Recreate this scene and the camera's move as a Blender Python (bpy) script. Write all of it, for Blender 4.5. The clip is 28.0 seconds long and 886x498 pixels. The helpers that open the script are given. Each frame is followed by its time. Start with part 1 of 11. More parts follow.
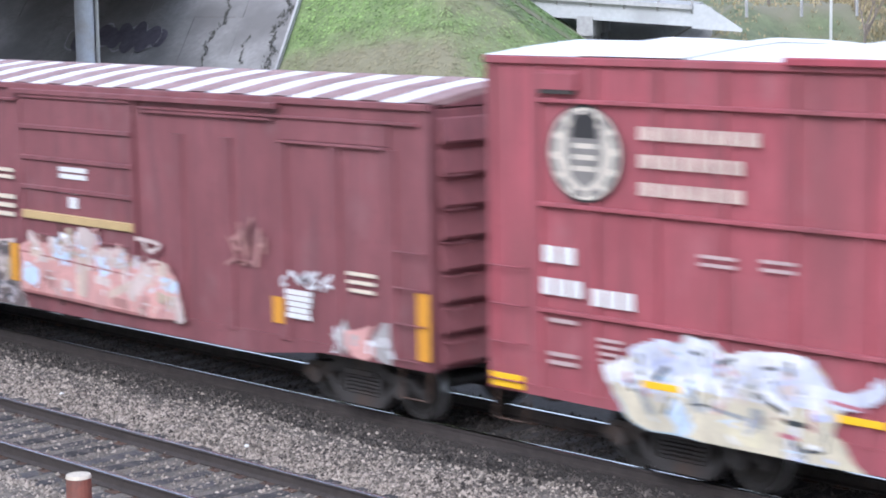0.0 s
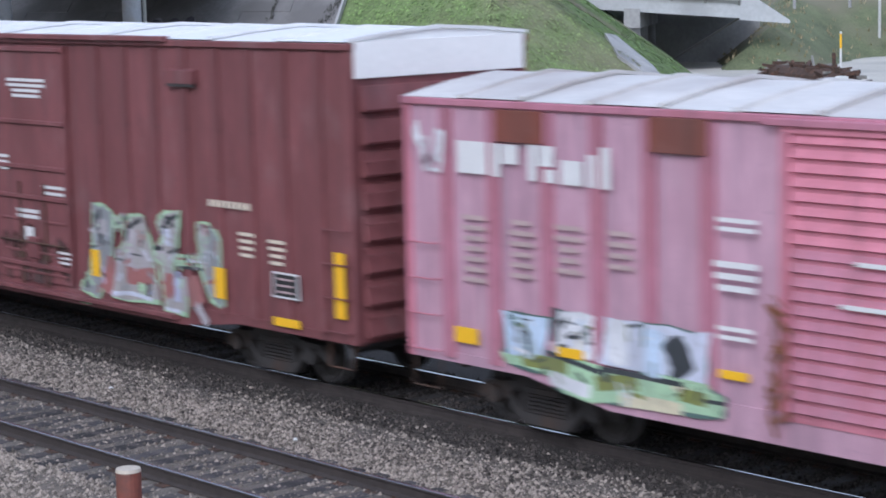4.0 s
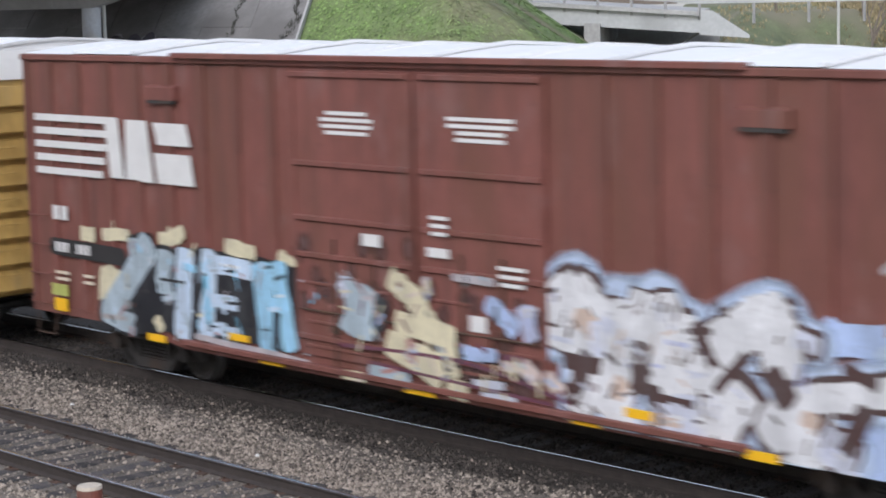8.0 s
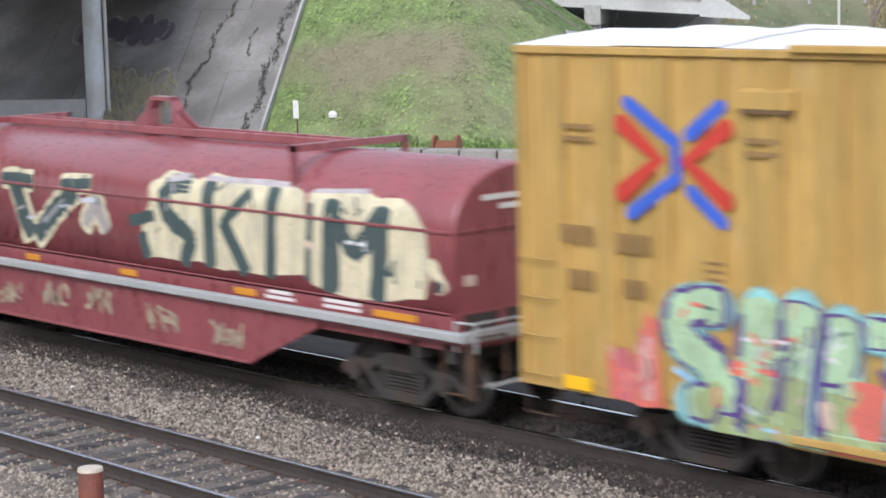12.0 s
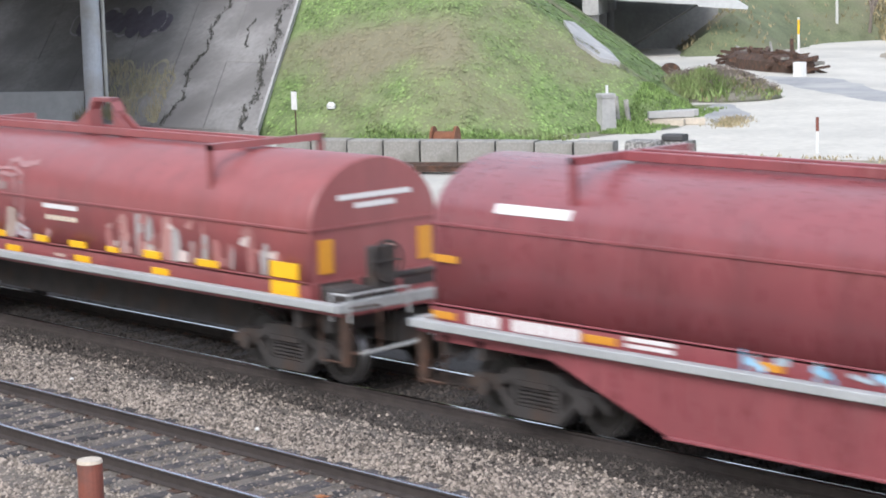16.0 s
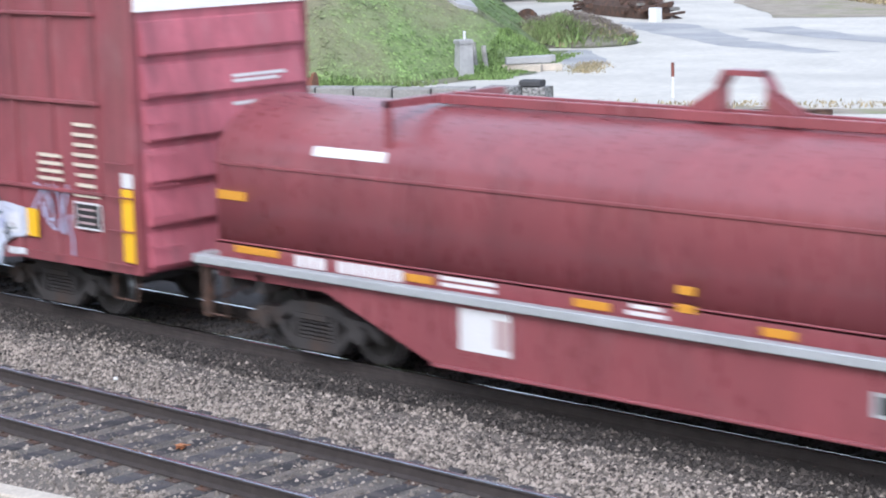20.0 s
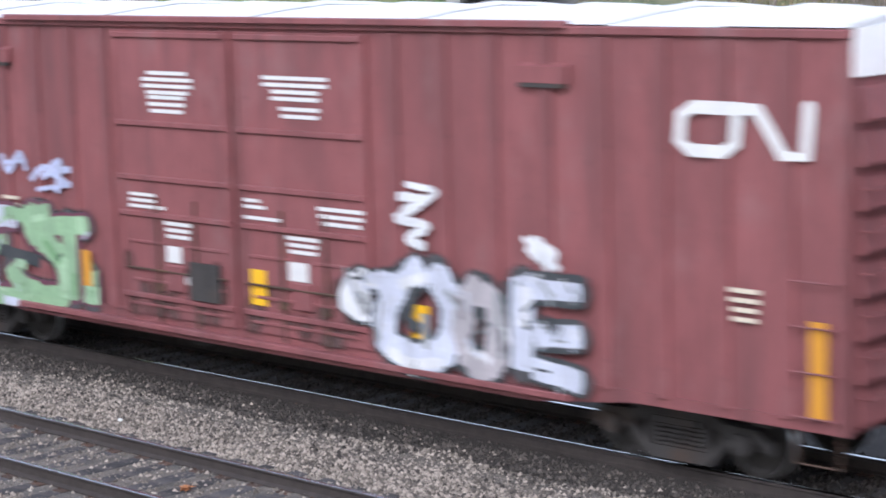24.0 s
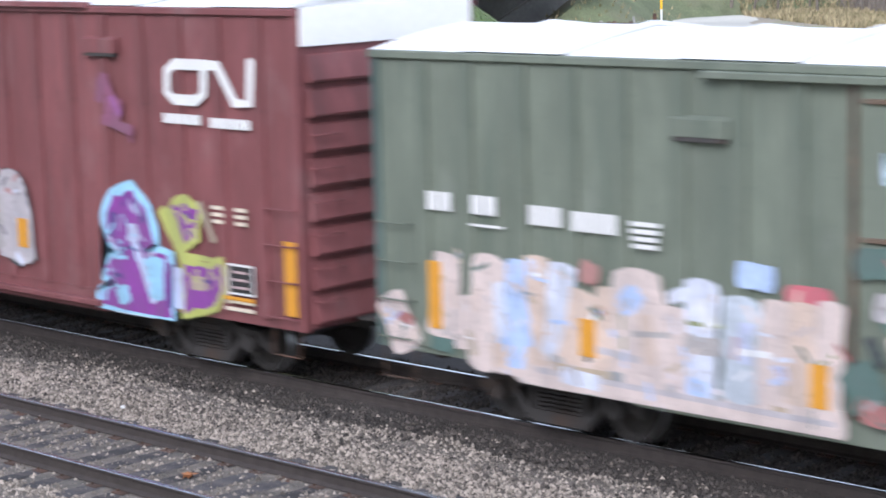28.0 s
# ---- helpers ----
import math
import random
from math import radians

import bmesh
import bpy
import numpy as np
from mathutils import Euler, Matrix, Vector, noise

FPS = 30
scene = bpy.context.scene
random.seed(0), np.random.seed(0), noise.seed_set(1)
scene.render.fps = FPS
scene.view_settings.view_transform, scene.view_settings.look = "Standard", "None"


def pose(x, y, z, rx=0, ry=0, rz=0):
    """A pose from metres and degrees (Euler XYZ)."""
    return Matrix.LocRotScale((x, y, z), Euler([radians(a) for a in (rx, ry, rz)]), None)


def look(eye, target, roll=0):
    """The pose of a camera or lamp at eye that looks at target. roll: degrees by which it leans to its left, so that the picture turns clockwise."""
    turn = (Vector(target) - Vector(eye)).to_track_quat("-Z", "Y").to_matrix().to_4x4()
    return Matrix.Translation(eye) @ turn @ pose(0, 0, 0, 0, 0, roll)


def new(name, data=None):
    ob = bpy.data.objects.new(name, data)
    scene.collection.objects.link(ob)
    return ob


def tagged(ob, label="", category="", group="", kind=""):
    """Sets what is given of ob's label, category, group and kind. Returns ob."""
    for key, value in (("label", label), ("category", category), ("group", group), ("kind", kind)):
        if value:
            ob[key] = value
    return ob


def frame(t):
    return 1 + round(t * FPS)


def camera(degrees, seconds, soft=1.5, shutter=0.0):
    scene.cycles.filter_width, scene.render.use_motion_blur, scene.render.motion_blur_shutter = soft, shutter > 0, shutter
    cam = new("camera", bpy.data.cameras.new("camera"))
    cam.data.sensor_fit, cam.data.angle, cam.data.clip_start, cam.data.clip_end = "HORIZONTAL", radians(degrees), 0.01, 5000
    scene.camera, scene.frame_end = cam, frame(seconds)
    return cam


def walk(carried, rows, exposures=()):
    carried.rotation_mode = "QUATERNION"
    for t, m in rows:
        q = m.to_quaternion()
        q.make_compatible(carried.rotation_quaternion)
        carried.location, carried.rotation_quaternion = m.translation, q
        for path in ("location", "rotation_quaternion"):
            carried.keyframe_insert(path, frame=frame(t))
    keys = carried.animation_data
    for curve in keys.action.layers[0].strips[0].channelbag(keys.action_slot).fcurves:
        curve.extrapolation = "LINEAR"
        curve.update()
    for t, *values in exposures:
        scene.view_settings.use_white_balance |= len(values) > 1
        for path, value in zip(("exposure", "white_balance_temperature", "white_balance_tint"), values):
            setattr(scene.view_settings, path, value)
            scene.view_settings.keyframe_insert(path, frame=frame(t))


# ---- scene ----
cam = camera(23.95, 28.0, soft=1.8, shutter=0.7)
EYE = (0.0, 0.0, 5.91)
# seconds, heading, pitch, roll of the hand-held camera
TURNS = (
    (0.0, 47.26, -7.63, 0.93),
    (0.5, 47.54, -7.74, 0.73),
    (1.0, 47.75, -7.78, 0.82),
    (1.5, 47.66, -7.75, 0.92),
    (2.0, 47.96, -7.59, 1.29),
    (2.5, 48.27, -7.55, 1.18),
    (3.0, 48.47, -7.56, 1.34),
    (3.5, 48.52, -7.79, 1.31),
    (5.5, 48.53, -7.76, 1.35),
    (6.0, 48.37, -7.81, 1.45),
    (6.5, 48.11, -7.90, 1.21),
    (7.0, 47.81, -7.57, 1.37),
    (7.5, 47.63, -7.32, 1.50),
    (8.0, 47.45, -7.40, 1.39),
    (8.5, 47.36, -7.41, 1.36),
    (9.0, 47.64, -7.57, 1.30),
    (9.5, 47.50, -7.69, 1.41),
    (10.0, 47.62, -7.63, 1.58),
    (10.5, 47.64, -7.57, 1.58),
    (11.0, 47.64, -7.54, 1.48),
    (11.5, 47.69, -7.72, 1.47),
    (12.0, 47.45, -7.89, 1.44),
    (12.5, 47.45, -7.99, 1.36),
    (14.5, 47.52, -8.49, 1.50),
    (15.0, 47.56, -8.54, 1.61),
    (15.5, 47.50, -8.40, 1.56),
    (16.0, 47.39, -8.14, 1.60),
    (16.5, 47.25, -8.21, 1.34),
    (17.0, 46.70, -8.05, 1.32),
    (17.5, 46.11, -8.23, 1.12),
    (18.0, 45.70, -8.75, 1.25),
    (18.5, 45.18, -9.42, 1.25),
    (19.0, 44.77, -9.79, 1.26),
    (19.5, 44.06, -9.96, 1.40),
    (20.0, 43.50, -9.71, 1.44),
    (20.5, 43.17, -9.30, 1.51),
    (21.0, 43.15, -8.46, 1.51),
    (21.5, 43.12, -8.54, 1.61),
    (22.0, 43.05, -8.67, 1.83),
    (22.5, 43.15, -8.53, 1.82),
    (24.5, 43.71, -8.65, 1.52),
    (25.0, 43.60, -8.75, 1.77),
    (25.5, 43.68, -8.71, 1.83),
    (26.0, 43.78, -8.65, 1.58),
    (26.5, 43.69, -8.66, 1.57),
    (27.0, 43.75, -8.86, 1.57),
    (27.5, 43.90, -8.84, 1.50),
    (28.0, 43.71, -8.92, 1.43),
)
walk(cam, [(t, pose(*EYE, 90 + pitch, roll, yaw)) for t, yaw, pitch, roll in TURNS],
     exposures=[(0.0, 0.93, 5350, 14), (1.0, 1.05, 5350, 14), (2.0, 1.03, 5350, 14), (3.0, 0.35, 5250, 14), (5.5, 0.23, 5400, 13), (7.0, 0.27, 5750, 12), (8.5, 0.37, 5850, 12), (9.0, 0.45, 5900, 12), (10.0, 0.45, 5900, 12), (11.0, 0.59, 5950, 12),
                (12.5, 0.71, 5850, 12), (15.0, 0.79, 5850, 11), (17.0, 0.89, 5850, 12), (19.0, 0.89, 5600, 12), (20.0, 0.87, 5450, 13), (22.0, 0.74, 5450, 14), (25.0, 0.83, 5500, 13), (26.2, 0.97, 5500, 13), (27.0, 0.67, 5500, 13), (28.0, 0.84, 5500, 13)])

# ---- light: a bright overcast day ----
world = bpy.data.worlds.new("overcast_sky")
scene.world = world
world.use_nodes = True
wn = world.node_tree
sky = wn.nodes.new("ShaderNodeTexSky")
sky.sky_type = "NISHITA"
sky.sun_disc = False
sky.sun_elevation, sky.sun_rotation = radians(38), radians(153)
sky.air_density, sky.dust_density, sky.ozone_density = 1.0, 4.0, 0.6
cloud = wn.nodes.new("ShaderNodeMix")       # thin even cloud over the clear sky
cloud.data_type = "RGBA"
cloud.inputs["Factor"].default_value = 0.6
cloud.inputs[7].default_value = (5.4, 5.5, 5.6, 1)
wn.links.new(sky.outputs[0], cloud.inputs[6])
wn.links.new(cloud.outputs[2], wn.nodes["Background"].inputs[0])
wn.nodes["Background"].inputs[1].default_value = 0.14
sun = new("sun", bpy.data.lights.new("sun", "SUN"))
sun.data.energy, sun.data.angle, sun.data.color = 1.15, radians(25), (1.0, 0.96, 0.9)
sun.matrix_world = look((30, -60, 52), (0, 0, 0))

# ---- plan ----
SPEED = 7.78                  # metres a second, along +x
TRACK_A = 14.335              # centre of the empty track
TRACK_B = 18.875              # centre of the train's track
GROUND = -0.34


# ---- small mesh builder ----
class Build:
    def __init__(self):
        self.v, self.f, self.m, self.thin = [], [], [], set()

    def poly(self, pts, mi=0):
        n = len(self.v)
        self.v += [tuple(p) for p in pts]
        self.f.append(tuple(range(n, n + len(pts))))
        self.m.append(mi)

    def faces(self, pts, faces, mi=0):
        n = len(self.v)
        self.v += [tuple(p) for p in pts]
        self.f += [tuple(n + i for i in q) for q in faces]
        self.m += [mi] * len(faces)

    def box(self, x0, x1, y0, y1, z0, z1, mi=0):
        p = [(x, y, z) for x in (x0, x1) for y in (y0, y1) for z in (z0, z1)]
        self.faces(p, [(0, 1, 3, 2), (4, 6, 7, 5), (0, 4, 5, 1), (2, 3, 7, 6), (0, 2, 6, 4), (1, 5, 7, 3)], mi)

    def cbox(self, x0, x1, y0, y1, z0, z1, c=0.01, mi=0):
        """a box with its long edges chamfered"""
        pr = [(y0 + c, z0), (y1 - c, z0), (y1, z0 + c), (y1, z1 - c), (y1 - c, z1), (y0 + c, z1), (y0, z1 - c), (y0, z0 + c)]
        self.loft([[(x0, y, z) for y, z in pr], [(x1, y, z) for y, z in pr]], mi)

    def cboxz(self, x0, x1, y0, y1, z0, z1, c=0.01, mi=0):
        pr = [(x0 + c, y0), (x1 - c, y0), (x1, y0 + c), (x1, y1 - c), (x1 - c, y1), (x0 + c, y1), (x0, y1 - c), (x0, y0 + c)]
        self.loft([[(x, y, z0) for x, y in pr], [(x, y, z1) for x, y in pr]], mi)

    def loft(self, rings, mi=0, caps=True, closed=True):
        n, k = len(self.v), len(rings[0])
        for r in rings:
            self.v += [tuple(p) for p in r]
        for i in range(len(rings) - 1):
            for j in range(k if closed else k - 1):
                a, b = n + i * k + j, n + i * k + (j + 1) % k
                self.f.append((a, b, b + k, a + k))
                self.m.append(mi)
        if caps and closed:
            self.f += [tuple(reversed(range(n, n + k))), tuple(range(n + (len(rings) - 1) * k, n + len(rings) * k))]
            self.m += [mi, mi]

    def cyl(self, a, b, r, r2=None, n=12, mi=0):
        a, b = Vector(a), Vector(b)
        r2 = r if r2 is None else r2
        d = (b - a).normalized()
        s = d.orthogonal().normalized()
        t = d.cross(s)
        ring = lambda c, q: [tuple(c + s * (q * math.cos(2 * math.pi * i / n)) + t * (q * math.sin(2 * math.pi * i / n))) for i in range(n)]
        self.loft([ring(a, r), ring(b, r2)], mi)

    def tube(self, pts, r, n=6, mi=0):
        for a, b in zip(pts, pts[1:]):
            self.cyl(a, b, r, n=n, mi=mi)

    def mesh(self, name, mats, smooth=False):
        me = bpy.data.meshes.new(name)
        me.from_pydata(self.v, [], self.f)
        for m in (mats if isinstance(mats, (list, tuple)) else [mats]):
            me.materials.append(m)
        if isinstance(mats, (list, tuple)) and len(mats) > 1:
            me.polygons.foreach_set("material_index", self.m)
        if self.thin:
            at = me.attributes.new("thinning", "FLOAT", "POINT")
            at.data.foreach_set("value", [1.0 if i in self.thin else 0.0 for i in range(len(self.v))])
        if smooth:
            me.polygons.foreach_set("use_smooth", [True] * len(self.f))
        me.update()
        return me


def thing(name, label, category, group="", kind="", at=(0, 0, 0)):
    ob = new(name)
    ob.empty_display_size = 0.3
    ob.location = at
    return tagged(ob, label, category, group, kind)


def solo(name, b, mats, label, category="", group="", kind="", smooth=False):
    return tagged(new(name, b.mesh(name, mats, smooth)), label, category, group, kind)


def part(name, b, mats, parent, label="", smooth=False):
    """one mesh object under a thing or a part; b is a Build or a mesh to share"""
    ob = new(name, b if isinstance(b, bpy.types.Mesh) else b.mesh(name, mats, smooth))
    ob.parent = parent
    return tagged(ob, label)


# ---- materials ----
def mat(name, col, rough=0.6, metal=0.0, var=0.25, scale=3.0, bump=0.0, bscale=60.0, second=None, mask=(0.45, 0.65), mscale=1.0,
        stretch=(1, 1, 1), spec=0.5, island=0.0):
    """a surface with variation at two scales; second: a colour of wear or dirt that shows in patches"""
    m = bpy.data.materials.new(name)
    m.use_nodes = True
    nt = m.node_tree
    N, K = nt.nodes, nt.links
    bs = N["Principled BSDF"]
    tc = N.new("ShaderNodeTexCoord")
    mp = N.new("ShaderNodeMapping")
    mp.inputs["Scale"].default_value = stretch
    K.new(tc.outputs["Object"], mp.inputs["Vector"])

    def noise_at(s, detail=5.0):
        t = N.new("ShaderNodeTexNoise")
        t.inputs["Scale"].default_value, t.inputs["Detail"].default_value = s, detail
        K.new(mp.outputs[0], t.inputs["Vector"])
        return t.outputs["Fac"]

    big, fine = noise_at(scale), noise_at(scale * 11)
    add = N.new("ShaderNodeMath")
    add.operation = "ADD"
    K.new(big, add.inputs[0]), K.new(fine, add.inputs[1])
    rg = N.new("ShaderNodeMapRange")
    rg.inputs[1].default_value, rg.inputs[2].default_value = 0.65, 1.35
    rg.inputs[3].default_value, rg.inputs[4].default_value = 1 - var, 1 + var
    K.new(add.outputs[0], rg.inputs[0])
    fac = rg.outputs[0]
    if island:
        gi = N.new("ShaderNodeNewGeometry")
        oi = N.new("ShaderNodeObjectInfo")
        s1 = N.new("ShaderNodeMath")
        s1.operation = "ADD"
        K.new(gi.outputs["Random Per Island"], s1.inputs[0]), K.new(oi.outputs["Random"], s1.inputs[1])
        fr = N.new("ShaderNodeMath")
        fr.operation = "FRACT"
        K.new(s1.outputs[0], fr.inputs[0])
        r2 = N.new("ShaderNodeMapRange")
        r2.inputs[3].default_value, r2.inputs[4].default_value = 1 - island, 1 + island
        K.new(fr.outputs[0], r2.inputs[0])
        mu = N.new("ShaderNodeMath")
        mu.operation = "MULTIPLY"
        K.new(fac, mu.inputs[0]), K.new(r2.outputs[0], mu.inputs[1])
        fac = mu.outputs[0]
    vm = N.new("ShaderNodeVectorMath")
    vm.operation = "SCALE"
    vm.inputs[0].default_value = col[:3]
    K.new(fac, vm.inputs["Scale"])
    out = vm.outputs[0]
    if second:
        ms = noise_at(mscale, 8.0)
        mr = N.new("ShaderNodeMapRange")
        mr.inputs[1].default_value, mr.inputs[2].default_value = mask
        K.new(ms, mr.inputs[0])
        mx = N.new("ShaderNodeMix")
        mx.data_type = "RGBA"
        K.new(mr.outputs[0], mx.inputs["Factor"])
        K.new(out, mx.inputs[6])
        mx.inputs[7].default_value = (*second, 1)
        out = mx.outputs[2]
    K.new(out, bs.inputs["Base Color"])
    rr = N.new("ShaderNodeMapRange")
    rr.inputs[3].default_value, rr.inputs[4].default_value = max(0.05, rough - 0.12), min(1.0, rough + 0.12)
    K.new(fine, rr.inputs[0])
    K.new(rr.outputs[0], bs.inputs["Roughness"])
    bs.inputs["Metallic"].default_value = metal
    bs.inputs["Specular IOR Level"].default_value = spec
    if bump:
        bp = N.new("ShaderNodeBump")
        bp.inputs["Strength"].default_value, bp.inputs["Distance"].default_value = min(1.0, bump * 10), 0.05 * bump
        K.new(noise_at(bscale), bp.inputs["Height"])
        K.new(bp.outputs[0], bs.inputs["Normal"])
    return m


def weather(m, tint, size, squeeze, lo, hi, most):
    """lay one more coat of dirt or wear over a material's colour"""
    nt = m.node_tree
    N, K = nt.nodes, nt.links
    bs = N["Principled BSDF"]
    under = bs.inputs["Base Color"].links[0].from_socket
    tc = N.new("ShaderNodeTexCoord")
    mp = N.new("ShaderNodeMapping")
    mp.inputs["Scale"].default_value = squeeze
    mp.inputs["Location"].default_value = (size, 3.7 * size, lo * 9)
    K.new(tc.outputs["Object"], mp.inputs["Vector"])
    t = N.new("ShaderNodeTexNoise")
    t.inputs["Scale"].default_value, t.inputs["Detail"].default_value = size, 6.0
    K.new(mp.outputs[0], t.inputs["Vector"])
    r = N.new("ShaderNodeMapRange")
    r.inputs[1].default_value, r.inputs[2].default_value, r.inputs[4].default_value = lo, hi, most
    K.new(t.outputs["Fac"], r.inputs[0])
    mx = N.new("ShaderNodeMix")
    mx.data_type = "RGBA"
    K.new(r.outputs[0], mx.inputs["Factor"])
    K.new(under, mx.inputs[6])
    mx.inputs[7].default_value = (*tint, 1)
    K.new(mx.outputs[2], bs.inputs["Base Color"])


def paint(name, col, worn=None, rough=0.55, var=0.24, spec=0.35, dirt=1.0):
    """weathered freight-car paint with streaks that run down the sheet"""
    worn = worn or tuple(c * 0.6 + 0.03 for c in col)
    m = mat(name, col, rough, 0.0, var, 0.9, 0.05, 25.0, worn, (0.44, 0.76), 1.3, (1, 1, 0.28), spec)
    # thin runs of grime, and scuffs where the paint has chalked
    grime = (col[0] * 0.42 + 0.012, col[1] * 0.5 + 0.012, col[2] * 0.5 + 0.012)
    chalk = tuple(c * 0.75 + 0.10 for c in col)
    for tint, size, squeeze, lo, hi, most in ((grime, 5.0, (1, 1, 0.07), 0.52, 0.80, 0.75), (chalk, 2.2, (1, 1, 0.6), 0.56, 0.78, 0.45), (grime, 16.0, (1, 1, 0.7), 0.64, 0.74, 0.6)):
        weather(m, tint, size, squeeze, lo, hi, most * dirt)
    return m


def spray(name, col, mist=False):
    """spray paint; a mist thins out towards the rim of its patch"""
    m = mat(name, col, 0.6, 0.0, 0.22, 2.5, 0.0, 20.0, tuple(c * 0.72 + 0.035 for c in col), (0.44, 0.66), 4.0, (1, 1, 0.5), 0.3)
    weather(m, tuple(c * 0.5 + 0.05 for c in col), 9.0, (1, 1, 0.12), 0.54, 0.74, 0.40)
    weather(m, (0.16, 0.12, 0.11), 14.0, (0.5, 1, 1), 0.62, 0.72, 0.28)
    if mist:
        nt = m.node_tree
        at = nt.nodes.new("ShaderNodeAttribute")
        at.attribute_name = "thinning"
        mr = nt.nodes.new("ShaderNodeMapRange")
        mr.inputs[3].default_value, mr.inputs[4].default_value = 1.0, 0.0
        nt.links.new(at.outputs["Fac"], mr.inputs[0])
        nt.links.new(mr.outputs[0], nt.nodes["Principled BSDF"].inputs["Alpha"])
    return m


RED_A = paint("bright_red_paint", (0.325, 0.086, 0.102), (0.225, 0.080, 0.086))
RED_L = paint("dusty_red_paint", (0.280, 0.078, 0.088), (0.205, 0.084, 0.084))
RED_A_DOOR = paint("fresh_red_door_paint", (0.355, 0.070, 0.090), (0.27, 0.06, 0.075))
OXIDE = paint("oxide_red_paint", (0.205, 0.076, 0.078), (0.155, 0.056, 0.056))
OXIDE_B = paint("maroon_paint", (0.215, 0.080, 0.088), (0.180, 0.066, 0.072))
OXIDE_F = paint("brown_red_paint", (0.200, 0.078, 0.064), (0.155, 0.07, 0.05))
OXIDE_N = paint("dull_red_paint", (0.245, 0.088, 0.090), (0.18, 0.070, 0.072))
# end walls in a paler, pinker red than the sides
RED_END = paint("pale_red_end_paint", (0.43, 0.125, 0.155), (0.33, 0.10, 0.12))
PINK = paint("faded_pink_paint", (0.50, 0.305, 0.375), (0.44, 0.25, 0.31))
PINK_RIB = paint("pink_rib_paint", (0.45, 0.19, 0.25), (0.39, 0.15, 0.18))
PINK_END = paint("pink_end_paint", (0.58, 0.22, 0.28), (0.42, 0.14, 0.17))
PATCH = paint("brown_patch_paint", (0.20, 0.065, 0.045))
YELLOW = paint("ochre_yellow_paint", (0.47, 0.305, 0.095), (0.40, 0.25, 0.075))
BLACK = paint("black_door_paint", (0.016, 0.017, 0.021), (0.03, 0.03, 0.034))
GREEN = paint("dark_green_paint", (0.162, 0.182, 0.142), (0.125, 0.142, 0.112))
GREEN_END = paint("sooty_green_paint", (0.115, 0.155, 0.140), (0.03, 0.04, 0.04))
COIL = paint("coil_hood_red_paint", (0.268, 0.074, 0.082), (0.212, 0.064, 0.070), 0.30, 0.14, 0.7, 0.4)
COIL_J = paint("faded_hood_red_paint", (0.285, 0.086, 0.086), (0.235, 0.078, 0.078), 0.36, 0.14, 0.6, 0.5)
ROOF_WHITE = mat("galvanised_roof", (0.80, 0.80, 0.80), 0.45, 0.0, 0.06, 0.6, 0.04, 12, (0.62, 0.60, 0.58), (0.58, 0.8), 0.6)
ROOF_WORN = mat("worn_galvanised_roof", (0.62, 0.60, 0.58), 0.5, 0.0, 0.15, 0.8, 0.05, 12, (0.42, 0.37, 0.35), (0.45, 0.7), 0.5)
ROOF_BROWN = mat("rust_roof_stripe", (0.29, 0.18, 0.175), 0.7, 0.0, 0.3, 2.0, 0.05, 20, (0.36, 0.26, 0.25), (0.5, 0.7), 1.2)
END_WHITE = mat("white_end_panel", (0.90, 0.89, 0.87), 0.5, 0.0, 0.06, 1.0)
UNDER = mat("dark_running_gear", (0.048, 0.043, 0.041), 0.8, 0.0, 0.4, 4.0, 0.1, 40, (0.065, 0.045, 0.035), (0.5, 0.7), 3.0)
WHEEL = mat("worn_wheel_steel", (0.05, 0.045, 0.042), 0.55, 0.3, 0.3, 5.0, 0.05)
TREAD = mat("bright_wheel_tread", (0.5, 0.5, 0.5), 0.3, 0.9, 0.1, 5.0)
DECK = mat("grey_deck_edge", (0.40, 0.41, 0.41), 0.5, 0.1, 0.15, 2.0)
WHITE = mat("white_lettering", (0.70, 0.69, 0.68), 0.6, 0, 0.08, 3)
CREAM = mat("cream_lettering", (0.66, 0.58, 0.46), 0.6, 0, 0.10, 3)
DIM = mat("faded_lettering", (0.46, 0.34, 0.33), 0.6, 0, 0.15, 3)
DARKINK = mat("black_lettering", (0.03, 0.028, 0.028), 0.6, 0, 0.1, 3)
DIMWHITE = mat("worn_white_lettering", (0.42, 0.42, 0.43), 0.6, 0, 0.25, 9)
DIMBROWN = mat("worn_brown_lettering", (0.25, 0.155, 0.06), 0.6, 0, 0.25, 9)
BROWNINK = mat("brown_lettering", (0.14, 0.085, 0.04), 0.6, 0, 0.1, 3)
LOGO_RED = mat("red_lettering", (0.50, 0.045, 0.03), 0.6, 0, 0.1, 3)
LOGO_BLUE = mat("blue_lettering", (0.05, 0.12, 0.55), 0.6, 0, 0.1, 3)
REFLECT = mat("yellow_reflector", (0.88, 0.50, 0.012), 0.4, 0, 0.06, 8)
REFLECT_O = mat("orange_reflector", (0.62, 0.29, 0.03), 0.45, 0, 0.08, 8)
TAN = mat("tan_door_rail", (0.50, 0.36, 0.17), 0.6, 0, 0.15, 5)
RUST = mat("rusty_steel", (0.19, 0.075, 0.035), 0.8, 0, 0.35, 6, 0.1, 50)
RUSTDARK = mat("dark_rust", (0.07, 0.042, 0.030), 0.85, 0, 0.4, 5, 0.1, 50, (0.13, 0.065, 0.04), (0.5, 0.7), 4)
RAILSIDE = mat("rail_web", (0.050, 0.040, 0.036), 0.85, 0.0, 0.3, 6, 0.05, 50)
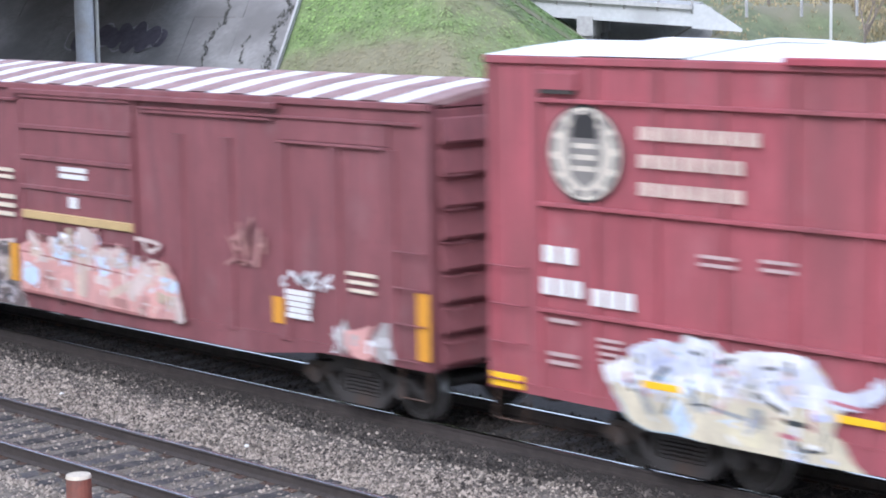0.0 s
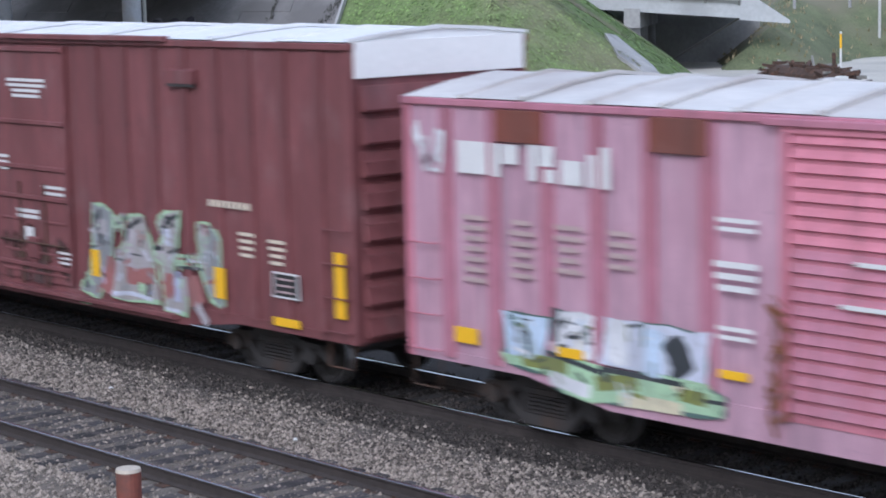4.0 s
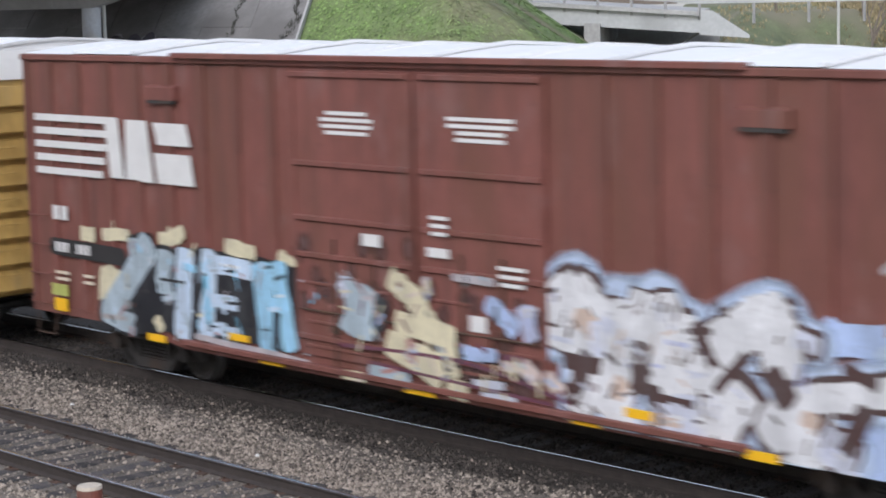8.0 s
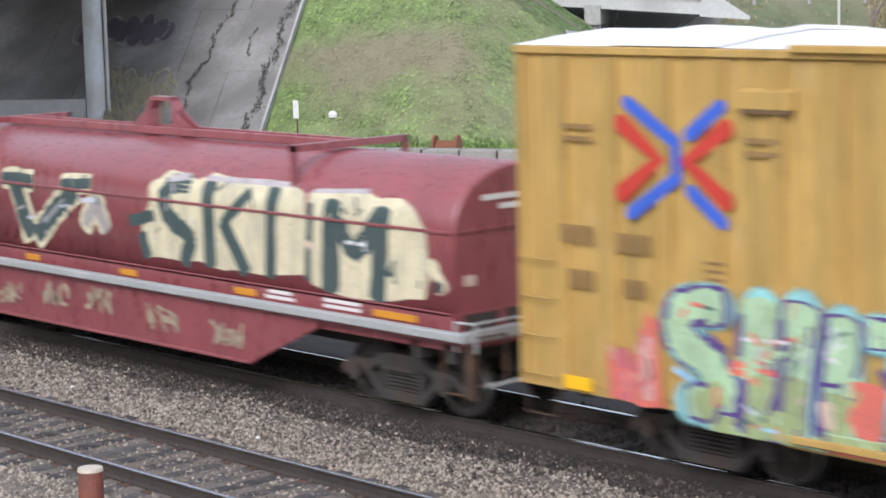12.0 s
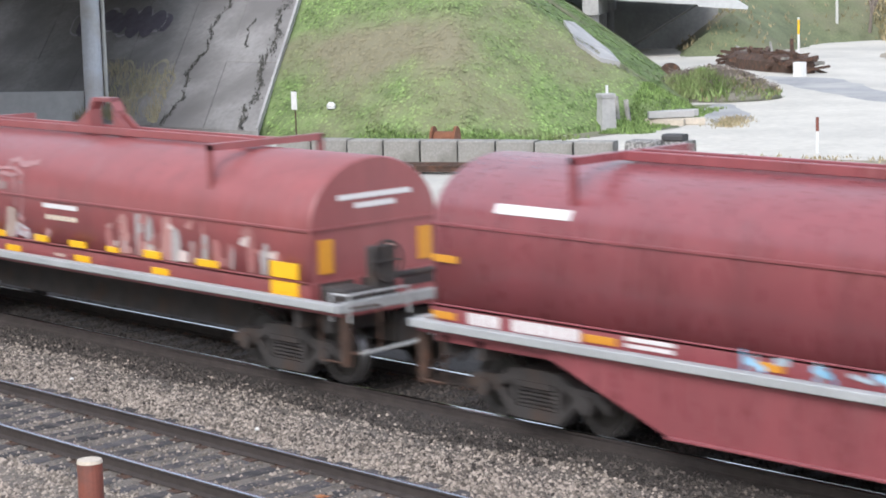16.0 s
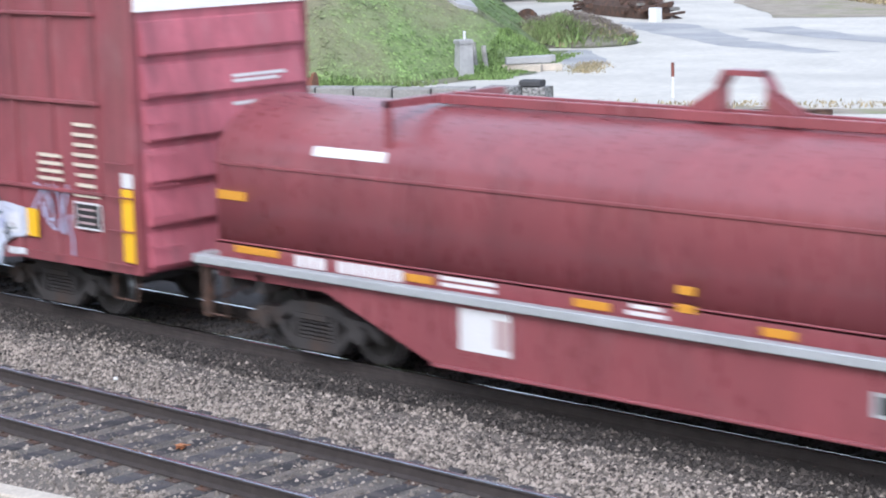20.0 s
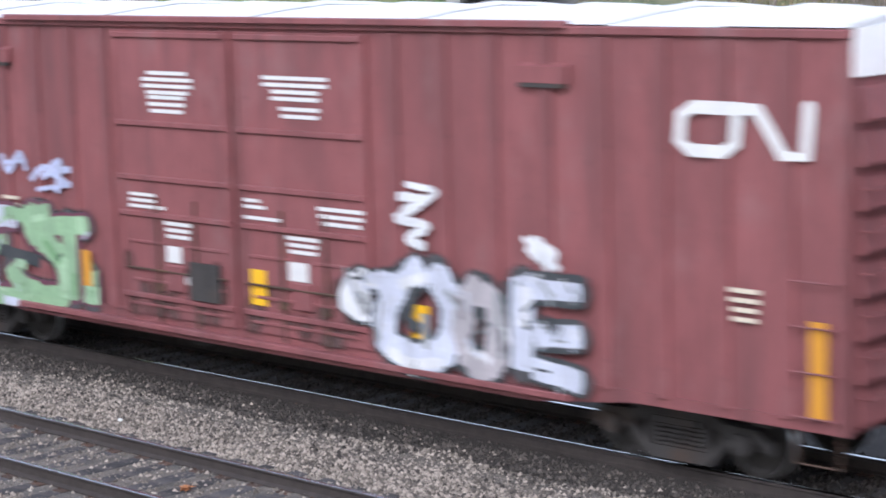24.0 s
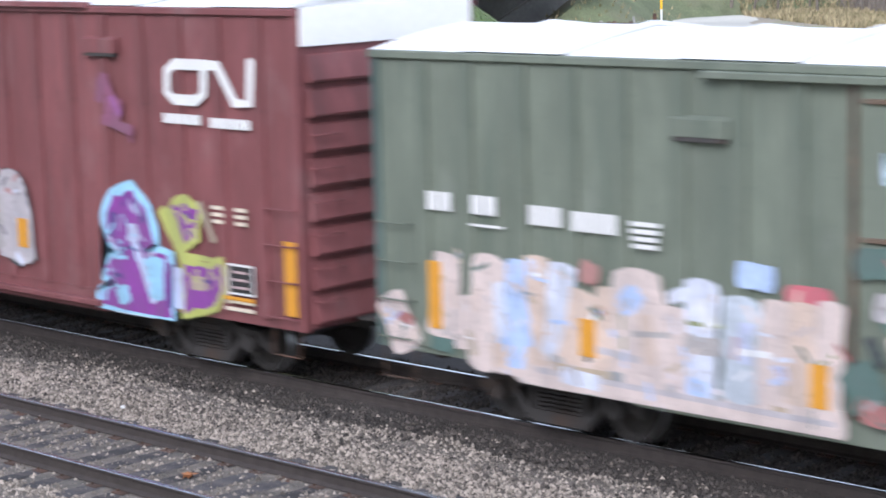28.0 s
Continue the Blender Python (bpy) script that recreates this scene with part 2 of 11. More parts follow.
RAILHEAD = mat("polished_rail_head", (0.80, 0.80, 0.81), 0.07, 1.0, 0.03, 4)
RAILHEAD_DULL = mat("dull_rail_head", (0.44, 0.46, 0.50), 0.24, 0.9, 0.2, 4)
TIE = mat("creosoted_tie", (0.064, 0.060, 0.062), 0.85, 0, 0.35, 6, 0.2, 60, (0.13, 0.11, 0.10), (0.5, 0.75), 5, (0.25, 1, 1), 0.3, 0.35)
TIE_DARK = mat("oily_tie", (0.062, 0.054, 0.049), 0.8, 0, 0.35, 6, 0.2, 60, None, (0.5, 0.7), 4, (1, 1, 1), 0.4, 0.3)
BALLAST = mat("ballast_bed", (0.150, 0.128, 0.108), 0.95, 0, 0.5, 9, 0.5, 38, (0.115, 0.099, 0.086), (0.45, 0.7), 2.2)
# oily bed, its colour darkened further for shade beside and under the train
BALLAST_DARK = mat("oily_shaded_ballast", (0.054, 0.045, 0.039), 0.95, 0, 0.5, 9, 0.5, 38, (0.038, 0.032, 0.028), (0.4, 0.7), 1.4)
STONE = mat("ballast_stone", (0.250, 0.214, 0.180), 0.9, 0, 0.3, 7, 0, 38, None, (0, 1), 1, (1, 1, 1), 0.2, 0.66)
DIRTBED = mat("fouled_track_dirt", (0.165, 0.142, 0.122), 0.95, 0, 0.45, 8, 0.4, 45, (0.085, 0.078, 0.072), (0.45, 0.7), 2.5)
# dirty stones of that bed, with the same shade put into their colour
STONE_DARK = mat("oily_shaded_stone", (0.068, 0.058, 0.051), 0.9, 0, 0.35, 7, 0, 38, None, (0, 1), 1, (1, 1, 1), 0.3, 0.6)
YARD = mat("pale_yard_gravel", (0.53, 0.505, 0.445), 0.95, 0, 0.16, 0.35, 0.3, 14, (0.38, 0.365, 0.33), (0.48, 0.72), 0.09)
DIRT = mat("dry_dirt_verge", (0.30, 0.26, 0.20), 0.95, 0, 0.3, 1.2, 0.3, 14, (0.22, 0.24, 0.10), (0.5, 0.7), 0.5)
TURF = mat("embankment_turf", (0.160, 0.215, 0.080), 0.95, 0, 0.45, 1.2, 0.4, 9, (0.215, 0.200, 0.125), (0.50, 0.66), 0.16)
BLADE = mat("grass_blades", (0.180, 0.262, 0.086), 0.8, 0, 0.45, 0.6, 0, 9, (0.245, 0.225, 0.140), (0.50, 0.66), 0.16, (1, 1, 1), 0.2, 0.5)
DRYGRASS = mat("dry_grass", (0.36, 0.30, 0.18), 0.9, 0, 0.3, 0.8, 0, 9, (0.20, 0.19, 0.09), (0.5, 0.7), 0.3, (1, 1, 1), 0.2, 0.4)
CONCRETE = mat("weathered_concrete", (0.40, 0.395, 0.385), 0.9, 0, 0.18, 0.5, 0.15, 20, (0.24, 0.235, 0.23), (0.48, 0.72), 0.35)
SLABMAT = mat("stained_slope_slab", (0.255, 0.246, 0.236), 0.9, 0, 0.22, 0.5, 0.15, 20, (0.165, 0.157, 0.15), (0.40, 0.64), 0.33, (1, 1, 1), 0.3, 0.06)
CRACK = mat("weedy_joint", (0.062, 0.060, 0.050), 0.95, 0, 0.4, 4)
GIRDER = mat("pale_bridge_girder", (0.46, 0.47, 0.47), 0.8, 0, 0.12, 0.4, 0, 20, (0.34, 0.34, 0.34), (0.5, 0.75), 0.3)
COLUMN = mat("bluish_column_paint", (0.62, 0.65, 0.70), 0.6, 0, 0.12, 0.8, 0, 20, (0.50, 0.48, 0.45), (0.5, 0.7), 0.6)
PIPE = mat("pale_drain_pipe", (0.55, 0.55, 0.52), 0.5, 0, 0.1, 2)
BARK = mat("grey_bark", (0.17, 0.145, 0.12), 0.95, 0, 0.3, 3)
TWIG = mat("bare_twigs", (0.23, 0.195, 0.165), 0.95, 0, 0.3, 2)
TIMBER = mat("bleached_timber", (0.50, 0.44, 0.36), 0.85, 0, 0.25, 3, 0.1, 40)
POSTMAT = mat("red_brown_post", (0.20, 0.065, 0.045), 0.6, 0, 0.2, 5, 0.05, 40, (0.13, 0.06, 0.05), (0.5, 0.7), 6)
PLASTIC = mat("white_plastic", (0.72, 0.72, 0.70), 0.4, 0, 0.08, 5)
ASPHALT = mat("road_asphalt", (0.06, 0.06, 0.06), 0.9, 0, 0.2, 2)

OLDBLOCK = mat("old_block_concrete", (0.30, 0.29, 0.265), 0.95, 0, 0.25, 1.5, 0.2, 25, (0.17, 0.165, 0.145), (0.45, 0.68), 1.6)
PEBBLE = mat("pebbly_concrete", (0.33, 0.32, 0.30), 0.95, 0, 0.6, 9, 0.5, 30, (0.13, 0.125, 0.115), (0.48, 0.56), 14)
BRUSH = mat("brush_litter", (0.225, 0.21, 0.175), 0.95, 0, 0.6, 3, 0.5, 8, (0.13, 0.15, 0.075), (0.45, 0.6), 3)
DIMMER = mat("weathered_cream_lettering", (0.54, 0.42, 0.36), 0.6, 0, 0.3, 6)
DIMCREAM = mat("faded_cream_emblem", (0.56, 0.50, 0.42), 0.6, 0, 0.2, 5)
EMBLEM_GREY = mat("faded_emblem_grey", (0.20, 0.185, 0.17), 0.6, 0, 0.3, 6)
FAINT = mat("faint_spray", (0.34, 0.325, 0.33), 0.8, 0, 0.3, 3)
PALE_WEED = mat("pale_dead_weeds", (0.40, 0.36, 0.25), 0.9, 0, 0.3, 0.8, 0, 9, (0.26, 0.27, 0.15), (0.5, 0.7), 0.8)
S_DUSK = mat("dark_violet_spray", (0.105, 0.095, 0.115), 0.8, 0, 0.4, 3)
S_STRAW = mat("straw_spray", (0.29, 0.27, 0.195), 0.8, 0, 0.3, 3)
FAR_TURF = mat("dull_far_turf", (0.135, 0.155, 0.080), 0.95, 0, 0.4, 0.8, 0.4, 9, (0.20, 0.185, 0.125), (0.46, 0.62), 0.15)
RUSTY_GREEN = paint("rusty_stiffener_paint", (0.13, 0.095, 0.07), (0.10, 0.055, 0.035))
LEDGE_YELLOW = mat("faded_yellow_paint", (0.46, 0.42, 0.05), 0.6, 0, 0.25, 6, 0.05, 40, (0.30, 0.28, 0.12), (0.5, 0.7), 4)

# ---- ground and embankments ----
FOOT = [(-150, 31.0), (-95, 39.2), (-65.4, 43.3), (-58.0, 44.3), (-53.0, 44.9), (-49.6, 46.8), (-48.6, 50.2), (-48.4, 56.6), (-60, 69.5), (-78.2, 87.4), (-110, 119), (-190, 200)]
FOOT_2 = [(-112, 124), (-80.2, 92.2), (-77.2, 88.6), (-73.2, 92.0), (-78.5, 103.7), (-75, 112), (-55, 128), (-20, 150), (60, 200)]


def away(x, y, line):
    """distance to a foot line, positive on its left-hand, uphill side"""
    best, sign = 1e9, 1
    for (ax, ay), (bx, by) in zip(line, line[1:]):
        dx, dy = bx - ax, by - ay
        t = min(1, max(0, ((x - ax) * dx + (y - ay) * dy) / (dx * dx + dy * dy)))
        px, py = x - ax - t * dx, y - ay - t * dy
        d = math.hypot(px, py)
        if d < best - 1e-9:
            best, sign = d, 1 if dx * (y - ay) - dy * (x - ax) > 0 else -1
    return best * sign


def bank(x, y):
    """height of the grass embankment between the two bridges"""
    d = away(x, y, FOOT)
    if d <= 0:
        return GROUND - 0.5 + max(-0.3, d * 0.3)
    rough = 0.10 * noise.noise((x * 0.35, y * 0.35, 1)) + 0.05 * noise.noise((x * 1.3, y * 1.3, 5))
    h = 0.70 * d if d < 8.6 else 6.02 + 0.06 * (d - 8.6)
    ease = min(1.0, d / 1.2)
    return GROUND + h * (0.75 + 0.25 * ease) + rough * ease


def bank_2(x, y):
    """the lower fill behind the second bridge"""
    d = away(x, y, FOOT_2)
    if d <= 0:
        return GROUND - 0.5 + max(-0.3, d * 0.3)
    rough = 0.12 * noise.noise((x * 0.3, y * 0.3, 2)) + 0.06 * noise.noise((x * 1.2, y * 1.2, 7))
    return GROUND + min(0.75 * d, 3.5 + 0.02 * d) + rough


def sheet(x0, x1, y0, y1, step, height, keep):
    b = Build()
    nx, ny = int((x1 - x0) / step) + 1, int((y1 - y0) / step) + 1
    pts, index = [], {}
    for i in range(nx):
        for j in range(ny):
            x, y = x0 + i * step, y0 + j * step
            if keep(x, y):
                index[i, j] = len(pts)
                pts.append((x, y, height(x, y)))
    quads = [(index[i, j], index[i + 1, j], index[i + 1, j + 1], index[i, j + 1]) for i in range(nx - 1) for j in range(ny - 1)
             if (i, j) in index and (i + 1, j) in index and (i + 1, j + 1) in index and (i, j + 1) in index]
    b.faces(pts, quads)
    return b


g = Build()
g.faces([(-2500, -900, GROUND), (2500, -900, GROUND), (2500, 2800, GROUND), (-2500, 2800, GROUND)], [(0, 1, 2, 3)])
solo("ground", g, YARD, "pale gravel yard ground stretching to the horizon", kind="structure")
solo("embankment", sheet(-100, -44, 40, 110, 0.7, bank, lambda x, y: away(x, y, FOOT) > -1.2 and x + y * 0.0 > -101), TURF,
     "grassy highway embankment with worn brown patches", kind="structure", smooth=True)
solo("far_embankment", sheet(-112, 10, 86, 170, 1.4, bank_2, lambda x, y: away(x, y, FOOT_2) > -1.5), FAR_TURF,
     "low grassy fill behind the second bridge", kind="structure", smooth=True)
# far woods and town beyond the fill close the view
b = Build()
for i in range(90):
    a = radians(-28 + 1.4 * i)
    r = 420 + 60 * noise.noise((i * 0.3, 0, 0))
    x, y = -math.sin(a) * r, math.cos(a) * r
    hgt = 7 + 4 * noise.noise((i * 0.8, 3, 0))
    tx, ty = math.cos(a) * 6.5, math.sin(a) * 6.5
    b.faces([(x - tx, y - ty, GROUND), (x + tx, y + ty, GROUND), (x + tx * 0.7, y + ty * 0.7, hgt * 0.8), (x, y, hgt), (x - tx * 0.7, y - ty * 0.7, hgt * 0.7)], [(0, 1, 2, 3, 4)])
solo("backdrop", b, BARK, "distant line of bare woods", kind="structure")


def patch(name, pts, z, material, label):
    b = Build()
    c = Vector((sum(p[0] for p in pts) / len(pts), sum(p[1] for p in pts) / len(pts), z))
    ring = []
    for i, (x, y) in enumerate(pts):
        nx_, ny_ = pts[(i + 1) % len(pts)]
        for k in range(6):
            t = k / 6
            qx, qy = x + (nx_ - x) * t, y + (ny_ - y) * t
            w = 0.45 * noise.noise((qx * 0.6, qy * 0.6, 3))
            ring.append((qx + w, qy + w * 0.7, z))
    b.poly(ring)
    return solo(name, b, material, label, kind="structure")


patch("verge", [(-41.5, 45.3), (-37, 45.6), (-31.4, 48.5), (-20, 55), (-20, 57), (-31.9, 49.7), (-37.8, 48.0), (-41, 47.4)], GROUND + 0.012, DIRT, "strip of dry dirt and weeds beside the yard road")
patch("far_verge", [(-66, 92), (-56.5, 82.2), (-30, 98), (-30, 125), (-60, 122), (-76, 108)], GROUND + 0.015, DIRT, "dry grass verge before the bare trees")
patch("bank_apron", [(-48.5, 47.3), (-47.3, 50.0), (-47.2, 54.4), (-49.4, 58.0), (-60, 71), (-62, 70), (-50, 58), (-48.6, 50)], GROUND + 0.018, FAR_TURF, "trodden edge of grass along the road")
TRACKS_GREY = mat("packed_grey_gravel", (0.31, 0.31, 0.31), 0.95, 0, 0.2, 0.5, 0.3, 14, (0.42, 0.41, 0.385), (0.46, 0.66), 0.3)
for i, pts in enumerate(([(-62, 77.0), (-58, 73.4), (-54.0, 70.6), (-49, 67.2), (-43.5, 65.5), (-43.0, 66.6), (-48.6, 69.4), (-53, 73.0), (-58, 77.5)], [(-54, 75.2), (-47.5, 72.0), (-40, 70.0), (-40, 71.6), (-47, 74.2), (-53, 77.6)], [(-53.6, 62.2), (-50.4, 59.4), (-47.4, 56.4), (-46.3, 56.4), (-48.8, 60.0), (-52.6, 63.0)])):
    patch("wheel_track", pts, GROUND + 0.005 + 0.002 * i, TRACKS_GREY, "grey packed wheel track across the pale yard")
patch("bank_path", [(-61, 72.2), (-52.8, 62.6), (-54.5, 60.8), (-64, 70.5), (-70, 78), (-69, 80)], GROUND + 0.024, YARD, "pale footpath round the brush heap")

# ballast: strips along the two tracks, with a crown between them
xs = [-260, -120] + [-60 + 0.5 * i for i in range(130)] + [20, 60]


def strip(name, prof, material, label, rough=0.02):
    b = Build()
    k = len(prof)
    pts = [(x, y, z + rough * noise.noise((x * 1.1, y * 1.7, 0)) + rough * 0.5 * noise.noise((x * 4, y * 4, 2))) for x in xs for y, z in prof]
    b.faces(pts, [(i * k + j, (i + 1) * k + j, (i + 1) * k + j + 1, i * k + j + 1) for i in range(len(xs) - 1) for j in range(k - 1)])
    return solo(name, b, material, label, kind="structure")


strip("near_shoulder", [(4.0, GROUND + 0.03), (9.8, GROUND + 0.05), (12.2, -0.30), (12.75, -0.215), (13.0, -0.20)], BALLAST, "grey crushed-stone ballast shoulder beside the empty track")
strip("track_dirt", [(13.0, -0.20), (13.35, -0.185), (13.7, -0.182), (14.0, -0.186), (14.35, -0.19), (14.7, -0.186), (15.0, -0.182), (15.35, -0.19), (15.62, -0.205)], DIRTBED, "dark fouled dirt filling the empty track", 0.012)
strip("ballast", [(15.62, -0.205), (15.85, -0.195), (16.2, -0.18), (16.55, -0.18), (16.95, -0.185), (17.3, -0.192)], BALLAST, "grey-brown crushed-stone ballast between the tracks")
strip("track_bed", [(17.3, -0.192), (17.7, -0.168), (18.05, -0.150), (18.3, -0.185), (18.9, -0.20), (19.5, -0.19), (20.2, -0.20), (21.6, -0.27), (23.2, GROUND + 0.004)], BALLAST_DARK, "oily dirt and ballast darkened for the shade under the train", 0.008)


def stones(name, n, x0, x1, band, material, label, lo, hi, density):
    """loose stones, each an uneven eight-sided lump"""
    rng = np.random.RandomState(len(name) + n)
    y0, y1 = band
    x = x0 + (x1 - x0) * rng.rand(n)
    y = y0 + (y1 - y0) * rng.rand(n)
    ok = np.array([density(a, c) for a, c in zip(x, y)]) > rng.rand(n)
    x, y = x[ok], y[ok]
    n = len(x)
    r = lo + (hi - lo) * rng.rand(n) ** 2
    z = np.interp(y, [9.8, 12.2, 13.0, 13.7, 14.35, 15.0, 15.62, 16.2, 16.55, 16.95, 17.7, 18.3, 20.2, 21.6], [GROUND + .05, -0.30, -0.20, -0.182, -0.19, -0.182, -0.205, -0.18, -0.18, -0.20, -0.168, -0.185, -0.20, -0.27])
    base = np.array([(1, 0, 0), (-1, 0, 0), (0, 1, 0), (0, -1, 0), (0, 0, 1), (0, 0, -1)], float)
    v = base[None] * (0.6 + 0.7 * rng.rand(n, 6, 1)) + 0.35 * (rng.rand(n, 6, 3) - 0.5)
    v[:, :, 2] *= 0.8
    v = v * r[:, None, None] + np.stack([x, y, z + 0.2 * r], 1)[:, None]
    tri = np.array([(0, 2, 4), (2, 1, 4), (1, 3, 4), (3, 0, 4), (2, 0, 5), (1, 2, 5), (3, 1, 5), (0, 3, 5)])
    f = (tri[None] + 6 * np.arange(n)[:, None, None]).reshape(-1, 3)
    me = bpy.data.meshes.new(name)
    me.from_pydata(v.reshape(-1, 3).tolist(), [], f.tolist())
    me.materials.append(material)
    return tagged(new(name, me), label, "gravel", kind="stuff")


def bed_density(x, y):
    edge = 17.25 + 0.35 * noise.noise((x * 0.5, 0, 0))
    clump = 0.9 + 0.3 * noise.noise((x * 0.9, y * 0.9, 4))
    if y > edge:
        return 0.05
    return (0.11 if 13.1 < y < 15.5 else 1.0) * clump * (1.0 if y < 15.9 else 1.0 - 0.30 * (y - 15.9))


stones("ballast_gravel", 150000, -40, -10, (12.9, 17.7), STONE, "loose grey-brown ballast stones", 0.014, 0.042, bed_density)
stones("shoulder_gravel", 46000, -26, -7, (9.8, 13.15), STONE, "coarse grey-brown stones on the ballast shoulder", 0.016, 0.046, lambda x, y: 0.95 if y < 12.9 else 0.3)
# dark stones thicken towards the train, carrying dirt and painted shade
stones("sooty_gravel", 60000, -40, -10, (15.7, 20.4), STONE_DARK, "dirty ballast stones darkened for the shade of the train", 0.016, 0.044, lambda x, y: min(0.9, (y - 15.6) / 2.0))
stones("dirt_gravel", 16000, -40, -10, (13.1, 15.6), DIRTBED, "dark small stones trodden into the track dirt", 0.012, 0.028, lambda x, y: 0.9)
for i, (x, y) in enumerate(((-25.9, 16.2), (-21.2, 16.0))):
    b = Build()
    b.loft([[(x + r * 0.036 * math.cos(t), y + r * 0.03 * math.sin(t), -0.17 + z) for t in [k * math.pi / 3 for k in range(6)]] for r, z in ((0.8, 0), (1, 0.018), (0.5, 0.034))])
    solo("white_stone", b, PLASTIC, "single white stone lying on the ballast", "stone", "white stones")


b = Build()
rnd = random.Random(8)
for k in range(7):
    a, r = rnd.random() * 6.28, 0.025 + 0.03 * rnd.random()
    b.poly([(-17.88 + 0.07 * rnd.uniform(-1, 1) + r * math.cos(a + q), 14.37 + 0.07 * rnd.uniform(-1, 1) + r * 0.8 * math.sin(a + q), -0.165 + 0.006 * k + 0.012 * math.sin(3 * q)) for q in (0, 1.1, 2.3, 3.6, 4.9)])
solo("dead_leaves", b, mat("orange_dead_leaf", (0.36, 0.15, 0.06), 0.8, 0, 0.3, 12), "small clump of orange dead leaves on the track", "leaves")

# ---- near fence ----
fence = thing("fence", "weathered platform fence with a round brown post and a pale ledge", "fence")
b = Build()
b.cyl((-13.4, 8.5, GROUND), (-13.4, 8.5, 2.10), 0.098, n=20)
part("post", b, POSTMAT, fence, "round red-brown post")
b = Build()
b.cyl((-13.4, 8.5, 2.10), (-13.4, 8.5, 2.125), 0.101, 0.094, n=20)
part("post_cap", b, TIMBER, fence, "pale flat cap")


def along_ledge(d, n, z):
    """a place along the ledge, n metres towards the platform"""
    return (-18.0 + 0.989 * d + 0.148 * n, 7.44 + 0.148 * d - 0.989 * n, z)


def plank(d0, d1, n0, n1, z0, z1):
    b = Build()
    b.loft([[along_ledge(d, n, z) for n, z in ((n0, z0), (n1, z0), (n1, z1 - 0.012), (n1 - 0.012, z1), (n0 + 0.012, z1), (n0, z1 - 0.012))] for d in (d0, d1)])
    return b


for i in range(6):
    part("ledge", plank(3.6 * i, 3.6 * i + 3.592, 0.0, 0.20, 1.765, 1.80), TIMBER, fence, "pale wooden ledge board")
    part("ledge_front", plank(3.6 * i, 3.6 * i + 3.592, 0.165, 0.19, 1.42, 1.763), LEDGE_YELLOW, fence, "faded yellow painted board")
    part("ledge_support", plank(3.6 * i + 1.7, 3.6 * i + 1.84, 0.02, 0.16, GROUND, 1.763), TIMBER, fence)

# ---- concrete slope under the first bridge ----
slope = thing("concrete_slope", "stained grey concrete slope paving with weedy joints under the bridge", "slope", kind="structure")
UP = Vector((-0.62, 0.785))
ALONG = Vector((-0.99, -0.137))


def slope_point(a, c, lift):
    p = Vector((-58.0, 44.3)) + ALONG * a + UP * c
    return (p.x, p.y, GROUND + max(0.0, 0.70 * away(p.x, p.y, FOOT)) + lift)


for i in range(13):
    for j, (c0, c1) in enumerate(((0.0, 3.6), (3.612, 7.2), (7.212, 11.0))):
        b = Build()
        a0, a1 = 2.7 * i + (0.0 if i else 0.05), 2.7 * i + 2.685
        tilt = 0.006 * ((i * 7 + j * 3) % 5 - 2)
        top = [slope_point(a, c, 0.20 + tilt) for a, c in ((a0, c0), (a0, c1), (a1, c1), (a1, c0))]
        low = [(x, y, z - 0.35) for x, y, z in top]
        b.faces(top + low, [(3, 2, 1, 0), (0, 1, 5, 4), (1, 2, 6, 5), (2, 3, 7, 6), (3, 0, 4, 7)])
        part("slab", b, SLABMAT, slope)
rnd = random.Random(4)
for i, (a0, drift, n, wide) in enumerate(((0.45, 0.30, 700, 0.30), (3.4, 2.2, 420, 0.16), (2.2, -0.9, 60, 0.03))):
    b = Build()
    for q in range(n):
        c = 9.8 * rnd.random() if i < 2 else 4.4 + 1.6 * rnd.random()
        a = a0 + drift * (1 - c / 9.8) * (0.6 if i else 1) + 0.16 * math.sin(c * 2.3 + i) + 0.08 * math.sin(c * 7.1) + wide * rnd.gauss(0, 0.5) * (0.4 + 0.6 * math.sin(c * 1.1 + i) ** 2)
        p = Vector(slope_point(a, c, 0.225))
        e = Vector(slope_point(a + rnd.uniform(-0.10, 0.10), c + rnd.uniform(-0.22, 0.22), 0.24 + 0.04 * rnd.random()))
        o = Vector((rnd.uniform(0.012, 0.035), 0.012, 0.0))
        b.poly([p - o, p + o, e])
    tagged(part("crack_weed", b, CRACK, slope, "dark weeds in a wandering crack"), kind="stuff")
b = Build()
b.loft([[slope_point(-0.06, c, z) for z in (0.0, 0.30)] + [slope_point(0.06, c, z) for z in (0.30, 0.0)] for c in (0, 2, 4, 6, 8, 11)])
part("curb", b, CONCRETE, slope, "pale curb at the edge of the paving")
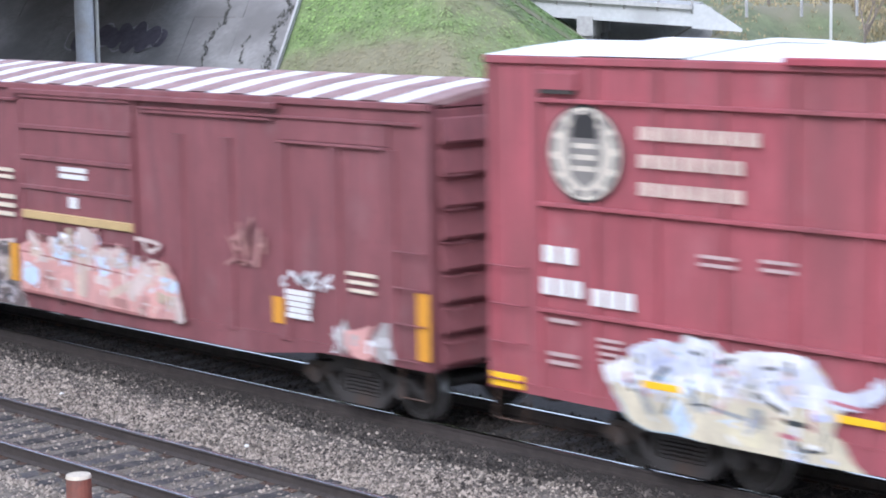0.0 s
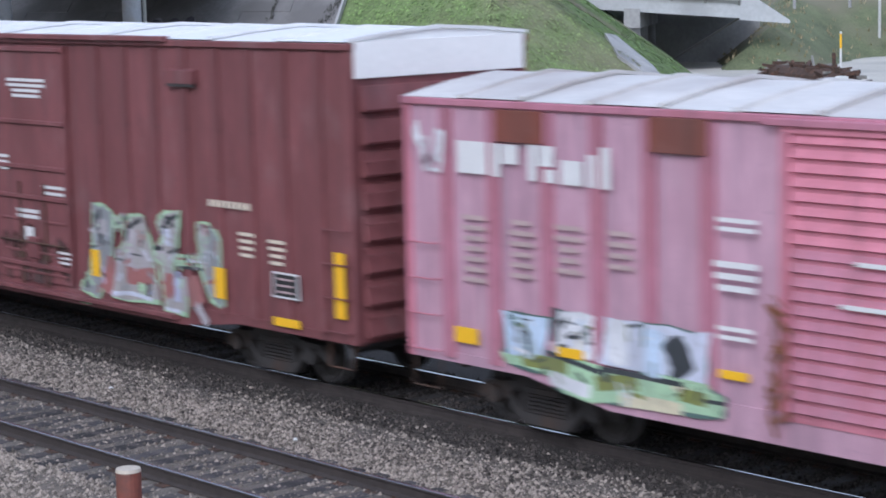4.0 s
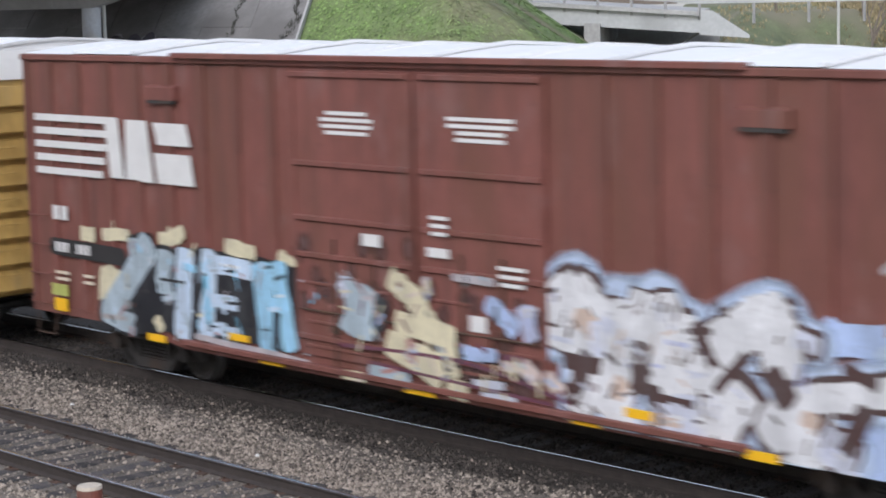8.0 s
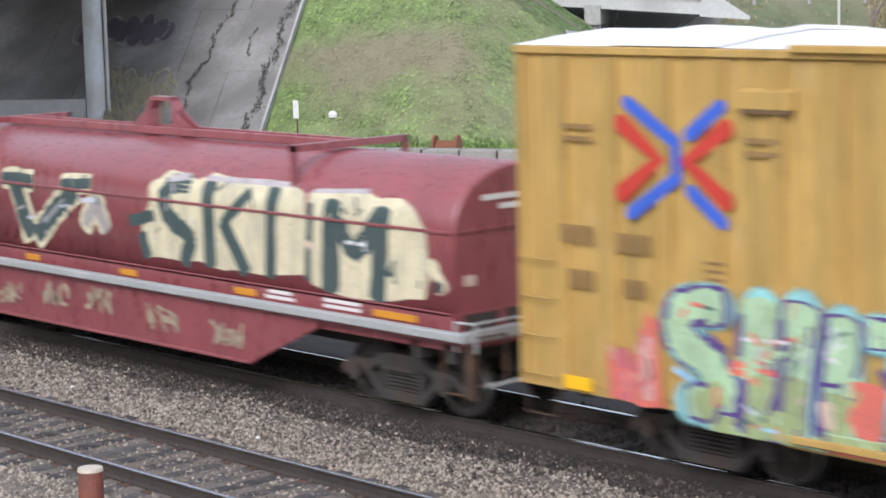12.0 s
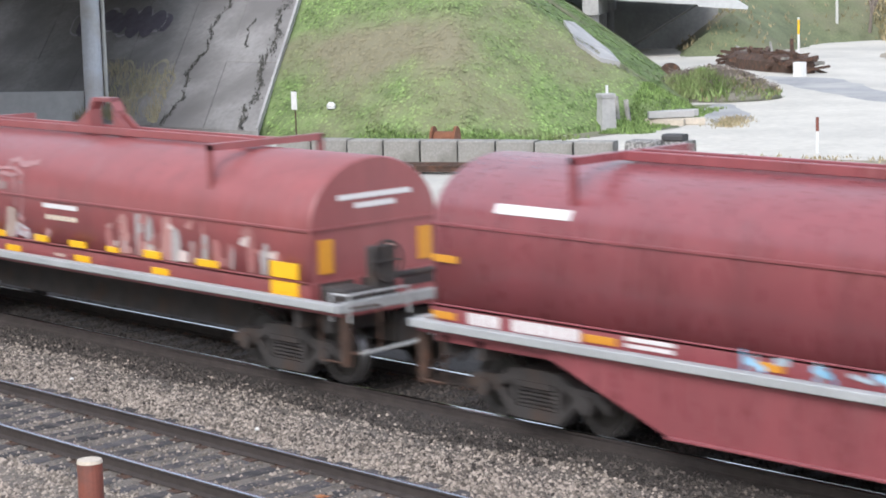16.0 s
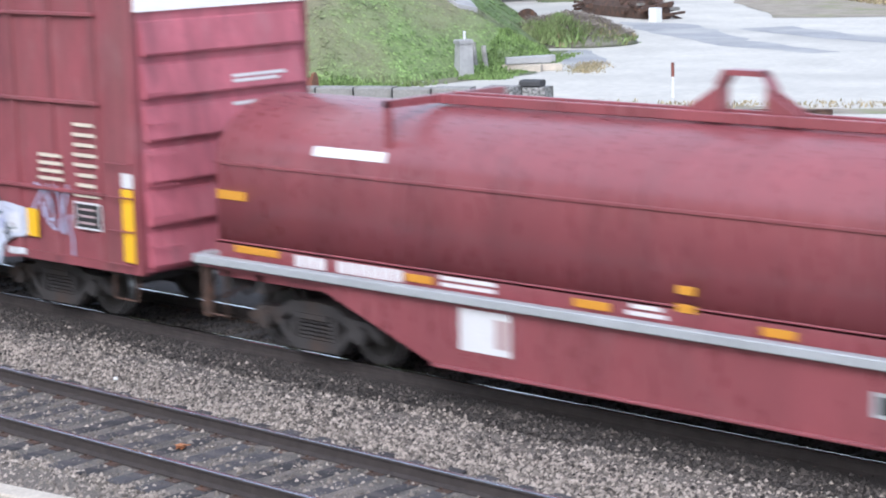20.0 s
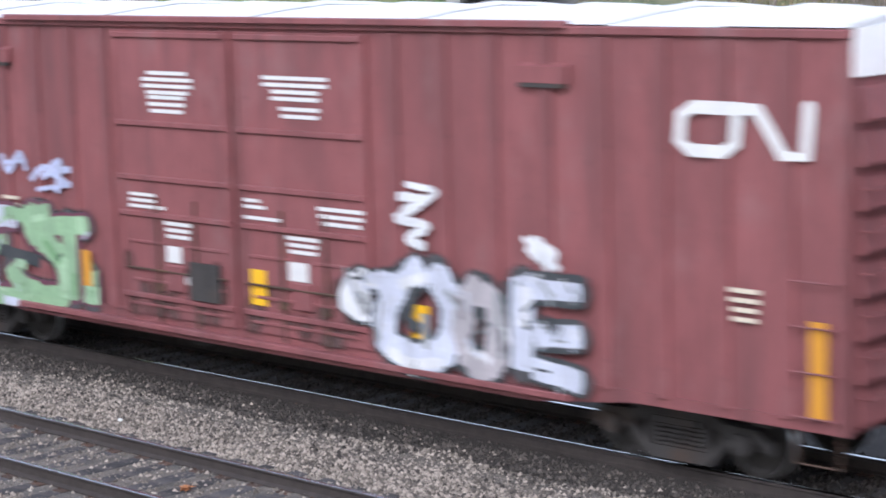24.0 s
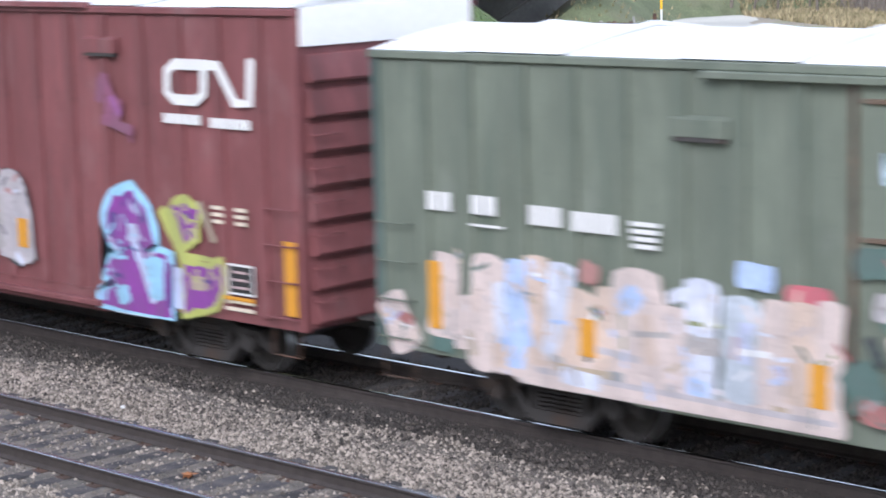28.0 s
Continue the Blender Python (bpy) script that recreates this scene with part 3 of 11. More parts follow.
# sprayed outlines on the slope: unreadable, so plain loops
for name_, loops, m_, lab_ in (
        ("graffiti", [(6.9 + 0.42 * i, 5.8 + 0.35 * math.sin(i * 2.7), 0.42, 0.62, 0.02) for i in range(12)], S_DUSK, "dark violet sprayed blotches"),
        ("graffiti", [(7.3 + 0.92 * i, 5.85 + 0.25 * math.sin(i * 2.2), 0.50, 0.72, 0.84) for i in range(6)], FAINT, "faint pale sprayed loops"),
        ("graffiti", [(5.5 + 0.6 * i, 2.3 + 0.5 * math.sin(i * 1.9), 0.46, 0.70 + 0.2 * (i % 2), 0.80) for i in range(5)], S_STRAW, "faint straw-coloured sprayed loops")):
    b = Build()
    for k_, (a0, c0, ra, rc, thin_) in enumerate(loops):
        for q in range(16):
            t0, t1 = 2 * math.pi * q / 16, 2 * math.pi * (q + 1) / 16
            ring = lambda t, r: slope_point(a0 + r * ra * math.cos(t) * (1 + 0.12 * math.sin(3 * t + k_)), c0 + r * rc * math.sin(t) * (1 + 0.1 * math.cos(2 * t + k_)), 0.26 + 0.004 * k_)
            b.poly([ring(t0, 1.0), ring(t1, 1.0), ring(t1, thin_), ring(t0, thin_)])
    part(name_, b, m_, slope, lab_)
b = Build()
rnd = random.Random(9)
for i in range(1900):
    a0, c0 = 5.2 + 4.6 * rnd.random(), 0.15 + 3.1 * rnd.random() ** 1.3
    if noise.noise((a0 * 0.9, c0 * 0.8, 6)) + rnd.uniform(-0.35, 0.35) < 0.0:
        continue
    p, hgt = Vector(slope_point(a0, c0, 0.19)), rnd.uniform(0.15, 0.55)
    b.poly([p, p + Vector((rnd.uniform(0.02, 0.05), 0.015, 0)), p + Vector((hgt * rnd.uniform(-0.5, 0.5), hgt * rnd.uniform(-0.4, 0.4), hgt))])
tagged(part("dry_weed", b, PALE_WEED, slope, "tall dry yellow weeds at the foot of the paving"), kind="stuff")

# ---- first bridge ----
bridge = thing("overpass", "grey concrete road overpass on round columns", "bridge")
ACROSS = Vector((-0.79, -0.61, 0))
C1 = Vector((-67.2, 43.69, 0))
for i in range(3):
    p = C1 + ACROSS * (5.2 * i)
    col = Build()
    col.cyl((p.x, p.y, GROUND - 0.2), (p.x, p.y, 5.12), 0.36, n=24)
    part("column", col, COLUMN, bridge, "round bluish-grey column", smooth=False)
b = Build()
p = C1 + Vector((0.72, 0.70, 0)) * 0.48
b.cyl((p.x, p.y, GROUND), (p.x, p.y, 5.2), 0.07, n=10)
part("drain_pipe", b, PIPE, bridge, "pale vertical drain pipe")
b = Build()
e0, e1 = C1 - ACROSS * 1.3, C1 + ACROSS * 11.2
s = Vector((0.61, -0.79, 0)) * 0.55
b.loft([[tuple(e0 + s + Vector((0, 0, 5.45))), tuple(e0 - s + Vector((0, 0, 5.45))), tuple(e0 - s + Vector((0, 0, 6.0))), tuple(e0 + s + Vector((0, 0, 6.0)))],
        [tuple(e0 + ACROSS * 1.2 + s + Vector((0, 0, 5.1))), tuple(e0 + ACROSS * 1.2 - s + Vector((0, 0, 5.1))), tuple(e0 + ACROSS * 1.2 - s + Vector((0, 0, 6.0))), tuple(e0 + ACROSS * 1.2 + s + Vector((0, 0, 6.0)))],
        [tuple(e1 + s + Vector((0, 0, 5.1))), tuple(e1 - s + Vector((0, 0, 5.1))), tuple(e1 - s + Vector((0, 0, 6.0))), tuple(e1 + s + Vector((0, 0, 6.0)))]])
part("pier_cap", b, CONCRETE, bridge, "concrete cap beam with a tapered end")
long = Vector((0.62, -0.785, 0))
for k in (46.0, 78.0):
    for i in range(3):
        p = C1 + long * k + ACROSS * (5.2 * i)
        col = Build()
        col.cyl((p.x, p.y, GROUND - 0.2), (p.x, p.y, 6.03), 0.36, n=24)
        part("column", col, COLUMN, bridge, "round bluish-grey column")
b = Build()
long = Vector((0.62, -0.785, 0))
q0, q1 = C1 - ACROSS * 2.4 - long * 14.0, C1 - ACROSS * 2.4 + long * 84
w = ACROSS * 13.2
ring = lambda q: [tuple(q + Vector((0, 0, 6.02))), tuple(q + w + Vector((0, 0, 6.02))), tuple(q + w + Vector((0, 0, 7.3))), tuple(q + Vector((0, 0, 7.3)))]
b.loft([ring(q0), ring(q1)])
part("deck", b, CONCRETE, bridge, "heavy concrete deck")
for i in range(5):
    b = Build()
    o = ACROSS * (0.8 + 2.8 * i)
    b.loft([[tuple(q + o + Vector((0, 0, 5.95))), tuple(q + o + ACROSS * 0.5 + Vector((0, 0, 5.95))), tuple(q + o + ACROSS * 0.5 + Vector((0, 0, 6.03))), tuple(q + o + Vector((0, 0, 6.03)))] for q in (q0, q1)])
    part("girder", b, CONCRETE, bridge)
b = Build()
e0, e1 = C1 + ACROSS * 0.38, C1 + ACROSS * 11
s = Vector((0.61, -0.79, 0)) * 0.15
b.loft([[tuple(e + s + Vector((0, 0, GROUND - 0.1))), tuple(e - s + Vector((0, 0, GROUND - 0.1))), tuple(e - s * 0.6 + Vector((0, 0, 1.02))), tuple(e + s * 0.6 + Vector((0, 0, 1.02)))] for e in (e0, e1)])
# parapets out of view, added to keep some skylight off the train's left
for k in (0.0, 12.9):
    wall = Build()
    wall.loft([[tuple(q + ACROSS * (k + d) + Vector((0, 0, z))) for d, z in ((0, 7.305), (0.3, 7.305), (0.22, 8.3), (0.05, 8.3))] for q in (q0, q1)])
    part("parapet", wall, CONCRETE, bridge, "unseen concrete parapet added along the deck to cut skylight")
# invented fill behind the camera, there to block skylight from the left
fill = Build()
fill.loft([[tuple(C1 + long * s + ACROSS * d + Vector((0, 0, GROUND + h * (0 if abs(d - 6) > 15 else 1)))) for d in (-14, -6, 18, 26)] for s, h in ((54, 0.01), (63, 6.2), (130, 6.2))], closed=False, caps=False)
solo("south_embankment", fill, TURF, "unseen grassy fill added under the overpass south of the tracks to block skylight", kind="structure")
solo("crash_barrier", b, GIRDER, "low grey concrete barrier between the bridge columns", "barrier")

# ---- second bridge ----
far = thing("far_bridge", "pale girder road bridge on a concrete pier with a wing wall", "bridge")
DL, DR = Vector((-84.8, 83.2, 0)), Vector((-76.4, 89.4, 0))
run = (DR - DL).normalized()
back = Vector((-run.y, run.x, 0))
DL = DL - run * 16
deck = lambda q, z0, z1, d0, d1: [tuple(q + back * d0 + Vector((0, 0, z0))), tuple(q + back * d1 + Vector((0, 0, z0))), tuple(q + back * d1 + Vector((0, 0, z1))), tuple(q + back * d0 + Vector((0, 0, z1)))]
ZL, ZR = 4.6, 2.52
b = Build()
b.loft([deck(DL, ZL, ZL + 0.95, 0, 0.35), deck(DR, ZR, ZR + 0.95, 0, 0.35)])
part("edge_girder", b, GIRDER, far, "pale grey edge girder")
b = Build()
b.loft([deck(DL, ZL + 0.95, ZL + 1.2, -0.30, 9), deck(DR, ZR + 0.95, ZR + 1.2, -0.30, 9)])
part("deck", b, CONCRETE, far)
for i in range(4):
    b = Build()
    b.loft([deck(DL, ZL + 0.2, ZL + 0.96, 2 + 2 * i, 2.35 + 2 * i), deck(DR, ZR + 0.2, ZR + 0.96, 2 + 2 * i, 2.35 + 2 * i)])
    part("girder", b, GIRDER, far)
P0 = Vector((-80.6, 86.2, 0)) - run * 0.7
b = Build()
b.loft([deck(P0 - run * 0.45, 2.08, 3.2, -0.15, 9.0), deck(P0 + run * 0.45, 2.08, 3.15, -0.15, 9.0)])
part("pier_cap", b, CONCRETE, far, "square concrete cap of the pier")
for i in range(3):
    b = Build()
    q = P0 + back * (0.5 + 3.8 * i)
    b.cyl((q.x, q.y, GROUND), (q.x, q.y, 2.09), 0.40, n=16)
    part("column", b, CONCRETE, far)
b = Build()
wing = Vector((0.82, 0.57, 0))
face = [(0.0, 3.80), (0.0, 2.42), (2.75, 2.20), (2.75, 2.36), (0.7, 3.74)]
front = [tuple(DR + wing * d + Vector((0, 0, z))) for d, z in face]
rear = [tuple(DR + wing * d + back * 0.4 + Vector((0, 0, z))) for d, z in face]
b.faces(front + rear, [(0, 1, 2, 3, 4), (9, 8, 7, 6, 5), (0, 4, 9, 5), (4, 3, 8, 9), (3, 2, 7, 8), (1, 0, 5, 6)])
part("wing_wall", b, GIRDER, far, "pale triangular wing wall")
b = Build()
q = DR - run * 0.2
b.faces([tuple(q + Vector((0, 0, 2.5))), tuple(q - run * 4.6 + Vector((0, 0, GROUND + 0.02))), tuple(q - run * 4.6 + back * 9 + Vector((0, 0, GROUND + 0.02))), tuple(q + back * 9 + Vector((0, 0, 2.5)))], [(0, 1, 2, 3)])
part("abutment_slope", b, SLABMAT, far, "paved slope under the bridge")
b = Build()
b.loft([deck(DL - run * 10, GROUND, 4.0, 9.5, 10.0), deck(DR + run * 0.5, GROUND, 3.4, 9.5, 10.0)])
part("rear_wall", b, CONCRETE, far)
rail = thing("guard_rail", "grey steel guard rail with posts along the bridge and the fill", "guard rail")
b = Build()
b.loft([deck(DL, ZL + 1.62, ZL + 1.86, -0.1, -0.06), deck(DR, ZR + 1.62, ZR + 1.86, -0.1, -0.06), deck(DR + wing * 34, 4.0, 4.25, -0.1, -0.06)], closed=True)
part("beam", b, GIRDER, rail)
post = Build()
post.box(-0.06, 0.06, -0.06, 0.06, -0.9, 0.3)
pm = post.mesh("post", CONCRETE)
for i in range(15):
    t = i / 14
    q = DL + (DR - DL) * t
    o = part("post", pm, None, rail)
    o.location = (q.x, q.y, ZL + (ZR - ZL) * t + 1.62)
for i in range(1, 12):
    q = DR + wing * (3 * i)
    o = part("post", pm, None, rail)
    o.location = (q.x, q.y, 3.9)

# drainage slab on the bank
b = Build()
pts = [(-53.9, 55.5), (-56.6, 58.9), (-55.2, 58.5), (-53.6, 57.7), (-51.2, 55.6), (-51.5, 54.9), (-52.4, 54.6)]
top = [(x, y, bank(x, y) + 0.16) for x, y in reversed(pts)]
k = len(pts)
mid = tuple(sum(p[a] for p in top) / k for a in range(2))
b.faces(top + [(x, y, z - 0.5) for x, y, z in top] + [(*mid, bank(*mid) + 0.16)], [(i, (i + 1) % k, 2 * k) for i in range(k)] + [(i, k + i, k + (i + 1) % k, (i + 1) % k) for i in range(k)])
solo("drain_slab", b, CONCRETE, "broken pale concrete slab on the grassy bank", "slab")

# ---- yard things ----
block = thing("concrete_pedestal", "grey concrete signal pedestal with a small white fitting", "pedestal")
b = Build()
PX, PY = -48.75, 52.2
PZ = bank(PX, PY) - 0.15
ring_ = lambda h, z: [(PX + h * c, PY + h * s, z) for c, s in ((-0.9, -0.45), (0.35, -0.95), (0.9, 0.45), (-0.35, 0.95))]
b.loft([ring_(0.36, PZ), ring_(0.31, PZ + 1.15)])
part("base", b, CONCRETE, block)
b = Build()
b.loft([ring_(0.35, PZ + 1.15), ring_(0.36, PZ + 1.27), ring_(0.30, PZ + 1.30)])
part("cap", b, CONCRETE, block)
b = Build()
b.cyl((PX + 0.05, PY, PZ + 1.29), (PX + 0.05, PY, PZ + 1.58), 0.045, n=8)
part("fitting", b, PLASTIC, block, "small white pipe")
for (x, y, tilt, hgt, w) in ((-49.05, 53.1, -0.18, 0.75, 0.09), (-48.9, 53.5, -0.22, 0.7, 0.09)):
    b = Build()
    z = bank(x, y)
    b.cyl((x, y, z - 0.1), (x + tilt, y + 0.1, z + hgt), w, n=8)
    solo("concrete_post", b, OLDBLOCK, "leaning pale concrete post stub in the grass", "post", "post stubs")
rnd = random.Random(3)
for i, (x, y, z) in enumerate(((-48.35, 54.6, 0.0), (-47.95, 55.2, 0.0), (-48.2, 54.9, 0.26), (-48.3, 55.3, 0.26))):
    b = Build()
    b.cbox(-0.8, 0.8, -0.13, 0.13, 0, 0.24, 0.02)
    o = solo("timber_beam", b, CONCRETE if i > 1 else TIMBER, "bleached timber beam lying at the foot of the bank", "beam", "timber beams")
    o.matrix_world = pose(x, y, GROUND + z, 0, 0, 25 + 14 * i)

sign = thing("marker_sign", "small white marker plate on a thin dark stake", "sign")
sx, sy = -54.53, 43.29
sz = GROUND
b = Build()
b.cyl((sx, sy, sz - 0.1), (sx, sy, sz + 1.78), 0.025, n=6)
part("stake", b, RUSTDARK, sign)
b = Build()
b.cbox(sx - 0.13, sx + 0.13, sy - 0.06, sy - 0.03, sz + 1.14, sz + 1.74, 0.008)
part("plate", b, PLASTIC, sign, "white plate")
b = Build()
wx, wy = -55.78, 45.86
b.loft([[(wx + r * 0.20 * math.cos(t), wy + r * 0.13 * math.sin(t), bank(wx, wy) + z) for t in [k * math.pi / 4 for k in range(8)]] for r, z in ((0.9, -0.02), (1.0, 0.1), (0.5, 0.2))])
solo("plastic_bag", b, PLASTIC, "crumpled white plastic bag on the grass", "bag")

pole = thing("boundary_pole", "thin white pole with a yellow band beside the scrap heap", "pole")
px, py = -62.6, 80.6
for z0, z1, m, nm in ((GROUND, 1.45, PLASTIC, "shaft"), (1.45, 2.15, REFLECT, "band"), (2.15, 2.25, PLASTIC, "tip")):
    b = Build()
    b.cyl((px, py, z0), (px, py, z1), 0.055, n=10)
    part(nm, b, m, pole)
b = Build()
b.cbox(-60.40, -59.94, 77.35, 77.75, GROUND, 0.34, 0.02)
solo("white_box", b, PLASTIC, "white box standing before the scrap heap", "box")
b = Build()
b.cyl((-79.2, 105.8, GROUND), (-79.2, 105.8, 7), 0.09, n=8)
solo("utility_pole", b, PIPE, "slim pale utility pole among the trees", "pole")
b = Build()
b.cyl((-38.0, 49.8, GROUND), (-38.0, 49.8, 0.30), 0.045, n=8)
b.cyl((-38.0, 49.8, 0.30), (-38.0, 49.8, 0.72), 0.05, n=8, mi=1)
solo("marker_stake", b, [PLASTIC, POSTMAT], "white stake with a red-brown top in the yard", "stake")

# scrap heap of old timbers and iron
heap = thing("scrap_heap", "heap of dark rusty scrap timbers and iron beside the road", "scrap heap")
rnd = random.Random(11)
for i in range(170):
    t = 0.05 + 0.90 * rnd.random()
    c = Vector((-70.0 + 9.2 * t + rnd.uniform(-0.7, 0.7), 84.3 - 5.0 * t + rnd.uniform(-0.7, 0.7), 0))
    hgt = 0.10 + 0.78 * rnd.random() * (1 - abs(2 * t - 1) ** 3 * 0.3)
    d = Vector((rnd.uniform(-1, 1), rnd.uniform(-0.8, 0.6), rnd.uniform(-0.14, 0.14))).normalized() * rnd.uniform(0.35, 0.95)
    b = Build()
    o = c + Vector((0, 0, GROUND + hgt))
    n = d.cross(Vector((0, 0, 1))).normalized() * rnd.uniform(0.05, 0.12)
    u = Vector((0, 0, rnd.uniform(0.04, 0.10)))
    b.loft([[tuple(o + k + n + u), tuple(o + k - n + u), tuple(o + k - n - u), tuple(o + k + n - u)] for k in (-d, d)])
    part("scrap_piece", b, RUSTDARK if rnd.random() < 0.55 + 0.45 * t else OLDBLOCK, heap)
b = Build()
b.loft([[(-65.4 + r * (4.7 * math.cos(t) + 0.8 * math.sin(t)), 81.8 + r * (-2.6 * math.cos(t) + 1.1 * math.sin(t)), GROUND + z) for t in [k * math.pi / 8 for k in range(16)]] for r, z in ((0.92, 0), (0.90, 0.5), (0.72, 0.78))])
part("core", b, RUSTDARK, heap, "packed scrap")

# rusty drum
drum = thing("steel_drum", "rusty steel drum lying on its side by the brush", "drum")
b = Build()
b.cyl((-62.3, 70.95, GROUND + 0.48), (-61.84, 70.43, GROUND + 0.48), 0.48, n=20)
part("shell", b, RUSTDARK, drum)
for k in (0.0, 0.5, 1.0):
    b = Build()
    o = Vector((-62.3, 70.95, GROUND + 0.48)) + Vector((0.46, -0.52, 0)) * k
    b.cyl(o - Vector((0.015, -0.017, 0)), o + Vector((0.015, -0.017, 0)), 0.505, n=20)
    part("hoop", b, RUSTDARK, drum)


def tufts(name, n, where, height, size, material, label, seed, lean=0.5, broad=0.16):
    """many upright blades as one object"""
    rng = random.Random(seed)
    v, f = [], []
    for _ in range(n):
        p = where(rng)
        if p is None:
            continue
        x, y = p
        z = height(x, y) - 0.02
        for s in range(3):
            h = size * (0.5 + rng.random())
            a = rng.random() * 6.28
            w = broad * h + 0.012
            dx, dy = math.cos(a) * w, math.sin(a) * w
            ox, oy = (rng.random() - 0.5) * 0.25, (rng.random() - 0.5) * 0.25
            lx, ly = (rng.random() - 0.5) * h * lean * 2, (rng.random() - 0.5) * h * lean * 2
            k = len(v)
            v += [(x + ox - dx, y + oy - dy, z), (x + ox + dx, y + oy + dy, z), (x + ox + lx, y + oy + ly, z + h)]
            f.append((k, k + 1, k + 2))
    me = bpy.data.meshes.new(name)
    me.from_pydata(v, [], f)
    me.materials.append(material)
    return tagged(new(name, me), label, "grass", kind="stuff")


def on_bank(rng):
    x, y = rng.uniform(-78, -46), rng.uniform(44, 78)
    d = away(x, y, FOOT)
    if d < 0.05 or d > 11:
        return None
    q = Vector((x, y)) - Vector((-58.0, 44.3))
    if q.x * UP.y - q.y * UP.x < 0.25:      # paved side of the curb
        return None
    return x, y


def flakes(name, n, where, height, size, material, label, seed):
    """small leaves of turf lying close to the slope"""
    rng = random.Random(seed)
    v, f = [], []
    for _ in range(n):
        p = where(rng)
        if p is None:
            continue
        x, y = p
        z = height(x, y)
        gx, gy = (height(x + 0.3, y) - z) / 0.3, (height(x, y + 0.3) - z) / 0.3
        a, k = rng.random() * 6.28, len(v)
        for q in range(3):
            r = size * rng.uniform(0.5, 1.3)
            dx, dy = r * math.cos(a + 2.1 * q), r * math.sin(a + 2.1 * q)
            v.append((x + dx, y + dy, z + gx * dx + gy * dy + rng.uniform(0.004, 0.04)))
        f.append((k, k + 1, k + 2))
    me = bpy.data.meshes.new(name)
    me.from_pydata(v, [], f)
    me.materials.append(material)
    return tagged(new(name, me), label, "grass", kind="stuff")


flakes("bank_grass", 80000, on_bank, bank, 0.075, BLADE, "short green and straw-coloured grass on the bank", 5)
tufts("bank_foot_grass", 1300, lambda r: (lambda t: (-53 + 5.2 * t + r.uniform(-.5, .5), 45.2 + 4.2 * t * t + r.uniform(-.8, .6)))(r.random()), lambda x, y: max(GROUND, bank(x, y)), 0.13, BLADE, "longer grass along the foot of the bank", 6)


def on_far(rng):
    x, y = rng.uniform(-100, -30), rng.uniform(88, 135)
    return (x, y) if away(x, y, FOOT_2) > 0.1 else None


tufts("far_grass", 5000, on_far, bank_2, 0.2, DRYGRASS, "rough grass on the far fill", 7)
tufts("verge_grass", 12000, lambda r: (lambda t, s: (-90 + 56 * t + 7 * s, 117 - 42 * t + 7 * s + 10 * t * s))(r.random(), r.random()), lambda x, y: max(GROUND, bank_2(x, y)), 0.36, DRYGRASS, "tall straw-coloured grass before the trees", 8)
tufts("dirt_weeds", 600, lambda r: (lambda t: (-41 + 20 * t + r.uniform(-.6, .6), 45.6 + 12 * t + r.uniform(-1, 1)))(r.random()), lambda x, y: GROUND, 0.10, DRYGRASS, "sparse weeds in the dirt strip", 9)

tufts("thicket", 11000, lambda r: (lambda t, s: (-100 + 62 * t + 0.7 * s, 128 - 46 * t + 0.8 * s))(r.random(), 3 + 22 * r.random()), lambda x, y: max(GROUND, bank_2(x, y)), 1.5, TWIG, "grey leafless thicket behind the verge", 12, 0.4, 0.012)
# brush heap with cut branches
brush = thing("brush_heap", "heap of earth and cut grey brush overgrown with green weeds", "brush heap")
HEAP_RIGHT, HEAP_BACK = Vector((0.775, 0.63)), Vector((-0.63, 0.775))


def on_heap(r, f):
    """a place on the heap: r along it, f towards its back, each from -1 to 1"""
    q = Vector((-55.0, 65.3)) + HEAP_RIGHT * (2.75 * r) + HEAP_BACK * (2.5 * f)
    return q.x, q.y


def heap_top(x, y):
    q = Vector((x, y)) - Vector((-55.0, 65.3))
    r, f = q.dot(HEAP_RIGHT) / 2.75, q.dot(HEAP_BACK) / 2.5
    d = max(0.0, 1 - r * r - f * f)
    tall = 1.05 - 0.45 * max(0, r)
    return GROUND + tall * d ** 0.6 * (1 + 0.25 * noise.noise((x * 1.1, y * 1.1, 2))) + 0.10 * d * noise.noise((x * 3, y * 3, 5))


b = Build()
rings = [[on_heap(q * math.cos(t), q * math.sin(t)) for t in [k * math.pi / 16 for k in range(32)]] for q in (1.0, 0.94, 0.85, 0.72, 0.56, 0.38, 0.18)]
b.loft([[(x, y, heap_top(x, y) - (0.02 if i == 0 else 0)) for x, y in ring] for i, ring in enumerate(rings)])
part("mound", b, BRUSH, brush, "earth mound", smooth=True)
b = Build()
rnd = random.Random(21)
for i in range(2600):
    r, f = rnd.gauss(0.05, 0.42), rnd.gauss(-0.12, 0.30)
    if r * r + f * f > 0.92:
        continue
    x, y = on_heap(r, f)
    c = Vector((x, y, heap_top(x, y) + rnd.uniform(0.02, 0.26)))
    d = Vector((rnd.uniform(-1, 1), rnd.uniform(-1, 1), rnd.uniform(-0.3, 0.5))) * rnd.uniform(0.10, 0.34)
    b.cyl(c - d, c + d, rnd.uniform(0.010, 0.026), 0.006, n=3)
tagged(part("branch_tangle", b, TWIG, brush, "tangle of bare cut branches"), kind="stuff")


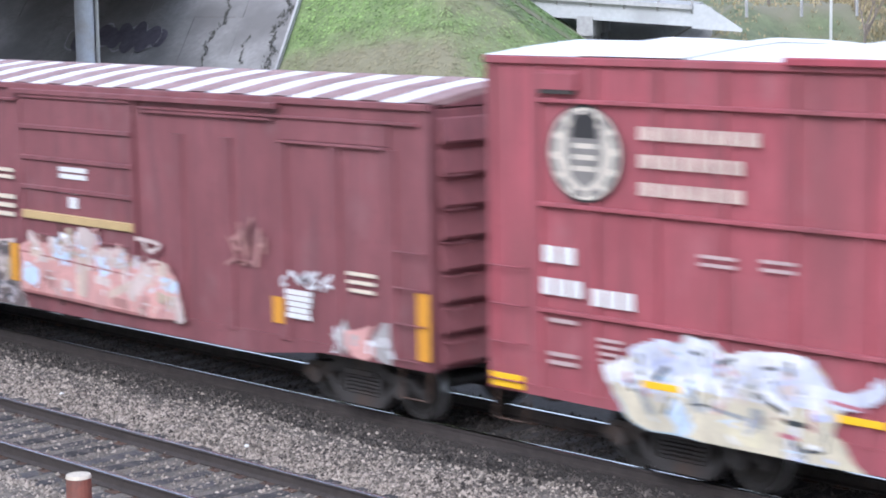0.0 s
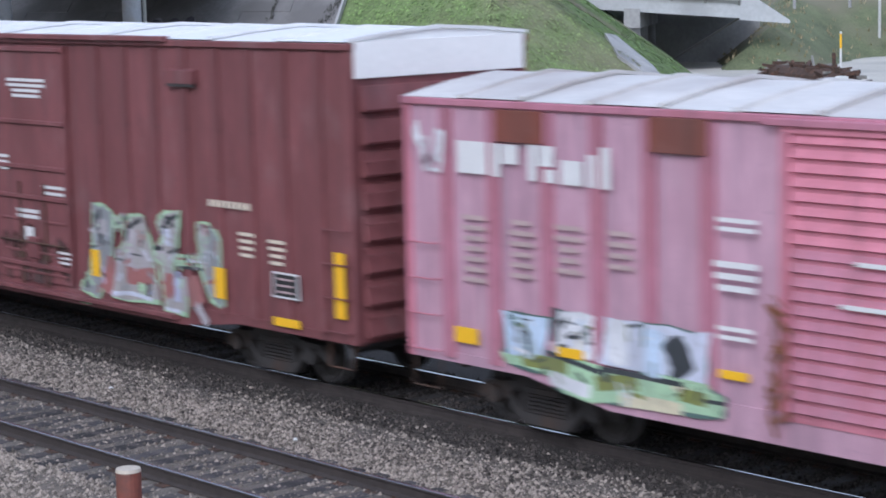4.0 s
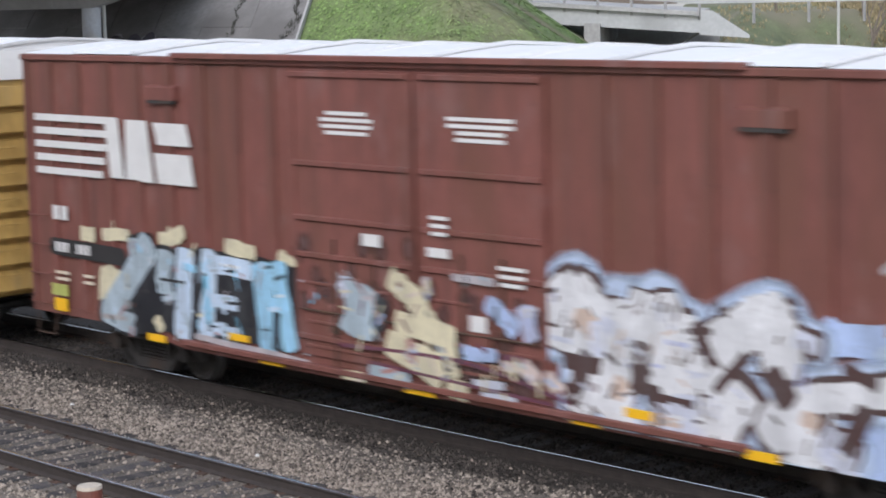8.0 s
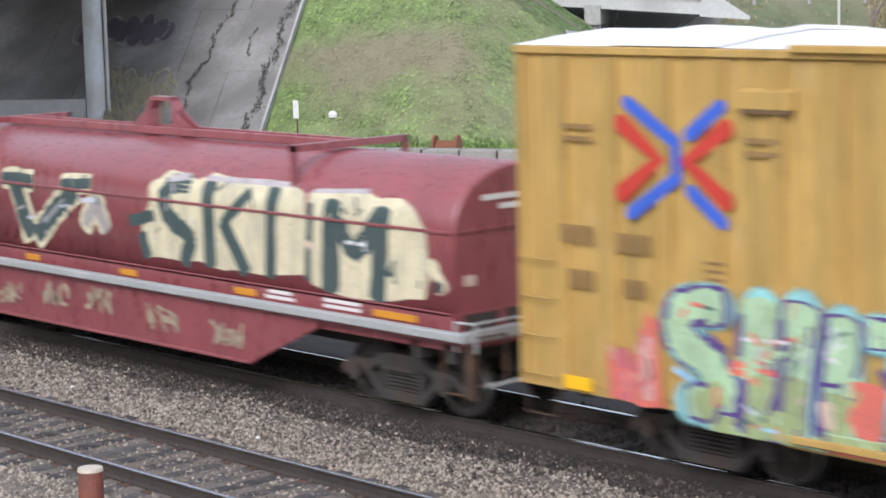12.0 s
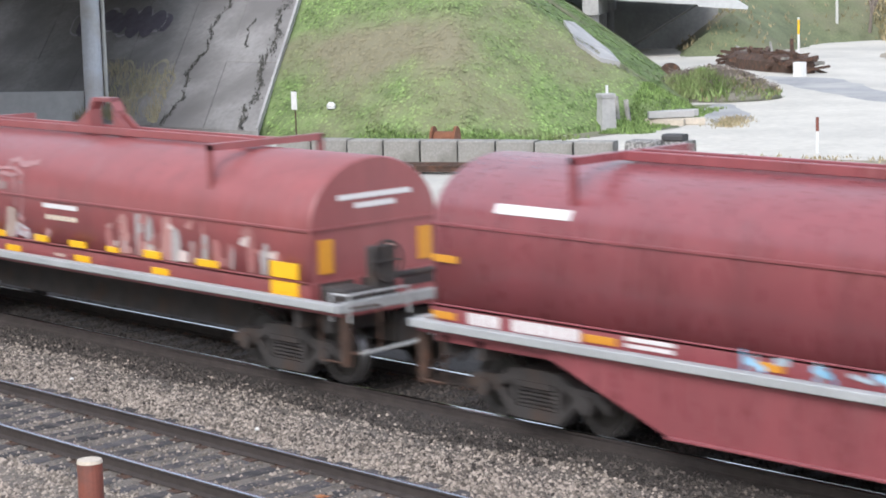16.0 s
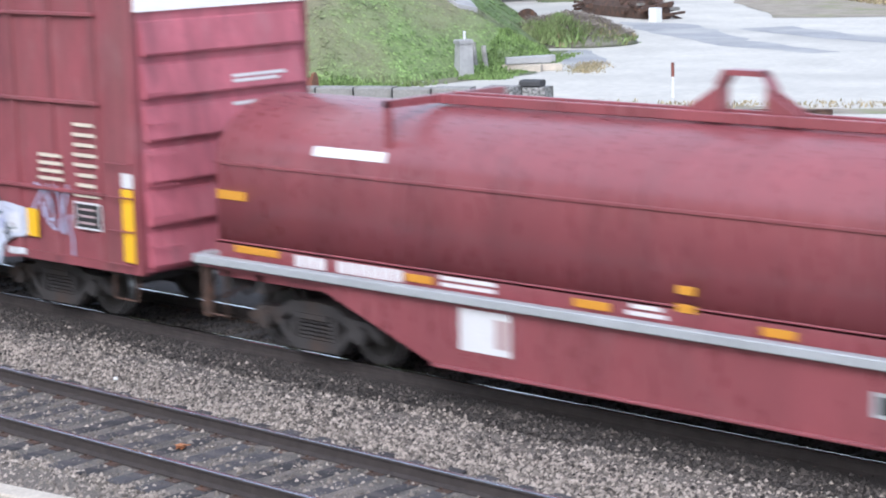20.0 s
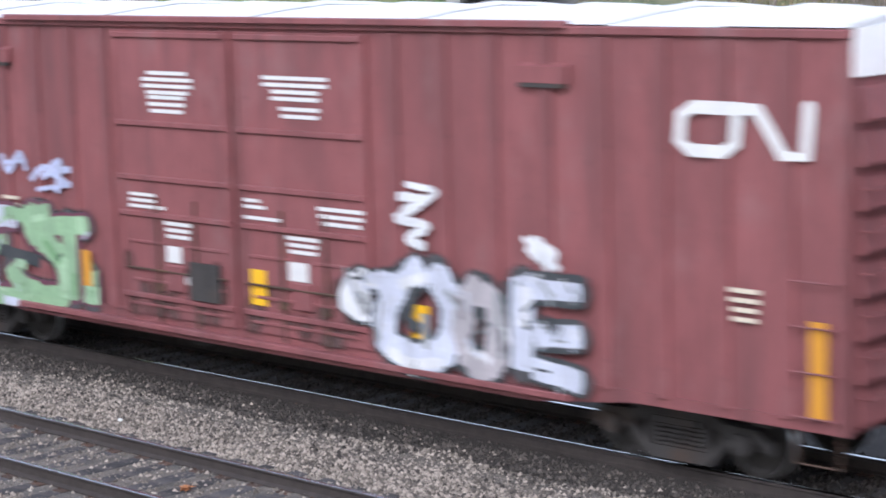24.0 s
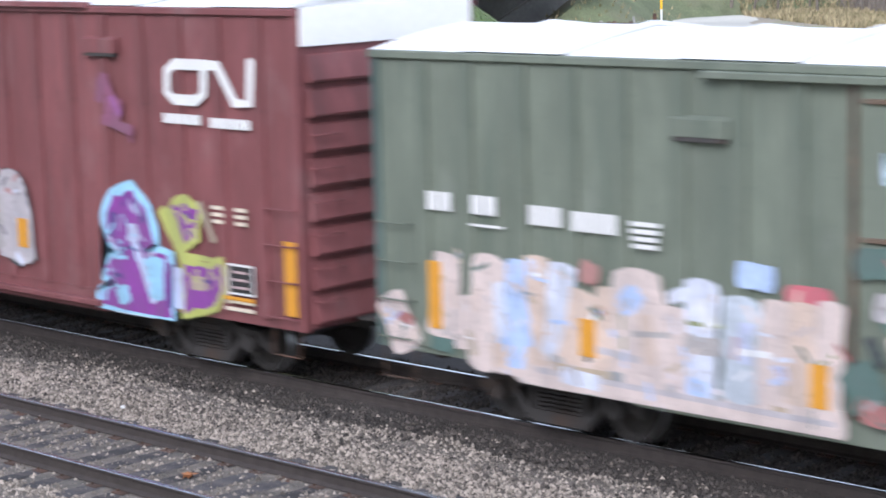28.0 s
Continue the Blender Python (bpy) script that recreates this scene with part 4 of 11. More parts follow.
def heap_weeds(label, n, r0, f0, sr, sf, size, material, seed):
    def where(rng):
        r, f = rng.gauss(r0, sr), rng.gauss(f0, sf)
        return on_heap(r, f) if r * r + f * f < 1.0 else None
    source = tufts("weeds_source", n, where, heap_top, size, material, "", seed)
    tagged(part("weed_clump", source.data, None, brush, label), kind="stuff")
    bpy.data.objects.remove(source)


heap_weeds("fresh green weeds", 1900, -0.30, -0.66, 0.24, 0.16, 0.27, BLADE, 10)
heap_weeds("green weeds on the far side", 1300, -0.25, 0.30, 0.40, 0.28, 0.16, BLADE, 11)
heap_weeds("dry straw weeds", 900, 0.1, 0.1, 0.5, 0.4, 0.18, DRYGRASS, 13)
heap_weeds("scattered green weeds", 700, 0.35, -0.35, 0.3, 0.3, 0.15, BLADE, 14)
tufts("apron_grass", 2600, lambda r: (lambda t, q: (-47.9 - 4.6 * t + q * 1.3, 51.0 + 9.5 * t + q * 0.9))(r.random() ** 1.2, r.random() ** 1.6), lambda x, y: max(GROUND, bank(x, y)), 0.11, BLADE, "low grass at the foot of the bank beside the road", 15)
tufts("path_weeds", 420, lambda r: (lambda t: (-46.0 - 2.2 * t + r.gauss(0, 0.28), 55.2 + 3.2 * t + r.gauss(0, 0.3)))(r.random()), lambda x, y: GROUND, 0.09, DRYGRASS, "straw-coloured weeds between path and road", 16)

# row of concrete blocks
rnd = random.Random(2)
for i in range(9):
    x, y = -41.15 - 1.09 * i, 43.62 - 0.50 * i
    b = Build()
    b.cbox(-0.57, 0.57, -0.3, 0.3, 0, 0.68 + 0.03 * rnd.random(), 0.04)
    o = solo("concrete_block", b, OLDBLOCK, "weathered grey concrete barrier block in a row", "concrete block", "yard blocks")
    o.matrix_world = pose(x, y, GROUND, 0, 0, 25 + rnd.uniform(-2, 2))
for (x, y, w, d, h, z, m) in ((-39.98, 44.40, 0.46, 0.4, 0.72, 0, PEBBLE), (-39.42, 45.30, 0.34, 0.36, 0.66, 0, PEBBLE), (-39.50, 45.15, 0.32, 0.24, 0.2, 0.66, ASPHALT)):
    b = Build()
    b.cbox(-w, w, -d, d, 0, h, 0.05)
    o = solo("rubble_block", b, m, "rough pebbly concrete rubble block" if m is PEBBLE else "dark broken slab resting on the rubble", "concrete block", "rubble blocks")
    o.matrix_world = pose(x, y, GROUND + z, 0, 0, 20)
roll = thing("cable_reel", "small rusty reel standing behind the blocks", "reel")
b = Build()
b.cyl((-47.4, 43.0, GROUND + 0.46), (-46.8, 43.4, GROUND + 0.46), 0.30, n=16)
part("core", b, RUST, roll)
for o in (Vector((-47.4, 43.0, 0)), Vector((-46.8, 43.4, 0))):
    b = Build()
    b.cyl(o + Vector((-0.03, -0.02, GROUND + 0.46)), o + Vector((0.03, 0.02, GROUND + 0.46)), 0.46, n=20)
    part("flange", b, RUST, roll)

# stacked rails beyond the train
sd = Vector((0.871, 0.491, 0))
sn = Vector((-0.491, 0.871, 0))
prof = [(-0.07, 0), (0.07, 0), (0.07, 0.03), (0.015, 0.05), (0.015, 0.12), (0.036, 0.14), (0.036, 0.17), (-0.036, 0.17), (-0.036, 0.14), (-0.015, 0.12), (-0.015, 0.05), (-0.07, 0.03)]
for ex, ey, n, gap, L, m, lab in ((-30.9, 47.5, 5, 0.24, 24.0, RUSTDARK, "old blackened rail lying in a stack"), (-30.4, 45.6, 4, 0.36, 8.0, RAILSIDE, "old rusty rail lying in a stack"), (-29.0, 42.5, 5, 0.42, 6.0, RUSTDARK, "old rusty rail lying in a stack")):
    end = Vector((ex, ey, 0))
    for i in range(n):
        b = Build()
        o = end - sn * (gap * i) - sd * (0.45 * (i * 5 % 4)) + Vector((0, 0, GROUND + 0.08))
        b.loft([[tuple(q + sn * a + Vector((0, 0, c))) for a, c in prof] for q in (o - sd * L, o)])
        solo("stacked_rail", b, m if i % 2 else RUSTDARK, lab, "rail", "stacked rails")
    for i in range(4):
        b = Build()
        o = end - sd * (1.5 + (L - 3) / 3 * i) + sn * 0.25
        b.loft([[tuple(q + sd * a + Vector((0, 0, c))) for a, c in ((-0.11, GROUND), (0.11, GROUND), (0.11, GROUND + 0.08), (-0.11, GROUND + 0.08))] for q in (o, o - sn * (gap * n + 0.3))])
        solo("bearer_timber", b, TIMBER, "bleached bearer timber under the stacked rails", "timber", "bearers")
for i in range(5):
    b = Build()
    b.cbox(-2.6, 2.6, -0.12, 0.12, 0, 0.14, 0.01)
    solo("pale_plank", b, TIMBER, "long pale plank lying between the stacked rails", "plank", "planks").matrix_world = pose(-33.6 + 0.55 * i, 43.2 - 0.5 * i, GROUND + 0.02, 0, 0, 29 + 2 * (i % 3))
# stacks of spare ties
for k, (x, y) in enumerate(((-29.3, 34.0), (-27.0, 31.8), (-24.0, 33.2))):
    stack = thing("tie_stack", "stack of spare grey ties on pale gravel", "tie stack", "spare tie stacks", at=(x, y, GROUND))
    stack.rotation_euler = (0, 0, radians(36))
    rnd = random.Random(k)
    for lay_ in range(4):
        for c in range(3):
            b = Build()
            s = rnd.uniform(-0.25, 0.25)
            b.cbox(-1.1 + s, 1.1 + s, 0.34 * c, 0.34 * c + 0.22, 0.24 * lay_, 0.24 * lay_ + 0.17, 0.015)
            part("tie", b, (CONCRETE, TIMBER, RUSTDARK)[(lay_ * 2 + c + k) % 3], stack)


# ---- bare trees ----
def bare_tree(x, y, z, h, seed, spread=0.5):
    t = thing("bare_tree", "leafless grey tree with fine branches on the far verge", "tree", "bare trees", at=(x, y, z))
    rng = random.Random(seed)
    trunk, crown = Build(), Build()

    def grow(p, d, length, r, depth):
        q = p + d * length
        (trunk if depth == 0 else crown).cyl(p, q, r, r * 0.62, n=6 if depth < 2 else 3)
        if depth >= 5 or r < 0.006:
            return
        for _ in range(2 if depth else 4):
            nd = (d + Vector((rng.uniform(-1, 1), rng.uniform(-1, 1), rng.uniform(-0.25, 0.75))) * spread).normalized()
            grow(p + d * length * rng.uniform(0.55, 1.0), nd, length * rng.uniform(0.6, 0.85), r * 0.58, depth + 1)

    grow(Vector((0, 0, -0.2)), Vector((rng.uniform(-.1, .1), rng.uniform(-.1, .1), 1)).normalized(), h * 0.32, h * 0.018, 0)
    part("trunk", trunk, BARK, t)
    part("crown", crown, TWIG, t, "fine bare branches")


rnd = random.Random(77)
for i in range(26):
    s = rnd.random()
    x, y = -84 + 40 * (i / 25) + rnd.uniform(-1.5, 1.5), 107 + 13 * (i / 25) + rnd.uniform(-3, 7)
    z = max(GROUND, bank_2(x, y))
    bare_tree(x, y, z, rnd.uniform(3.5, 7.0), 100 + i, 0.62)

# parked cars up on the fill
for i in range(5):
    p = DR + wing * (22 + 7.2 * i) + back * 26
    car = thing("parked_car", "white car standing on the road above the fill" if i != 1 else "red car standing on the road above the fill", "car", "cars on the fill", at=(p.x, p.y, 3.95))
    car.rotation_euler = (0, 0, radians(53))
    m = PLASTIC if i != 1 else RED_A
    b = Build()
    pr = [(-2.1, 0.35), (2.1, 0.35), (2.15, 0.8), (1.2, 0.95), (0.6, 1.42), (-1.2, 1.45), (-1.9, 0.95), (-2.15, 0.85)]
    b.loft([[(a, -0.85, c) for a, c in pr], [(a, 0.85, c) for a, c in pr]])
    part("body", b, m, car)
    b = Build()
    b.loft([[(a, -0.87, c) for a, c in ((-1.5, 0.98), (0.95, 0.98), (0.5, 1.36), (-1.1, 1.38))], [(a, 0.87, c) for a, c in ((-1.5, 0.98), (0.95, 0.98), (0.5, 1.36), (-1.1, 1.38))]])
    part("windows", b, BLACK, car, "dark side windows")
    for a in (-1.35, 1.35):
        for s in (-0.88, 0.7):
            b = Build()
            b.cyl((a, s, 0.33), (a, s + 0.18, 0.33), 0.33, n=14)
            part("wheel", b, UNDER, car)

# ---- lettering and paint on the cars ----
def glyph(body, thick=0.0):
    """outline of a word in the built-in font, scaled to the unit square"""
    cu = bpy.data.curves.new("glyph", "FONT")
    cu.body, cu.offset, cu.resolution_u = body, thick, 3
    ob = new("glyph", cu)
    dg = bpy.context.evaluated_depsgraph_get()
    me = bpy.data.meshes.new_from_object(ob.evaluated_get(dg))
    v = np.array([p.co[:2] for p in me.vertices])
    f = [tuple(p.vertices) for p in me.polygons]
    bpy.data.objects.remove(ob)
    bpy.data.meshes.remove(me)
    bpy.data.curves.remove(cu)
    lo, hi = v.min(0), v.max(0)
    return (v - lo) / (hi - lo), f


GLYPHS = {}


def lay_glyph(b, body, u0, u1, z0, z1, y, mi=0, thick=0.0, skew=0.0):
    if (body, thick) not in GLYPHS:
        GLYPHS[body, thick] = glyph(body, thick)
    v, f = GLYPHS[body, thick]
    b.faces([(u0 + (u1 - u0) * p[0] + skew * (p[1] - 0.5), y, z0 + (z1 - z0) * p[1]) for p in v], f, mi)


SIDE = -1.622        # just proud of the posts on the car's side


def stroke(b, pts, w, y, mi=0):
    """a flat brush stroke with rounded ends in the plane of the car's side"""
    P = [Vector((u, z)) for u, z in pts]
    left, right = [], []
    for i, p in enumerate(P):
        d = (P[min(i + 1, len(P) - 1)] - P[max(i - 1, 0)]).normalized()
        n = Vector((-d.y, d.x)) * w * 0.5
        left.append(p + n)
        right.append(p - n)
    for i in range(len(P) - 1):
        b.poly([(q.x, y, q.y) for q in (left[i], right[i], right[i + 1], left[i + 1])], mi)
    for p, q, s in ((P[0], P[1], 1), (P[-1], P[-2], -1)):
        d = (p - q).normalized()
        n = Vector((-d.y, d.x))
        fan = [p + (n * math.cos(a) + d * math.sin(a)) * w * 0.5 for a in [math.pi * k / 6 for k in range(7)]]
        b.poly([(c.x, y, c.y) for c in fan], mi)


def curve(pts, n=5):
    """points on a smooth line through pts"""
    out = []
    q = [pts[0]] + list(pts) + [pts[-1]]
    for i in range(1, len(q) - 2):
        for k in range(n):
            t = k / n
            out.append(tuple(0.5 * (2 * q[i][a] + (q[i + 1][a] - q[i - 1][a]) * t + (2 * q[i - 1][a] - 5 * q[i][a] + 4 * q[i + 1][a] - q[i + 2][a]) * t * t
                                    + (3 * q[i][a] - q[i - 1][a] - 3 * q[i + 1][a] + q[i + 2][a]) * t ** 3) for a in (0, 1)))
    out.append(tuple(pts[-1]))
    return out


def lump(rng, sharp):
    """a random closed form in the unit square, with a notch or two"""
    m = rng.randrange(6, 10) if sharp else rng.randrange(7, 11)
    out, a0 = [], rng.random()
    for k in range(m):
        a = 2 * math.pi * (k + a0 + rng.uniform(-0.25, 0.25)) / m
        c, s = math.cos(a), math.sin(a)
        r = (abs(c) ** 3.5 + abs(s) ** 3.5) ** (-1 / 3.5) * rng.uniform(0.80, 1.06) * (rng.uniform(0.35, 0.6) if rng.random() < 0.22 else 1)
        out.append((0.5 + 0.5 * r * c, 0.5 + 0.5 * r * s))
    return out


def closed_curve(pts, n=4):
    out, k = [], len(pts)
    for i in range(k):
        p0, p1, p2, p3 = (pts[(i + d) % k] for d in (-1, 0, 1, 2))
        for q in range(n):
            t = q / n
            out.append(tuple(0.5 * (2 * p1[a] + 0.7 * (p2[a] - p0[a]) * t + (1.4 * p0[a] - 4.3 * p1[a] + 3.6 * p2[a] - 0.7 * p3[a]) * t * t
                                    + (-0.7 * p0[a] + 2.3 * p1[a] - 2.3 * p2[a] + 0.7 * p3[a]) * t ** 3) for a in (0, 1)))
    return out


def grown(ring, g):
    """the ring moved outwards by g"""
    out, k = [], len(ring)
    for i in range(k):
        (ax, ay), (bx, by), (cx, cy) = ring[i - 1], ring[i], ring[(i + 1) % k]
        n = Vector((cy - ay, ax - cx))
        n = n.normalized() if n.length > 1e-6 else Vector((0, 0))
        out.append((bx + n.x * g, by + n.y * g))
    return out


def lay(b, ring, y, mi, floor=None):
    b.poly([(u, y, max(z, floor) if floor is not None else z) for u, z in ring], mi)


def mist(b, ring, g, soft, y, mi, floor):
    """a patch of overspray that thins out at its rim"""
    a, c = grown(ring, g), grown(ring, g + soft)
    cut = lambda q: (q[0], y, max(q[1], floor))
    lay(b, a, y, mi, floor)
    k, n = len(a), len(b.v)
    b.faces([cut(q) for q in a] + [cut(q) for q in c], [(i, (i + 1) % k, k + (i + 1) % k, k + i) for i in range(k)], mi)
    b.thin |= set(range(n + k, n + 2 * k))


def graf(car, u0, u1, z0, z1, n, seed, fill, line, halo, shade=(), label="", sharp=False, lw=0.055, hw=0.13, base=None, jag=0.07, uneven=0.16,
         slit=True, over=0.16, dense=3, dy=0.0):
    """an unreadable sprayed piece: mist, outlined fat forms standing close together, shading and slits"""
    rng = random.Random(seed)
    b = Build()
    mats = [m_ for m_ in (halo or line, line, base or line)] + list(fill) + list(shade)
    F0, S0 = 3, 3 + len(fill)
    y = [SIDE - 0.0008]

    def step():
        y[0] -= 0.0002
        return y[0]

    w, H = (u1 - u0) / n, z1 - z0
    widths = [rng.uniform(0.55, 1.45) for _ in range(n)]
    k = (u1 - u0) / sum(widths)
    rings, cells, at = [], [], u0
    for i in range(n):
        ww = widths[i] * k
        a, c = at - ww * over, at + ww * (1 + over)
        at += ww
        lo, hi = z0 - H * rng.uniform(0, 0.05), z1 - H * uneven * rng.random()
        lean = ww * rng.uniform(-0.25, 0.25)
        pts = [(a + (c - a) * p + lean * (q - 0.5), lo + (hi - lo) * q) for p, q in lump(rng, sharp)]
        rings.append(pts if sharp else closed_curve(pts))
        cells.append((at - ww, at))
    if halo:
        for r in rings:
            mist(b, r, hw, 0.11, step(), 0, z0 - 0.05)
    if base:
        m = n * 4
        yy = step()
        tops = [z0 + H * (0.30 + 0.16 * noise.noise((seed, k * 0.6, 0))) for k in range(m + 1)]
        for k in range(m):
            ua, ub = u0 + (u1 - u0) * k / m, u0 + (u1 - u0) * (k + 1) / m
            b.poly([(ua, yy, z0 - 0.04), (ub, yy, z0 - 0.04), (ub, yy, tops[k + 1]), (ua, yy, tops[k])], 2)
    for i, r in enumerate(rings):
        if line:
            lay(b, grown(r, lw), step(), 1, z0 - 0.03)
        lay(b, r, step(), F0 + i % len(fill), z0 - 0.02)
        ua, ub = cells[i]
        w = ub - ua
        for k in range(dense + 2 if shade else 0):
            c, zz = rng.uniform(ua, ub), z0 + H * rng.uniform(0.02, 0.55)
            h, t = H * rng.uniform(0.10, 0.36), w * rng.uniform(0.05, 0.20)
            s = w * rng.uniform(-0.25, 0.25)
            q = [(c - t, zz), (c + t, zz + 0.04 * rng.random()), (c + s + t * rng.uniform(0.4, 1), zz + h), (c + s - t * rng.uniform(0.2, 1), zz + h * rng.uniform(0.6, 1))]
            lay(b, q if sharp else closed_curve(q, 3), step(), S0 + rng.randrange(len(shade)))
        for k in range(2 if slit and line else 0):
            c, zz = rng.uniform(ua, ub), z0 + H * rng.uniform(0.05, 0.6)
            d, e = w * rng.uniform(-0.25, 0.25), H * rng.uniform(0.08, 0.25)
            stroke(b, [(c, zz), (c + d, zz + e * 0.6), (c + d * 1.6, zz + e)], w * rng.uniform(0.04, 0.12), step(), 1)
    ob = part("graffiti", b, [m_ or fill[0] for m_ in mats], car, label)
    ob.location.y = dy
    return ob


def columns(car, u0, u1, z0, z1, n, seed, fills, label, dy=0.0, wide=(0.7, 1.5), uneven=0.35, bits=(), ground=True):
    """a sprayed piece made of upright bands of many colours, with small marks over them"""
    rng = random.Random(seed)
    b = Build()
    mats = list(fills) + list(bits)
    y = SIDE - 0.0008
    w, H = (u1 - u0) / n, z1 - z0
    if ground:
        b.poly([(u0, y, z0 - 0.02), (u1, y, z0 - 0.02), (u1 - 0.05, y, z0 + 0.55 * H), (u0 + 0.05, y, z0 + 0.6 * H)], 0)
    for i in range(n * 2):
        c = u0 + (i % n + 0.5) * w + rng.uniform(-0.3, 0.3) * w
        top = z1 - H * uneven * rng.random() - (H * 0.35 if i >= n else 0)
        t = w * rng.uniform(*wide) * 0.5 * (0.6 if i >= n else 1)
        lean = rng.uniform(-0.06, 0.06)
        y -= 0.0002
        lay(b, closed_curve([(c - t, z0 + rng.uniform(-0.03, 0.03)), (c + t, z0 + rng.uniform(-0.03, 0.03)), (c + t + lean, top - 0.06 * rng.random()), (c + lean, top + 0.03), (c - t + lean, top - 0.06 * rng.random())], 3), y, rng.randrange(len(fills)), z0 - 0.03)
    for i in range(n * 2 if bits else 0):
        c, zz = rng.uniform(u0, u1), rng.uniform(z0, z0 + 0.8 * H)
        y -= 0.0002
        d = rng.uniform(0.04, 0.14)
        b.poly([(c - d, y, zz), (c + d * rng.uniform(0.3, 1), y, zz - 0.03), (c + d, y, zz + d * rng.uniform(0.3, 1.6)), (c - d * 0.6, y, zz + d * rng.uniform(0.2, 1.2))], len(fills) + rng.randrange(len(bits)))
    ob = part("graffiti", b, mats, car, label)
    ob.location.y = dy
    return ob


def smear(car, u0, u1, z0, z1, n, seed, dy):
    """soft spots of brown mud and rust, thinning out at their rims"""
    rng = random.Random(seed)
    b = Build()
    for k in range(n):
        c, z, r = rng.uniform(u0, u1), z0 + (z1 - z0) * rng.random() ** 1.5, rng.uniform(0.02, 0.06)
        ring = [(c + r * math.cos(a) * 0.8, z + r * math.sin(a) * 1.8) for a in [math.pi * q / 5 for q in range(10)]]
        mist(b, ring, 0.0, rng.uniform(0.06, 0.16), SIDE - 0.0008 - 0.0001 * k, 0, z0 - 0.05)
    part("mud_smear", b, M["sp_brown"], car, "brown mud and rust smears").location.y = dy


def tag(car, u0, u1, z0, z1, seed, m, label, w=0.035, n=6):
    rng = random.Random(seed)
    b = Build()
    for i in range(n):
        pts = [(u0 + (u1 - u0) * min(1, max(0, (i + rng.uniform(0, 1.8)) / n)), rng.uniform(z0, z1)) for _ in range(4)]
        stroke(b, curve(pts), w, SIDE - 0.0065 - 0.0004 * i, 0)
    return part("graffiti", b, m, car, label)


def bars(car, rows, m, label="", y=SIDE - 0.0006, name="lettering"):
    """plain bars for writing that cannot be read: rows of (u, z, width, height)"""
    made = []
    for u, z, w, h in rows:
        b = Build()
        b.faces([(u, y, z), (u + w, y, z), (u + w, y, z + h), (u, y, z + h)], [(0, 1, 2, 3)])
        made.append(part(name, b, m, car, label))
    return made


def block_text(u, z, n, w, h, gap=0.3):
    """a row of n character-sized bars"""
    return [(u + i * w * (1 + gap), z, w, h) for i in range(n)]


def lines(u, z, w, n, h=0.05, gap=0.05, seed=0):
    rng = random.Random(seed)
    out = []
    for i in range(n):
        k = rng.uniform(0.7, 1.0) * w
        out.append((u + (w - k) / 2, z - i * (h + gap), k, h))
    return out


def reflectors(car, spots, m=None):
    for u, z, w, h in spots:
        b = Build()
        b.cbox(u, u + w, SIDE - 0.015, SIDE - 0.007, z, z + h, 0.002)
        part("reflector", b, m or REFLECT, car)


def placard(car, u, z, w, h):
    b = Build()
    b.box(u, u + w, SIDE - 0.012, SIDE - 0.002, z, z + h, 0)
    b.box(u + w * 0.05, u + w * 0.95, SIDE - 0.014, SIDE - 0.0122, z + h * 0.07, z + h * 0.93, 1)
    for k in range(3):
        b.box(u + w * 0.18, u + w * 0.8, SIDE - 0.016, SIDE - 0.0142, z + h * (0.2 + 0.25 * k), z + h * (0.28 + 0.25 * k), 2)
    return part("data_panel", b, [WHITE, DARKINK, DIM], car, "small black data panel with a white border")


